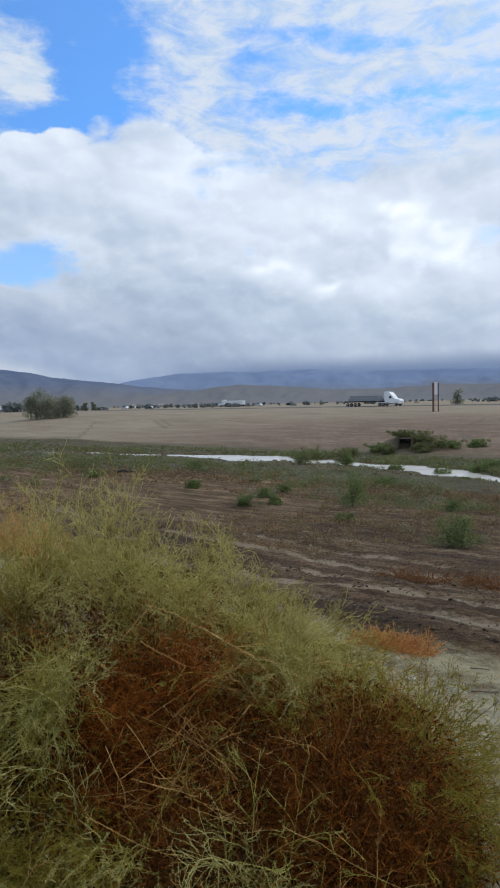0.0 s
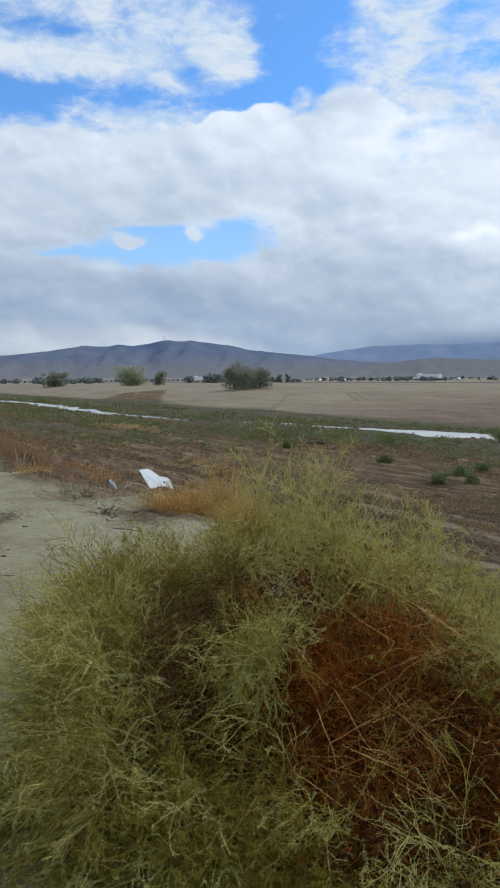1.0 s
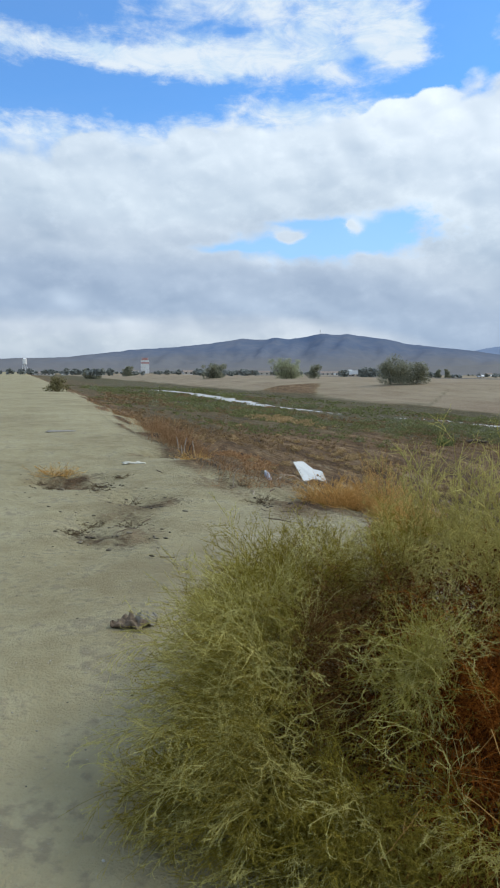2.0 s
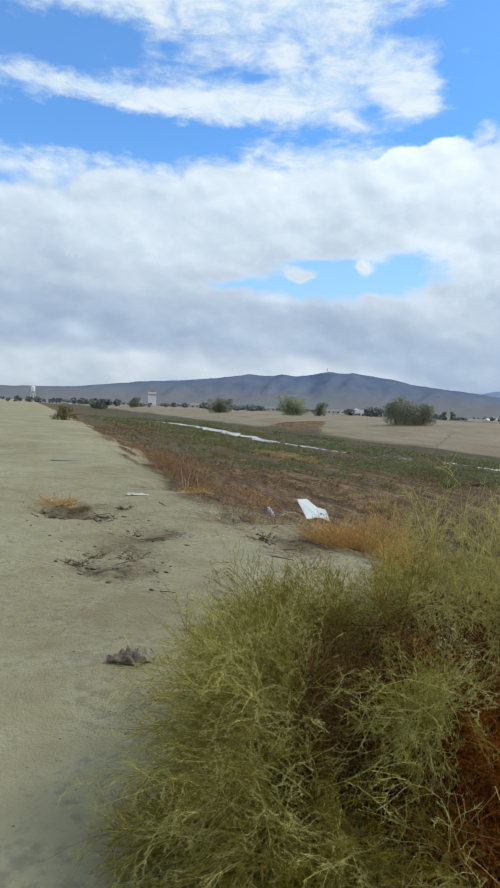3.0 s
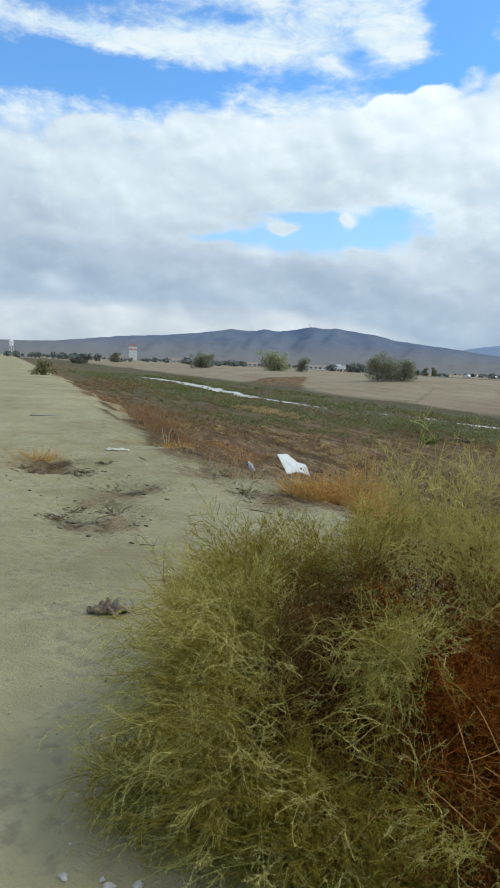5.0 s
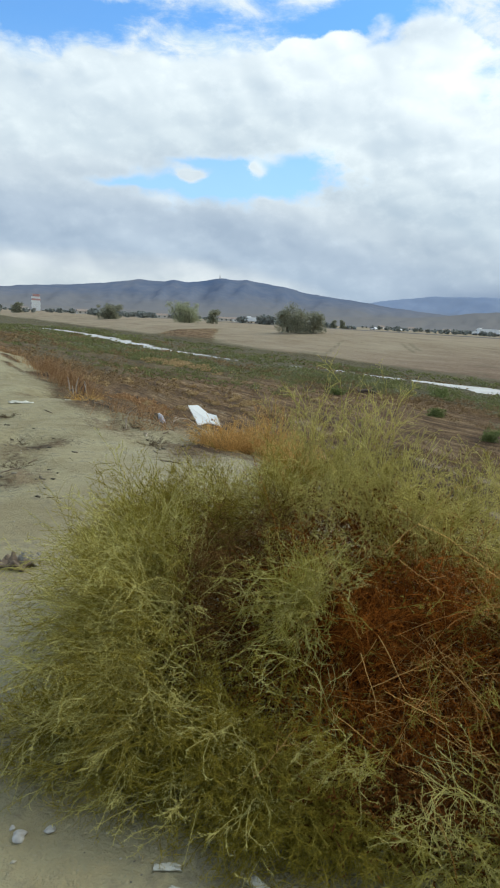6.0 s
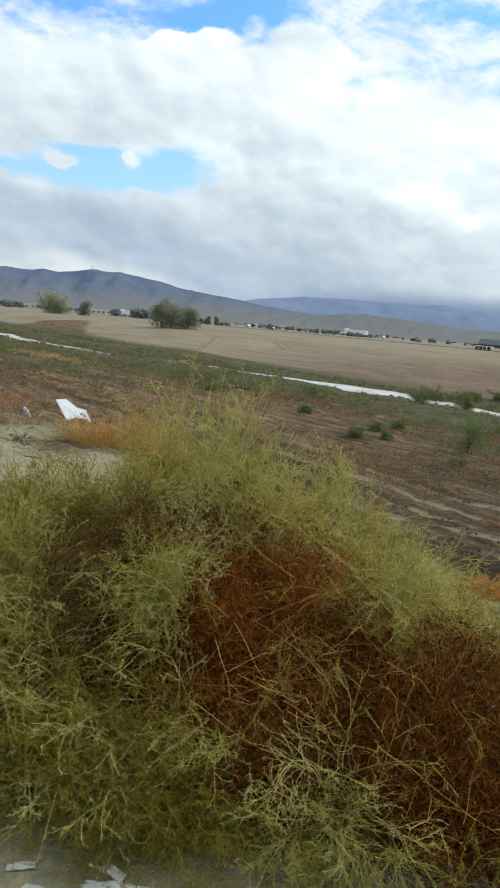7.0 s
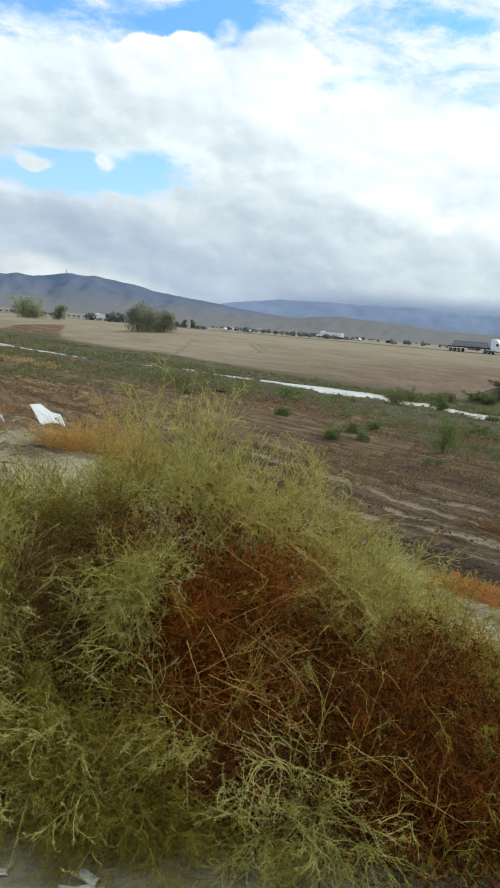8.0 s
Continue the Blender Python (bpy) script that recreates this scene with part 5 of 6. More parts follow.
def leaf_cloud(rng, lumps, count, leaf):
    """Many small leaf clumps over a set of lumps (place, radius)."""
    pts = []
    weight = np.array([r ** 2 for _, r in lumps])
    for k, (at, r) in enumerate(lumps):
        m = int(count * weight[k] / weight.sum())
        d = unit(rng.normal(0, 1, (m, 3)))
        pts.append(np.array(at) + d * r * (1.25 * rng.rand(m, 1) ** 0.55) * np.array([1, 1, 0.85]))
    p = np.concatenate(pts)
    m = len(p)
    a, b = unit(rng.normal(0, 1, (m, 3))), unit(rng.normal(0, 1, (m, 3)))
    b = unit(np.cross(a, b))
    s = leaf * rng.uniform(0.5, 1.4, (m, 1))
    verts = np.stack([p - a * s, p - b * s * 0.6, p + a * s, p + b * s * 0.6], 1).reshape(-1, 3)
    return verts, np.arange(4 * m).reshape(-1, 4)


def bed_mounds(name, count, seed, material, label, size, place, leaves):
    """Low rounded weeds of the river bed, too many to count."""
    rng = np.random.RandomState(seed)
    u, v = place(rng, count)
    x, y = xy_of(u, v)
    z = ground_z(x, y)
    keep = z > WATER + 0.01
    x, y, z, u = x[keep], y[keep], z[keep], u[keep]
    n = len(x)
    far = np.hypot(x, y)
    r = size * rng.uniform(0.35, 1.3, n) ** 1.3 * (1 + 0.008 * far)
    share = np.maximum((leaves * r / (far + 8) / (r / (far + 8)).sum()).astype(int), 6)
    own = np.repeat(np.arange(n), share)
    m = len(own)
    d = unit(rng.normal(0, 1, (m, 3)))
    d[:, 2] = np.abs(d[:, 2])
    wob = 1 + 0.35 * np.sin(d[:, 0] * 5 + own) * np.cos(d[:, 1] * 4 + own * 2)
    p = np.stack([x, y, z], -1)[own] + d * (r[own] * wob * rng.rand(m) ** 0.45)[:, None] * np.array([1.15, 1.15, 0.75])
    a = unit(rng.normal(0, 1, (m, 3)) + np.array([0, 0, 0.5]))
    b = unit(np.cross(a, rng.normal(0, 1, (m, 3))))
    s = ((0.010 + 0.0011 * far[own]) * rng.uniform(0.5, 1.5, m))[:, None]
    verts = np.stack([p - a * s, p - b * s * 0.4, p + a * s, p + b * s * 0.4], 1).reshape(-1, 3)
    root = base(name, 0, 0, 0)
    part_mesh("leaves", mesh_from("leaves", verts, np.arange(4 * m).reshape(-1, 4), material), root)
    tagged(root, label, "weeds", kind="stuff")


def stream_place(rng, count):
    u = np.exp(rng.uniform(np.log(14), np.log(190), count * 4)) - 12
    mid = channel(u)[0]
    v = mid + np.where(rng.rand(count * 4) < 0.8, -np.abs(rng.normal(0, 7.0, count * 4)) - 1.0 - 0.045 * u, np.abs(rng.normal(0, 2.0, count * 4)) + 1.2)
    bare = smooth(u, 44, 24) * smooth(v, 30, 25)
    ok = (rng.rand(count * 4) < 0.35 - 0.42 * bare + 2.6 * fbm(u * 0.10 + 4, v * 0.25, 3)) & (v > 14) & (v < 46)
    return u[ok][:count], v[ok][:count]


def rusty_place(rng, count):
    u = np.exp(rng.uniform(np.log(16), np.log(140), count * 4)) - 8
    v = rng.uniform(6, 30, count * 4)
    ok = rng.rand(count * 4) < 0.05 + 2.6 * fbm(u * 0.07 + 2, v * 0.30 + 8, 4)
    return u[ok][:count], v[ok][:count]


def tan_place(rng, count):
    u, v = rng.uniform(20, 62, count * 4), rng.uniform(8, 24, count * 4)
    d = np.exp(-((u - 56) / 6.0) ** 2 - ((v - 21.7) / 1.2) ** 2) + 0.35 * np.exp(-((u - 30) / 9) ** 2) * smooth(fbm(u * 0.10 + 7, v * 0.9, 3), 0.0, 0.14) * smooth(v, 16.5, 14)
    ok = rng.rand(count * 4) < d
    return u[ok][:count], v[ok][:count]


bed_mounds("tan_brush", 1300, 46, M_TAN, "low tan dry grass on the dark river bed", 0.15, tan_place, 34000)
def slope_place(rng, count):
    u = rng.uniform(15, 30, count)
    return u, 8.7 + 0.03 * (u - 25) + rng.normal(0, 0.35, count) + 0.6 * fbm(u * 0.5, 2.0 + 0 * u, 3) - 0.17 * np.maximum(25 - u, 0)


bed_mounds("slope_grass", 240, 47, M_EDGE, "low rusty grass on the slope under the bank", 0.13, slope_place, 9000)
bed_mounds("bed_brush", 1500, 43, M_WEED, "low round green weeds beside the stream", 0.34, stream_place, 70000)
bed_mounds("sage_brush", 420, 44, M_SAGE, "low pale grey-green weeds on the river bed", 0.34, stream_place, 22000)
bed_mounds("rusty_brush", 1500, 45, M_WEED_DRY, "low rust-brown dead weeds on the river bed", 0.24, rusty_place, 55000)


def tree(name, x, y, height, width, material, label, seed, leaves=2600, leaf=0.16, gap=0.0, group="", category="tree"):
    rng = np.random.RandomState(seed)
    root = base(name, x, y, ground_at(x, y) - 0.03)
    stems = max(1, int(width / height * 1.6))
    paths, lumps = [], []
    for k in range(stems):
        ox = (k - (stems - 1) / 2) * width / max(stems, 1) * 0.55
        for j in range(5):
            a = rng.uniform(0, 2 * np.pi)
            reach = width * rng.uniform(0.10, 0.30)
            top = np.array([ox + reach * np.cos(a), reach * np.sin(a), height * rng.uniform(0.45, 0.9)])
            start = np.array([ox * 0.7, 0, 0.0])
            t = np.linspace(0, 1, 6)[:, None]
            paths.append(start * (1 - t) + top * t + np.array([0, 0, height * 0.12]) * t * (1 - t) * 4 * 0.5)
            lumps.append((top, min(width, height) * rng.uniform(0.15, 0.26)))
        lumps.append((np.array([ox, 0, height * 0.45]), min(width, height) * 0.28))
        lumps.append((np.array([ox + rng.normal(0, 0.4), 0, height * 0.2]), min(width, height) * 0.25))
        for side in (-1, 1):
            lumps.append((np.array([ox + side * width / stems * rng.uniform(0.2, 0.35), rng.normal(0, 0.1) * width, height * 0.2]), min(width, height) * 0.24))
    if category == "shrub":
        for k in range(14):
            a, q = rng.uniform(0, 2 * np.pi), rng.uniform(0.0, 0.42) * width
            lumps.append((np.array([q * np.cos(a), q * np.sin(a), height * rng.uniform(0.12, 0.62) * (1.15 - q / width)]), min(width, height) * rng.uniform(0.14, 0.24)))
    for lump, r in lumps:
        lump[2] = min(max(lump[2], r * 0.8), height - r * 0.8)
    part_mesh("trunk", joined("trunk", [tubes(np.array(paths), np.linspace(0.014, 0.004, 6)[None] * height * np.ones((len(paths), 1)), 5)], M_BARK), root)
    v, q = leaf_cloud(rng, lumps, leaves, leaf)
    part_mesh("crown", mesh_from("crown", v, q, material), root)
    return tagged(root, label, category, group)


FARBANK = "trees on the far bank"
x, y = spot(16.3, 131)
tree("tree", x, y, 5.6, 8.2, M_TREE, "broad dark green tree with thin crown on bare bank", 51, 9000, 0.12, group=FARBANK)
x, y = spot(14.6, 130)
tree("tree", x, y, 4.3, 5.2, M_TREE, "low dark green tree beside a larger one", 52, 4200, 0.12, group=FARBANK)
x, y = spot(25.3, 205)
tree("tree", x, y, 6.3, 12.5, M_TREE_PALE, "wide pale grey-green tree on the far bank", 53, 6000, 0.18, group=FARBANK)
x, y = spot(23.0, 215)
tree("tree", x, y, 4.4, 4.6, M_TREE, "small dark round tree beside the pale one", 54, 1500, 0.22, group=FARBANK)
x, y = spot(31.5, 245)
tree("tree", x, y, 5.2, 11.5, M_TREE, "wide dark green tree on the far bank", 55, 5000, 0.20, group=FARBANK)
x, y = spot(12.9, 300)
tree("tree", x, y, 4.2, 3.2, M_TREE, "small dark upright tree on the plain", 56, 900, 0.25, group=FARBANK)
x, y = spot(12.15, 305)
tree("tree", x, y, 4.0, 3.0, M_TREE, "small dark upright tree on the plain", 57, 900, 0.25, group=FARBANK)
x, y = spot(-17.9, 190)
tree("tree", x, y, 4.6, 3.6, M_TREE, "small thin tree beyond the sign posts", 58, 700, 0.22, group=FARBANK)
x, y = spot(41.6, 420)
tree("tree", x, y, 6.0, 18.0, M_TREE, "dark hedge of trees at the edge of the plain", 59, 2200, 0.4, group=FARBANK)
x, y = spot(38.6, 420)
tree("tree", x, y, 6.0, 9.0, M_TREE, "dark clump of trees near the tall tower", 60, 1400, 0.4, group=FARBANK)
x, y = spot(44.3, 57.5)
tree("shrub", x, y, 1.25, 2.1, M_SCRUB, "brown-green shrub standing on the bank edge", 61, 1500, 0.07, category="shrub")

BEDSHRUB = "shrubs of the river bed"
for k, (x, y, h, wd, seed) in enumerate([(4.30, 26.2, 1.55, 1.45, 71), (5.25, 16.4, 0.85, 1.15, 72), (0.1, 27.0, 0.55, 0.8, 73), (1.3, 27.1, 0.5, 0.7, 74), (5.1, 50.0, 1.1, 1.7, 75), (7.2, 47.4, 0.9, 1.2, 76),
                          (2.0, 31.5, 0.45, 0.9, 77), (7.6, 24.0, 0.4, 0.9, 78), (-2.5, 34.0, 0.5, 1.0, 79), (3.2, 21.0, 0.35, 0.7, 80), (-9.0, 41.0, 0.6, 1.3, 81), (-3.0, 44.0, 0.7, 1.5, 82), (4.1, 45.5, 1.2, 2.0, 83), (7.0, 44.6, 0.7, 1.0, 84), (13.6, 38.5, 0.6, 1.6, 85), (11.5, 38.4, 0.5, 1.4, 86), (1.0, 29.5, 0.5, 0.9, 87), (7.0, 32.8, 0.5, 1.3, 88), (9.5, 41.2, 0.45, 1.2, 89), (15.3, 41.0, 0.6, 1.8, 90)]):
    tree("bed_shrub", x, y, h, wd, M_WEED if y > 45 else M_SHRUB, "leafy green shrub growing from the river bed", seed, 5200 if k < 2 else 2600, 0.013 + 0.0004 * y, group=BEDSHRUB, category="shrub")


def far_trees():
    """The far line of trees along the plain: too many to count."""
    rng = np.random.RandomState(91)
    root = base("far_trees", 0, 0, 0)
    lumps = []
    for k in range(560):
        az = rng.uniform(-26, 60)
        d = rng.uniform(330, 900)
        if fbm(np.array([az * 0.45]), np.array([d * 0.004]), 2)[0] < (-0.2 if az > 5 else 0.02):
            continue
        if az > 33 and rng.rand() < 0.5:
            continue
        h = rng.uniform(1.6, 4.4) * (0.55 if az < 14 else 0.75 if az > 33 else 1.0)
        x, y = spot(az, d)
        for j in range(rng.randint(1, 4)):
            lumps.append((np.array([x + rng.normal(0, 4), y + rng.normal(0, 4), h * 0.5]), h * 0.55))
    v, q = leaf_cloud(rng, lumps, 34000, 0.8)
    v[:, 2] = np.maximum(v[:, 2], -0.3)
    part_mesh("crowns", mesh_from("crowns", v, q, M_TREE_HAZED), root)
    tagged(root, "line of distant trees along the plain, greyed with painted haze", "trees", kind="stuff")


far_trees()


# ---- far structures ----
def gable_house(x, y, rz, length, depth, wall, rise, wall_mat, label):
    root = base("house", x, y, ground_at(x, y) - 0.1, rz)
    bm = bmesh.new()
    box(bm, 0, 0, wall / 2, length, depth, wall)
    part("wall", bm, wall_mat, root)
    bm = bmesh.new()
    e = 0.4
    pts = [(-length / 2 - e, -depth / 2 - e, wall), (length / 2 + e, -depth / 2 - e, wall), (length / 2 + e, depth / 2 + e, wall), (-length / 2 - e, depth / 2 + e, wall),
           (-length / 2 - e, 0, wall + rise), (length / 2 + e, 0, wall + rise)]
    vs = [bm.verts.new(p) for p in pts]
    for f in ((0, 1, 5, 4), (2, 3, 4, 5), (0, 4, 3), (1, 2, 5), (3, 2, 1, 0)):
        bm.faces.new([vs[k] for k in f])
    part("roof", bm, M_ROOF, root)
    for k in range(max(2, int(length / 4))):
        bm = bmesh.new()
        box(bm, -length / 2 + (k + 0.5) * length / max(2, int(length / 4)), -depth / 2 - 0.02, wall * 0.55, 1.3, 0.08, 1.1)
        part("window", bm, M_GLASS, root)
    tagged(root, label, "house", "houses on the plain")


rng = random.Random(5)
for az, d, ln, mat in [(45.6, 780, 18, M_STUCCO), (44.9, 760, 12, M_STUCCO), (43.6, 800, 8, M_WHITE), (41.0, 790, 10, M_STUCCO), (38.2, 640, 10, M_WHITE), (33.6, 560, 8, M_STUCCO),
                       (28.9, 560, 14, M_WHITE), (27.6, 580, 18, M_STUCCO), (21.9, 600, 12, M_STUCCO), (20.9, 600, 9, M_WHITE), (18.6, 620, 6, M_STUCCO), (9.0, 720, 6, M_WHITE),
                       (6.6, 740, 6, M_STUCCO), (3.8, 800, 8, M_STUCCO)]:
    x, y = spot(az, d)
    gable_house(x, y, az + rng.uniform(-15, 15), ln, 6.0, 2.3, 1.4, mat, "low pale house with brown gable roof on the plain")


def tall_tower():
    x, y = spot(37.15, 900)
    root = base("tower", x, y, ground_at(x, y) - 0.2, 37)
    floor_h = 2.55
    for k in range(8):
        bm = bmesh.new()
        off = 0.3 if k % 2 else -0.2
        wd = 10.6 if k < 7 else 7.5
        box(bm, off, 0, (k + 0.5) * floor_h, wd, 8.0, floor_h - 0.35, 0.1)
        storey = part("storey", bm, M_RED if k in (5, 7) else M_WHITE, root, "red painted storey" if k in (5, 7) else "")
        for j in range(3):
            bm = bmesh.new()
            box(bm, off - 3.0 + 3.0 * j, -4.02, (k + 0.5) * floor_h, 0.9, 0.1, 0.5)
            part("window", bm, M_STUCCO, storey)
        bm = bmesh.new()
        box(bm, off * 0.5, 0, (k + 1) * floor_h - 0.17, 10.4, 8.6, 0.34)
        part("slab", bm, M_RED if k > 5 else M_WHITE, root)
    tagged(root, "tall white tower with red bands beyond the plain", "tower")


tall_tower()


def water_mast():
    x, y = spot(46.7, 900)
    root = base("mast", x, y, ground_at(x, y) - 0.2)
    for sx_ in (-1, 1):
        for sy_ in (-1, 1):
            p = np.array([[[2.4 * sx_, 2.4 * sy_, 0], [1.9 * sx_, 1.9 * sy_, 6], [1.5 * sx_, 1.5 * sy_, 12]]])
            part_mesh("leg", joined("leg", [tubes(p, np.array([[0.35, 0.32, 0.3]]), 6)], M_WHITE), root)
    bm = bmesh.new()
    bmesh.ops.create_cone(bm, cap_ends=True, segments=20, radius1=2.6, radius2=2.6, depth=6.0, matrix=Matrix.Translation((0, 0, 15)))
    bmesh.ops.create_cone(bm, cap_ends=True, segments=20, radius1=2.6, radius2=0.4, depth=1.2, matrix=Matrix.Translation((0, 0, 18.6)))
    part("tank", bm, M_WHITE, root)
    tagged(root, "slim white tank tower on four legs", "tower")


water_mast()


def ridge_mast():
    d = 3895.0
    x, y = spot(22.5, d)
    root = base("radio_mast", x, y, d * math.tan(radians(3.30)))
    for k in range(3):
        p = np.array([[[4.0 * math.cos(k * 2.094), 4.0 * math.sin(k * 2.094), -12.0], [2.4 * math.cos(k * 2.094), 2.4 * math.sin(k * 2.094), 12.0], [0.8 * math.cos(k * 2.094), 0.8 * math.sin(k * 2.094), 23.0]]])
        part_mesh("leg", joined("leg", [tubes(p, np.array([[0.6, 0.5, 0.4]]), 6)], M_STUCCO), root)
    bm = bmesh.new()
    bmesh.ops.create_cone(bm, cap_ends=True, segments=14, radius1=3.0, radius2=3.0, depth=2.5, matrix=Matrix.Translation((0, 0, 14)) @ Matrix.Rotation(radians(90), 4, "X"))
    part("dish", bm, M_WHITE, root)
    bm = bmesh.new()
    box(bm, 9, 0, -2, 10, 7, 8, 0.2)
    part("hut", bm, M_STUCCO, root)
    tagged(root, "distant grey radio mast on the mountain top", "mast")


ridge_mast()


def sign_posts():
    x, y = spot(-16.2, 122)
    z = ground_at(x, y)
    root = base("sign", x, y, z, -16, 1.28)
    for off, wd in ((-0.32, 0.26), (0.34, 0.16)):
        bm = bmesh.new()
        box(bm, off, 0, 1.95, wd, wd, 3.95, 0.02)
        part("post", bm, M_POST, root)
    bm = bmesh.new()
    box(bm, 0.05, 0, 3.1, 0.62, 0.10, 1.7, 0.02)
    part("panel", bm, M_WHITE, root, "narrow white sign panel")
    tagged(root, "narrow white sign between two rusty red posts", "sign")


sign_posts()


def freeway():
    us = np.linspace(-260, 900, 220)
    rows = [(157.0, -0.2), (158.2, 0.12), (170.5, 0.12), (172.0, -0.2)]
    verts = []
    for v, z in rows:
        x, y = xy_of(us, np.full_like(us, v))
        verts.append(np.stack([x, y, np.full_like(us, z)], -1))
    verts = np.stack(verts)
    idx = np.arange(verts.shape[0] * verts.shape[1]).reshape(verts.shape[:2])
    faces = np.stack([idx[:-1, :-1], idx[:-1, 1:], idx[1:, 1:], idx[1:, :-1]], -1).reshape(-1, 4)
    tagged(new("road", mesh_from("road", verts.reshape(-1, 3), faces[:, ::-1], M_ASPHALT)), "distant grey asphalt highway across the plain", "road", kind="structure")


freeway()


def wheel(parent, x, y, r=0.5, wide=0.3):
    bm = bmesh.new()
    turn = Matrix.Translation((x, y, r)) @ Matrix.Rotation(radians(90), 4, "X")
    bmesh.ops.create_cone(bm, cap_ends=True, segments=18, radius1=r, radius2=r, depth=wide, matrix=turn)
    bmesh.ops.bevel(bm, geom=list(bm.edges), offset=r * 0.08, segments=1, affect="EDGES")
    tyre = part("wheel", bm, M_DARK, parent)
    bm = bmesh.new()
    bmesh.ops.create_cone(bm, cap_ends=True, segments=14, radius1=r * 0.55, radius2=r * 0.5, depth=wide + 0.04, matrix=turn)
    part("rim", bm, M_GREY, tyre)


def wedge(bm, outline, half):
    """A side outline in x and z, drawn out in y from -half to half."""
    a = [bm.verts.new((px, -half, pz)) for px, pz in outline]
    b = [bm.verts.new((px, half, pz)) for px, pz in outline]
    bm.faces.new(a)
    bm.faces.new(b[::-1])
    for k in range(len(outline)):
        m = (k + 1) % len(outline)
        bm.faces.new((a[m], a[k], b[k], b[m]))
    bmesh.ops.recalc_face_normals(bm, faces=bm.faces)
    return bm


def tractor(root, front):
    """A long-nosed tractor unit whose bumper stands at x = front and that faces +x."""
    bm = wedge(bmesh.new(), [(front - 6.6, 0.9), (front, 0.6), (front, 1.5), (front - 0.3, 1.8), (front - 1.9, 2.15), (front - 2.5, 3.0), (front - 3.4, 3.9), (front - 4.4, 4.05), (front - 5.0, 4.05), (front - 5.0, 1.1), (front - 6.6, 1.1)], 1.2)
    bmesh.ops.bevel(bm, geom=list(bm.edges), offset=0.09, segments=2, affect="EDGES")
    cab = part("cab", bm, M_WHITE, root)
    bm = wedge(bmesh.new(), [(front - 1.98, 2.2), (front - 2.52, 2.97), (front - 2.6, 2.93), (front - 2.1, 2.18)], 1.1)
    part("windscreen", bm, M_GLASS, cab)
    for s_ in (-1, 1):
        bm = bmesh.new()
        box(bm, front - 3.0, 1.205 * s_, 2.45, 0.75, 0.03, 0.6)
        part("side_window", bm, M_GLASS, cab)
        bm = bmesh.new()
        box(bm, front - 3.9, 1.15 * s_, 0.75, 1.3, 0.3, 0.5, 0.05)
        part("fuel_tank", bm, M_GREY, root)
        for px in (front - 1.2, front - 5.4, front - 6.5):
            wheel(root, px, 1.05 * s_)


def flatbed():
    x, y = spot(-11.2, 187)
    root = base("semi_truck", x, y, 0.13, -43, 0.94)
    tractor(root, 9.2)
    bm = bmesh.new()
    box(bm, -2.4, 0, 1.35, 13.6, 2.5, 0.35, 0.04)
    part("trailer_deck", bm, M_DARK, root)
    bm = bmesh.new()
    for k in range(3):
        box(bm, -2.6, -0.8 + 0.8 * k, 1.95, 10.8, 0.7, 0.8, 0.05)
        if k < 2:
            box(bm, -2.6, -0.4 + 0.8 * k, 2.75, 10.2, 0.7, 0.7, 0.05)
    part("load", bm, M_GREY, root, "long grey bundled pipes")
    for px in (-8.2, -7.0, -5.6):
        for s_ in (-1, 1):
            wheel(root, px, 1.05 * s_)
    tagged(root, "white semi truck with loaded dark flatbed trailer on highway", "truck")


flatbed()


def box_truck(az, d, length):
    x, y = spot(az, d)
    root = base("box_truck", x, y, ground_at(x, y), 137)
    tractor(root, length / 2 + 4)
    bm = bmesh.new()
    box(bm, -1.5, 0, 2.3, length, 2.5, 2.3, 0.08)
    part("trailer", bm, M_WHITE, root)
    for px in (-length / 2 - 0.2, -length / 2 + 1.1):
        for s_ in (-1, 1):
            wheel(root, px, 1.05 * s_)
    tagged(root, "white box trailer truck on the distant highway", "truck", "trucks on the highway")


x, y = xy_of(0, 165)
for az in (0.6, 19.6):
    box_truck(az, 390 if az < 10 else 420, 14.0 if az < 10 else 12.0)


def car(az, v, turn, paint, label):
    x, y = spot(az, v)
    root = base("car", x, y, ground_at(x, y) - 0.02, turn)
    bm = wedge(bmesh.new(), [(-2.2, 0.35), (2.2, 0.35), (2.25, 0.75), (1.3, 0.95), (0.6, 1.45), (-1.1, 1.5), (-1.9, 1.0), (-2.25, 0.9)], 0.88)
    bmesh.ops.bevel(bm, geom=list(bm.edges), offset=0.06, segments=2, affect="EDGES")
    part("body", bm, paint, root)
    bm = wedge(bmesh.new(), [(0.95, 1.0), (0.52, 1.38), (-1.0, 1.42), (-1.6, 1.02)], 0.9)
    part("windows", bm, M_GLASS, root)
    for px in (-1.4, 1.4):
        for s_ in (-1, 1):
            wheel(root, px, 0.8 * s_, 0.33, 0.22)
    tagged(root, label, "car", "cars on the highway")


car(-4.2, 380, -43, M_DARK, "black car on the distant highway")
car(-1.6, 380, 137, M_WHITE, "white car on the distant highway")
car(9.6, 380, 137, M_WHITE, "white car on the distant highway")
car(-12.0, 380, 137, M_DARK, "dark car on the distant highway")
car(7.6, 380, 137, M_WHITE, "small white car on the distant highway")


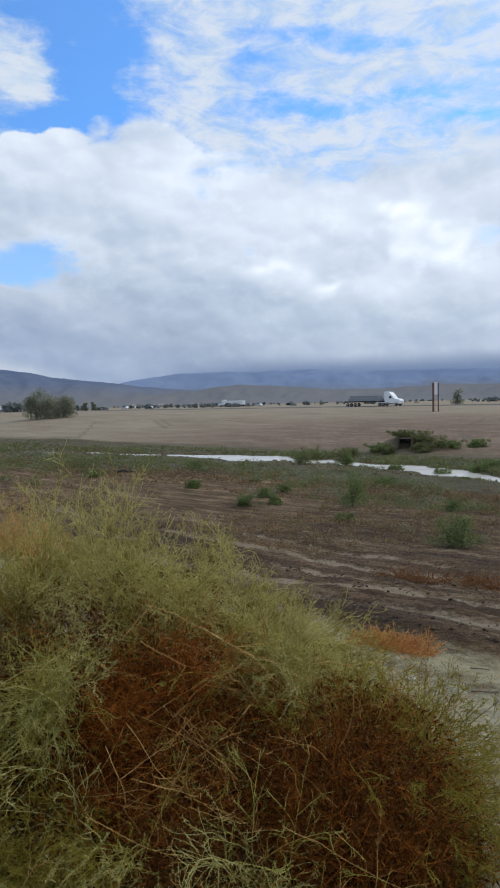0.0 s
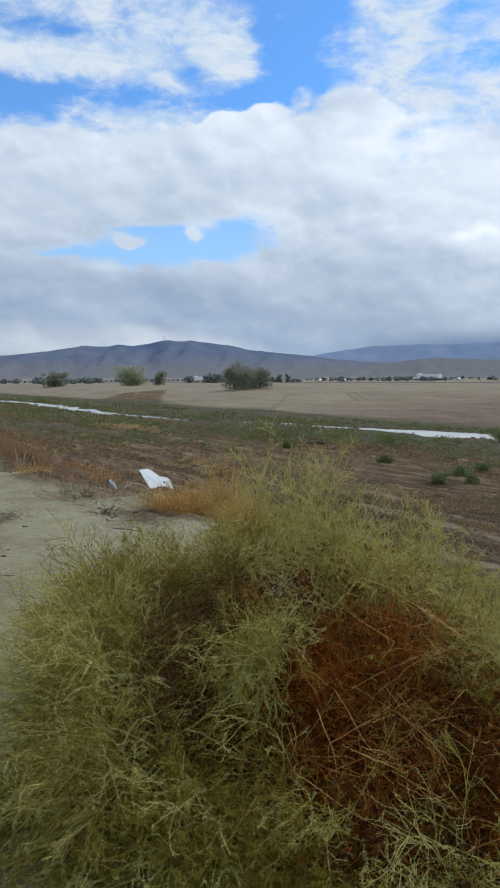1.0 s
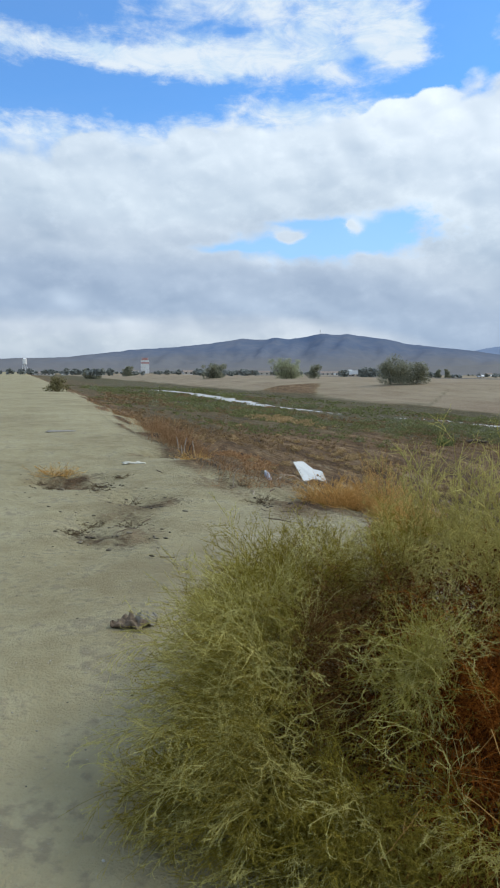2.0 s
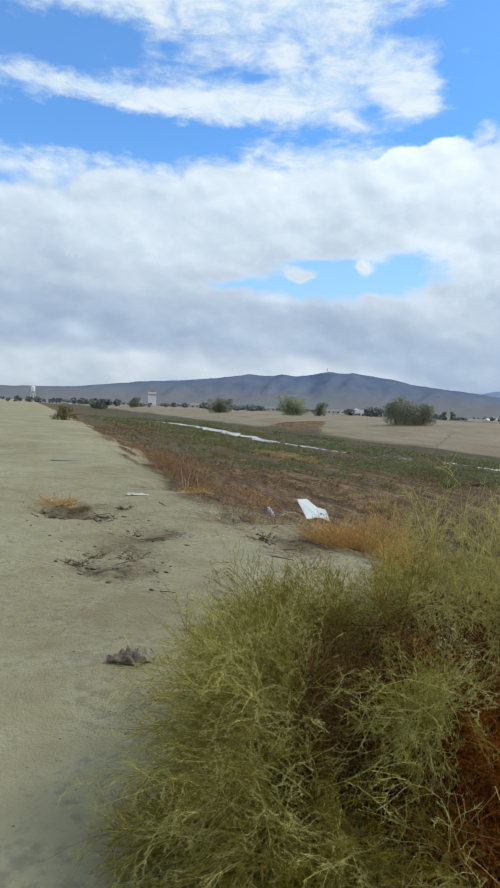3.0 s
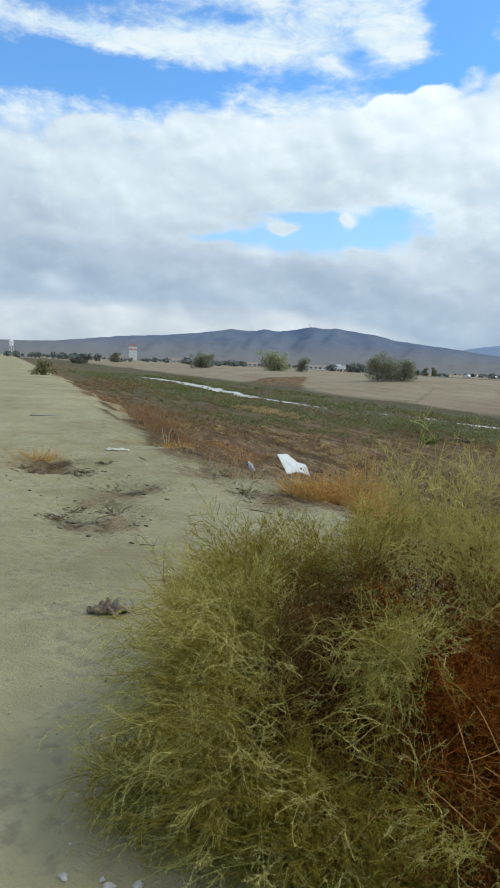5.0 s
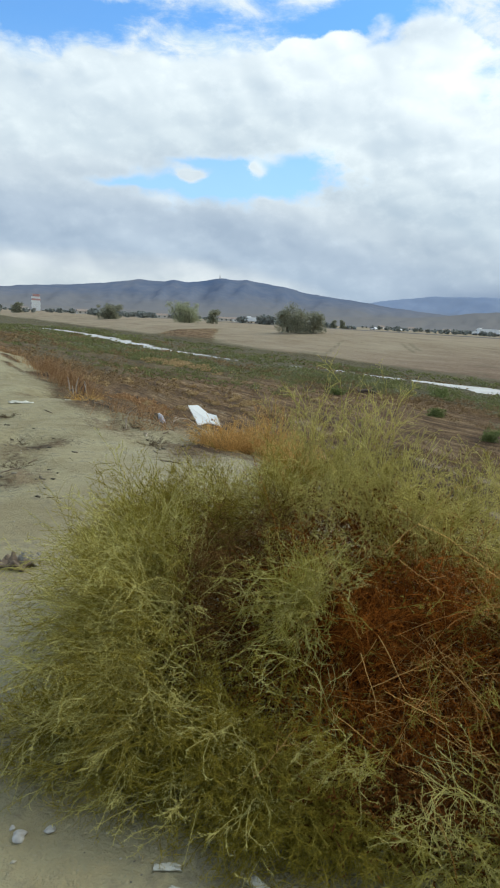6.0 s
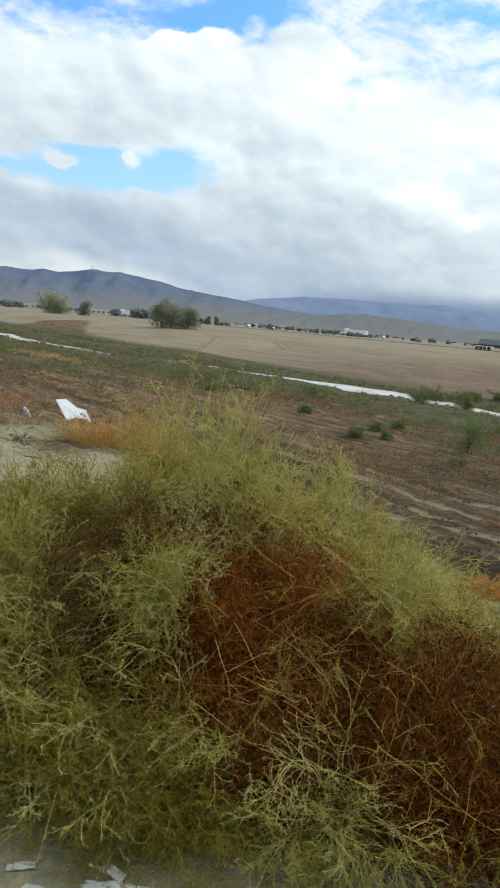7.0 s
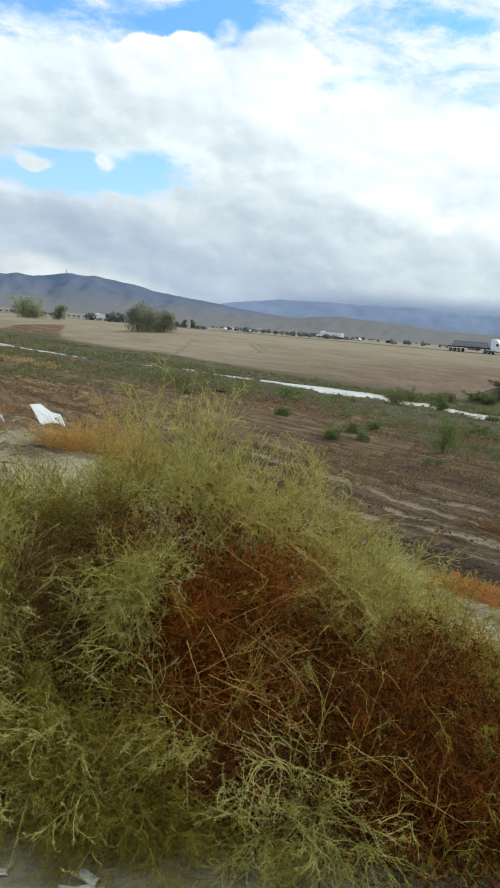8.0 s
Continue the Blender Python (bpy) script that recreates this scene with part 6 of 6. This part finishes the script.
# ---- culvert mound at the foot of the far bank ----
def culvert():
    x, y = 12.7, 52.0
    z = ground_at(x, y)
    root = base("culvert", x, y, z + 0.02, -14.4, 0.78)
    for off in (-0.66, 0.66):
        bm = bmesh.new()
        box(bm, off, 0.3, 0.45, 0.22, 1.2, 1.0, 0.02)
        part("side_wall", bm, M_BARK, root)
    bm = bmesh.new()
    box(bm, 0, 0.45, 1.06, 1.5, 0.9, 0.12, 0.02)
    part("lintel", bm, M_BARK, root)
    # near-black panel added behind the mouth in place of its deep shade
    bm = bmesh.new()
    box(bm, 0, 0.85, 0.5, 1.15, 0.1, 1.05)
    part("mouth_shade", bm, M_DARK, root)
    tagged(root, "dark concrete culvert mouth in the far bank", "culvert")
    for k, (ox, oy, h, wd) in enumerate([(-1.9, 0.4, 0.7, 2.2), (2.0, 0.2, 1.0, 2.4), (0.2, 1.3, 0.5, 3.0), (3.6, 0.2, 0.7, 2.8), (1.4, 0.7, 1.0, 2.4), (-4.6, -0.4, 0.7, 2.6), (-7.5, -1.0, 0.6, 3.0), (1.1, -0.8, 0.8, 1.6), (-1.3, -0.5, 0.7, 1.2), (5.8, 0.4, 0.7, 2.4)]):
        tree("bank_shrub", x + ox, y + oy, h, wd, M_WEED if k % 3 else M_SHRUB, "dark green shrub over the culvert mound", 120 + k, 3000, 0.045, group="shrubs round the culvert", category="shrub")


culvert()


# ---- litter and small things on the near bank ----
def slab_sheet(name, x, y, z, outline, thick, material, turn, label, category, bend=0.0):
    """A thin sheet of some outline, bent a little, standing at a pose."""
    root = new(name)
    root.matrix_basis = pose(x, y, z, *turn)
    bm = bmesh.new()
    for px, py in outline:
        bm.verts.new((px, py, bend * px * px))
    face = bm.faces.new(list(bm.verts))
    if face.normal.z < 0:
        face.normal_flip()
    up = bmesh.ops.extrude_face_region(bm, geom=[face])
    bmesh.ops.translate(bm, verts=[g for g in up["geom"] if isinstance(g, bmesh.types.BMVert)], vec=(0, 0, thick))
    bmesh.ops.recalc_face_normals(bm, faces=bm.faces)
    part("sheet", bm, material, root)
    return tagged(root, label, category)


def bent_stick(name, pts, r, material, label, category="stick", group=""):
    p = np.array(pts, float)
    o = p[0].copy()
    root = base(name, *o)
    part_mesh("wood", joined("wood", [tubes((p - o)[None], np.linspace(r, r * 0.6, len(p))[None], 6)], material), root)
    return tagged(root, label, category, group)


def on_ground(x, y, up=0.0):
    return (x, y, ground_at(x, y) + up)


def pebble(rng, x, y, size, material, name, label, category, group=""):
    bm = bmesh.new()
    bmesh.ops.create_icosphere(bm, subdivisions=2, radius=size / 2)
    off = Vector((rng.uniform(0, 50), rng.uniform(0, 50), 0))
    for vert in bm.verts:
        vert.co *= 1 + 0.8 * noise.noise(vert.co / size * 2.2 + off)
        vert.co.z *= 0.5
    me = bpy.data.meshes.new(name)
    bm.to_mesh(me)
    bm.free()
    me.materials.append(material)
    me.shade_smooth()
    ob = new(name, me)
    ob.matrix_basis = pose(x, y, ground_at(x, y) + size * 0.16, 0, 0, rng.uniform(0, 360))
    return tagged(ob, label, category, group)


def crumpled(name, x, y, sx_, sy_, high, material, turn, label, category, seed, group="", rough=1.0):
    """A crumpled sheet: a folded, torn-edged skin with some thickness."""
    rng = np.random.RandomState(seed)
    n = 15
    gx, gy = np.meshgrid(np.linspace(-0.5, 0.5, n), np.linspace(-0.5, 0.5, n))
    r = np.hypot(gx, gy)
    edge = 1 + 0.35 * value_noise(gx * 3 + seed, gy * 3 + 2 * seed)
    px = gx * sx_ * edge + 0.05 * sx_ * rng.normal(0, 1, gx.shape) * rough * 0.4
    py = gy * sy_ * edge + 0.05 * sy_ * rng.normal(0, 1, gx.shape) * rough * 0.4
    fold = np.abs(value_noise(gx * 4.5 + 3 * seed, gy * 4.5)) + 0.5 * np.abs(value_noise(gx * 9 + seed, gy * 9))
    pz = high * (1.6 * fold * (1 - 0.7 * r) + 0.35 * (0.5 - r))
    pz = np.maximum(pz, 0) + 0.003
    top = np.stack([px, py, pz], -1).reshape(-1, 3)
    bottom = np.stack([px, py, pz * 0.55 - 0.002], -1).reshape(-1, 3)
    idx = np.arange(n * n).reshape(n, n)
    q = np.stack([idx[:-1, :-1], idx[:-1, 1:], idx[1:, 1:], idx[1:, :-1]], -1).reshape(-1, 4)
    rim = np.concatenate([idx[0], idx[1:, -1], idx[-1, -2::-1], idx[-2:0:-1, 0]])
    side = np.stack([rim, np.roll(rim, -1), np.roll(rim, -1) + n * n, rim + n * n], -1)
    me = mesh_from(name, np.concatenate([top, bottom]), np.concatenate([q, q[:, ::-1] + n * n, side[:, ::-1]]), material)
    ob = new(name, me)
    ob.matrix_basis = pose(x, y, ground_at(x, y) + 0.002, 0, 0, turn)
    return tagged(ob, label, category, group)


board = slab_sheet("board", -5.13, 11.38, ground_at(-5.13, 11.38) - 0.03,
                   [(0, 0), (0.148, 0.07), (0.284, 0.05), (0.418, -0.03), (0.328, 0.25), (0.171, 0.30), (-0.022, 0.49), (-0.205, 0.47)],
                   0.02, M_FOAM, (44, 0, 25), "torn white board leaning on the bank edge", "board", 0.15)
for px, py, r in ((0.25, 0.15, 0.027), (0.295, 0.12, 0.016), (0.21, 0.09, 0.014), (0.06, 0.31, 0.012), (-0.07, 0.21, 0.010)):
    bm = bmesh.new()
    bmesh.ops.create_cone(bm, cap_ends=True, segments=9, radius1=r, radius2=r * 0.7, depth=0.003, matrix=Matrix.Translation((px, py, 0.0215 + 0.15 * px * px)))
    part("stain", bm, M_STAIN, board, "dark brown stain")


def jug():
    x, y = -5.14, 9.98
    root = new("plastic_jug")
    root.matrix_basis = pose(x, y, ground_at(x, y) - 0.005, 16, -24, -30) @ Matrix.Scale(0.82, 4)
    bm = bmesh.new()
    prof = [(0.0, 0.0), (0.052, 0.0), (0.058, 0.012), (0.058, 0.15), (0.045, 0.185), (0.022, 0.20), (0.020, 0.215)]
    rings = []
    for pr, pz in prof:
        rings.append([bm.verts.new((pr * math.cos(a * math.pi / 8), pr * 0.85 * math.sin(a * math.pi / 8), pz)) for a in range(16)])
    for a, b in zip(rings, rings[1:]):
        for k in range(16):
            bm.faces.new((a[k], a[(k + 1) % 16], b[(k + 1) % 16], b[k]))
    bmesh.ops.remove_doubles(bm, verts=bm.verts, dist=1e-5)
    part("body", bm, M_BAG, root, smooth_faces=True)
    bm = bmesh.new()
    bmesh.ops.create_cone(bm, cap_ends=True, segments=14, radius1=0.024, radius2=0.023, depth=0.025, matrix=Matrix.Translation((0, 0, 0.222)))
    part("cap", bm, M_WHITE, root, "white screw cap")
    tagged(root, "pale lilac plastic jug lying on the bank", "jug")


jug()
bent_stick("stick", [on_ground(-5.08, 10.12, 0.01), on_ground(-5.0, 10.30, 0.07), on_ground(-4.92, 10.48, 0.09), on_ground(-4.86, 10.72, 0.02)], 0.012, M_PALE_STICK, "pale bent stick between jug and board")
bent_stick("stick", [on_ground(-5.04, 8.58, -0.02), (-5.05, 8.6, 0.05), (-5.02, 8.6, 0.14), (-4.97, 8.62, 0.19)], 0.010, M_PALE_STICK, "pale curved stick standing in the silt")
for k, (du, dv, top, lean) in enumerate([(-0.35, -0.12, 0.06, -0.05), (-0.2, 0.05, 0.14, 0.10), (0.0, 0.0, 0.20, 0.05), (0.15, 0.12, 0.10, 0.12), (0.3, -0.05, 0.18, -0.08), (0.1, 0.2, 0.06, 0.02), (-0.1, 0.22, 0.12, -0.1), (0.4, 0.1, 0.08, 0.1)]):
    x, y = xy_of(14.3 + du, 3.2 + dv)
    z = ground_at(x, y)
    h = top - z
    bent_stick("stub", [(x, y, z - 0.03), (x + lean * 0.3, y, z + h * 0.5), (x + lean, y + 0.03, z + h)], 0.014, M_PALE_STICK if k % 2 == 0 else M_STICK, "dry broken stem standing at the eroded edge", "stem", "broken stems at the edge")
for k, (x, y, ln, turn) in enumerate([(-3.41, 4.61, 0.13, 20), (-6.56, 8.84, 0.34, -35), (-6.5, 10.14, 0.20, 10), (-3.69, 6.92, 0.22, -50), (-3.39, 6.94, 0.16, 30), (-3.27, 6.49, 0.26, 5),
                                      (1.03, 2.78, 0.10, -10), (1.28, 3.52, 0.14, -15), (1.13, 3.35, 0.08, 40), (1.04, 3.23, 0.12, 0), (1.13, 3.07, 0.09, -20), (1.37, 3.85, 0.12, 10), (1.29, 3.41, 0.07, 60), (-4.4, 5.3, 0.2, 60), (-4.75, 5.6, 0.16, -20), (-5.0, 5.2, 0.12, 15), (-4.6, 5.9, 0.14, 80),
                                      (-7.0, 7.9, 0.25, 30), (-6.3, 7.3, 0.22, 0), (-0.42, 1.80, 0.07, -30), (-5.2, 9.2, 0.3, -40), (-4.9, 9.3, 0.22, 10), (-5.9, 9.8, 0.24, 50)]):
    c, s = math.cos(radians(turn)), math.sin(radians(turn))
    bent_stick("stick", [on_ground(x - c * ln / 2, y - s * ln / 2, 0.004), on_ground(x + s * 0.02, y - c * 0.02, 0.012), on_ground(x + c * ln / 2, y + s * ln / 2, 0.004)], 0.003 + 0.013 * ln, M_STICK, "dark broken stick lying on pale silt", "stick", "sticks on the bank")

pick = random.Random(23)
for k in range(22):
    u, v, turn, ln = pick.uniform(8.6, 13.4), pick.uniform(2.7, 4.4), pick.uniform(0, 180), pick.uniform(0.10, 0.34)
    (x, y), c, s = xy_of(u, v), math.cos(radians(turn)), math.sin(radians(turn))
    bent_stick("stick", [on_ground(x - c * ln / 2, y - s * ln / 2, 0.006), on_ground(x + s * 0.03, y - c * 0.03, 0.02), on_ground(x + c * ln / 2, y + s * ln / 2, 0.006)], 0.004 + 0.018 * ln, M_STICK if k % 3 else M_PALE_STICK, "dark broken stick lying on pale silt" if k % 3 else "pale dry stick lying on brown earth", "stick", "sticks on the bank")

crumpled("crumpled_wrapper", -2.72, 3.24, 0.20, 0.15, 0.085, M_STICK, 15, "crumpled brown-grey leathery scrap on silt", "litter", 3, rough=1.2)
crumpled("crumpled_wrapper", -2.68, 3.30, 0.17, 0.12, 0.10, M_CARD, 40, "crumpled grey paper beside a brown scrap", "litter", 5)
crumpled("paper_scrap", -7.59, 9.48, 0.40, 0.16, 0.05, M_PAPER, 40, "crumpled white paper on the bank", "litter", 7)
crumpled("paper_scrap", *xy_of(12.9, 2.75), 0.22, 0.14, 0.05, M_PAPER, 10, "small white paper scrap near the edge", "litter", 8)
crumpled("flat_sheet", -13.1, 13.6, 0.95, 0.5, 0.006, M_CARD, 44, "flat grey sheet lying on silt", "litter", 9, rough=0.5)
crumpled("torn_wrapper", -0.58, 1.585, 0.17, 0.05, 0.022, M_PAPER, 5, "torn dirty white wrapper on silt", "litter", 11)
crumpled("torn_wrapper", -0.60, 1.64, 0.07, 0.03, 0.02, M_PAPER, -25, "torn dirty white wrapper on silt", "litter", 12)
crumpled("torn_wrapper", -0.86, 1.60, 0.08, 0.018, 0.018, M_PAPER, 20, "thin strip of dirty white paper", "litter", 13)
crumpled("torn_wrapper", -0.79, 1.54, 0.07, 0.02, 0.010, M_PAPER, 0, "small dirty white paper scrap", "litter", 14)
crumpled("torn_wrapper", 0.93, 3.70, 0.05, 0.03, 0.015, M_PAPER, 30, "small white scrap among twigs", "litter", 15)
crumpled("torn_wrapper", 0.86, 2.42, 0.11, 0.06, 0.03, M_PAPER, -40, "grey-white crumpled scrap on silt", "litter", 16)
crumpled("torn_wrapper", 0.94, 2.36, 0.08, 0.04, 0.02, M_PAPER, 10, "grey-white crumpled scrap on silt", "litter", 17)
crumpled("paper_scrap", -1.17, 19.16, 0.12, 0.08, 0.05, M_PAPER, 0, "white scrap on the dark river bed", "litter", 18)
crumpled("paper_scrap", 1.57, 17.63, 0.14, 0.08, 0.05, M_PAPER, 0, "white scrap on the dark river bed", "litter", 19)
bent_stick("driftwood", [on_ground(0.83, 2.45, 0.012), on_ground(0.88, 2.41, 0.03), on_ground(0.93, 2.34, 0.012)], 0.012, M_PALE_STICK, "pale piece of driftwood on silt", "driftwood")
bent_stick("driftwood", [on_ground(0.86, 2.36, 0.010), on_ground(0.90, 2.33, 0.02), on_ground(0.96, 2.31, 0.010)], 0.009, M_PALE_STICK, "small pale piece of driftwood on silt", "driftwood")
bent_stick("log", [on_ground(-8.1, 43.0, 0.05), on_ground(-7.6, 43.2, 0.18), on_ground(-7.2, 43.1, 0.15), on_ground(-6.7, 43.3, 0.05)], 0.13, M_BARK, "dark driftwood log on the river bed", "log")

rng = random.Random(9)
for x, y, size in [(-1.47, 1.50, 0.030), (-1.32, 1.53, 0.042), (-1.25, 1.585, 0.030), (-1.36, 1.55, 0.018), (-1.55, 1.62, 0.012)]:
    pebble(rng, x, y, size, M_STONE, "stone", "small pale stone lying on silt", "stone", "stones by the bush")


def grit():
    """Small pale and dark crumbs strewn over the bank top."""
    r = np.random.RandomState(77)
    n = 1500
    d = 1.0 + 9.0 * r.rand(n) ** 1.6
    a = np.radians(r.uniform(-28, 58, n))
    x, y = -np.sin(a) * d, np.cos(a) * d
    ok = (DIR_V[0] * x + DIR_V[1] * y < 4.2) & (fbm(x * 1.2, y * 1.2, 3) > -0.12)
    x, y = x[ok], y[ok]
    z = ground_z(x, y)
    n = len(x)
    s = r.uniform(0.002, 0.006, n) * (1 + 0.10 * np.hypot(x, y))
    octa = np.array([(1, 0, 0), (0, 1, 0), (-1, 0, 0), (0, -1, 0), (0, 0, 0.7), (0, 0, -0.7)])
    spin = r.uniform(0, 6.28, n)
    c, q = np.cos(spin)[:, None], np.sin(spin)[:, None]
    ox, oy = octa[None, :, 0] * r.uniform(0.6, 1.6, (n, 1)), octa[None, :, 1]
    verts = np.stack([x[:, None] + s[:, None] * (c * ox - q * oy), y[:, None] + s[:, None] * (q * ox + c * oy), z[:, None] + s[:, None] * (octa[None, :, 2] + 0.3)], -1)
    tri = np.array([(0, 1, 4), (1, 2, 4), (2, 3, 4), (3, 0, 4), (1, 0, 5), (2, 1, 5), (3, 2, 5), (0, 3, 5)])
    faces = (np.arange(n)[:, None, None] * 6 + tri[None]).reshape(-1, 3)
    root = base("gravel", 0, 0, 0)
    part_mesh("crumbs", mesh_from("crumbs", verts.reshape(-1, 3), faces, M_GRIT), root)
    tagged(root, "small crumbs of gravel and clay on the silt", "gravel", kind="stuff")



grit()
dry_weed(-8.05, 8.1, 0.35, 0.10, 60, M_ORANGE, "thin dry orange stubble by a wash-out", seed=15, flat=0.5)
dry_weed(-7.1, 10.6, 0.3, 0.10, 40, M_ORANGE, "thin dry orange stubble near the edge", seed=16, flat=0.5)
for k, (u, v, r) in enumerate([(4.2, 8.3, 0.45), (4.9, 8.5, 0.35), (3.4, 8.2, 0.40), (3.9, 9.0, 0.3), (2.6, 7.6, 0.35), (13.5, 13.8, 0.35)]):
    dry_weed(*xy_of(u, v), r, 0.04, 90, M_RUSTWEED, "flat mat of rust-brown dead weed on damp earth", seed=60 + k, flat=0.3, group="rusty mats of the river bed")
for k, (u, v) in enumerate([(15.6, 4.6), (17.2, 4.9), (16.4, 5.2), (18.5, 5.0)]):
    dry_weed(*xy_of(u, v), 0.50, 0.26, 80, M_EDGE, "low rusty dry weed on the bank edge", seed=20 + k, flat=0.6, group="rusty weeds on the edge")
for k, (u, v) in enumerate([(10.9, 0.15), (10.3, 0.35), (9.9, 1.0), (9.4, 0.85), (7.5, 0.6), (7.0, 0.35), (7.1, 0.95), (8.8, 1.2), (10.6, 1.35), (9.6, 2.9), (11.2, 3.4), (8.2, 2.8)]):
    dry_weed(*xy_of(u, v), 0.13 + 0.02 * (k % 4), 0.022, 16 + 5 * (k % 3), M_DEAD, "flat tangle of dark dead grass on silt", "dead_grass", seed=40 + k, flat=0.12, group="dead grass tangles on the bank")


def churned_earth():
    """Lumps of turned earth along the wheel ruts at the foot of the bank."""
    r = np.random.RandomState(89)
    n = 26000
    u, v = r.uniform(-6, 26, n), 4.2 + 12.0 * r.rand(n) ** 1.4
    ok = fbm(u * 0.15 + 5, v * 0.9, 3) > r.uniform(-0.35, 0.25, n)
    u, v = u[ok], v[ok]
    n = len(u)
    x, y = xy_of(u, v)
    z = ground_z(x, y)
    s = 0.006 + 0.017 * r.rand(n) ** 2.5
    octa = np.array([(1, 0, 0), (0, 1, 0), (-1, 0, 0), (0, -1, 0), (0, 0, 0.8), (0, 0, -0.8)])
    pts = octa[None] * r.uniform(0.6, 1.5, (n, 6, 1))
    spin = r.uniform(0, 6.28, n)
    c, q = np.cos(spin)[:, None], np.sin(spin)[:, None]
    verts = np.stack([x[:, None] + s[:, None] * (c * pts[..., 0] - q * pts[..., 1]), y[:, None] + s[:, None] * (q * pts[..., 0] + c * pts[..., 1]), z[:, None] + s[:, None] * (pts[..., 2] * 0.8 + 0.25)], -1)
    tri = np.array([(0, 1, 4), (1, 2, 4), (2, 3, 4), (3, 0, 4), (1, 0, 5), (2, 1, 5), (3, 2, 5), (0, 3, 5)])
    faces = (np.arange(n)[:, None, None] * 6 + tri[None]).reshape(-1, 3)
    root = base("earth_lumps", 0, 0, 0)
    part_mesh("lumps", mesh_from("lumps", verts.reshape(-1, 3), faces, M_EARTH), root)
    tagged(root, "dark and tan lumps of churned earth along the ruts", "earth", kind="stuff")


churned_earth()


def clods():
    """Dark lumps of torn earth round the wash-outs and along the edge."""
    r = np.random.RandomState(88)
    n = 420
    c = np.array([(10.6, 4.3, 1.0), (12.0, 4.2, 1.0), (9.2, 4.4, 0.9), (11.2, 4.9, 1.2), (13.0, 4.0, 0.8), (10.4, 0.3, 0.9), (9.6, 1.1, 0.7), (7.2, 0.5, 0.6), (6.6, 0.9, 0.5), (8.4, 1.3, 0.5), (9.8, 3.0, 0.7), (11.5, 3.4, 0.8), (8.0, 2.9, 0.6), (13.3, 2.7, 0.7)])[r.randint(0, 14, n)]
    u, v = c[:, 0] + r.normal(0, 1, n) * c[:, 2] * 0.7, c[:, 1] + r.normal(0, 1, n) * c[:, 2] * 0.35
    x, y = xy_of(u, v)
    z = ground_z(x, y)
    s = 0.005 + 0.022 * r.rand(n) ** 2.0
    ico = bmesh.new()
    bmesh.ops.create_icosphere(ico, subdivisions=1, radius=1)
    pts = np.array([q.co[:] for q in ico.verts])
    tri = np.array([[q.index for q in f.verts] for f in ico.faces])
    ico.free()
    lump = pts[None] * r.uniform(0.55, 1.25, (n, len(pts), 1)) * np.stack([r.uniform(0.8, 2.2, n), r.uniform(0.7, 1.2, n), r.uniform(0.4, 0.7, n)], -1)[:, None]
    verts = np.stack([x, y, z + 0.2 * s], -1)[:, None] + lump * s[:, None, None]
    faces = (np.arange(n)[:, None, None] * len(pts) + tri[None]).reshape(-1, 3)
    root = base("clods", 0, 0, 0)
    part_mesh("lumps", mesh_from("lumps", verts.reshape(-1, 3), faces, M_CLOD), root)
    tagged(root, "dark lumps of torn earth on the silt", "earth", kind="stuff")


clods()
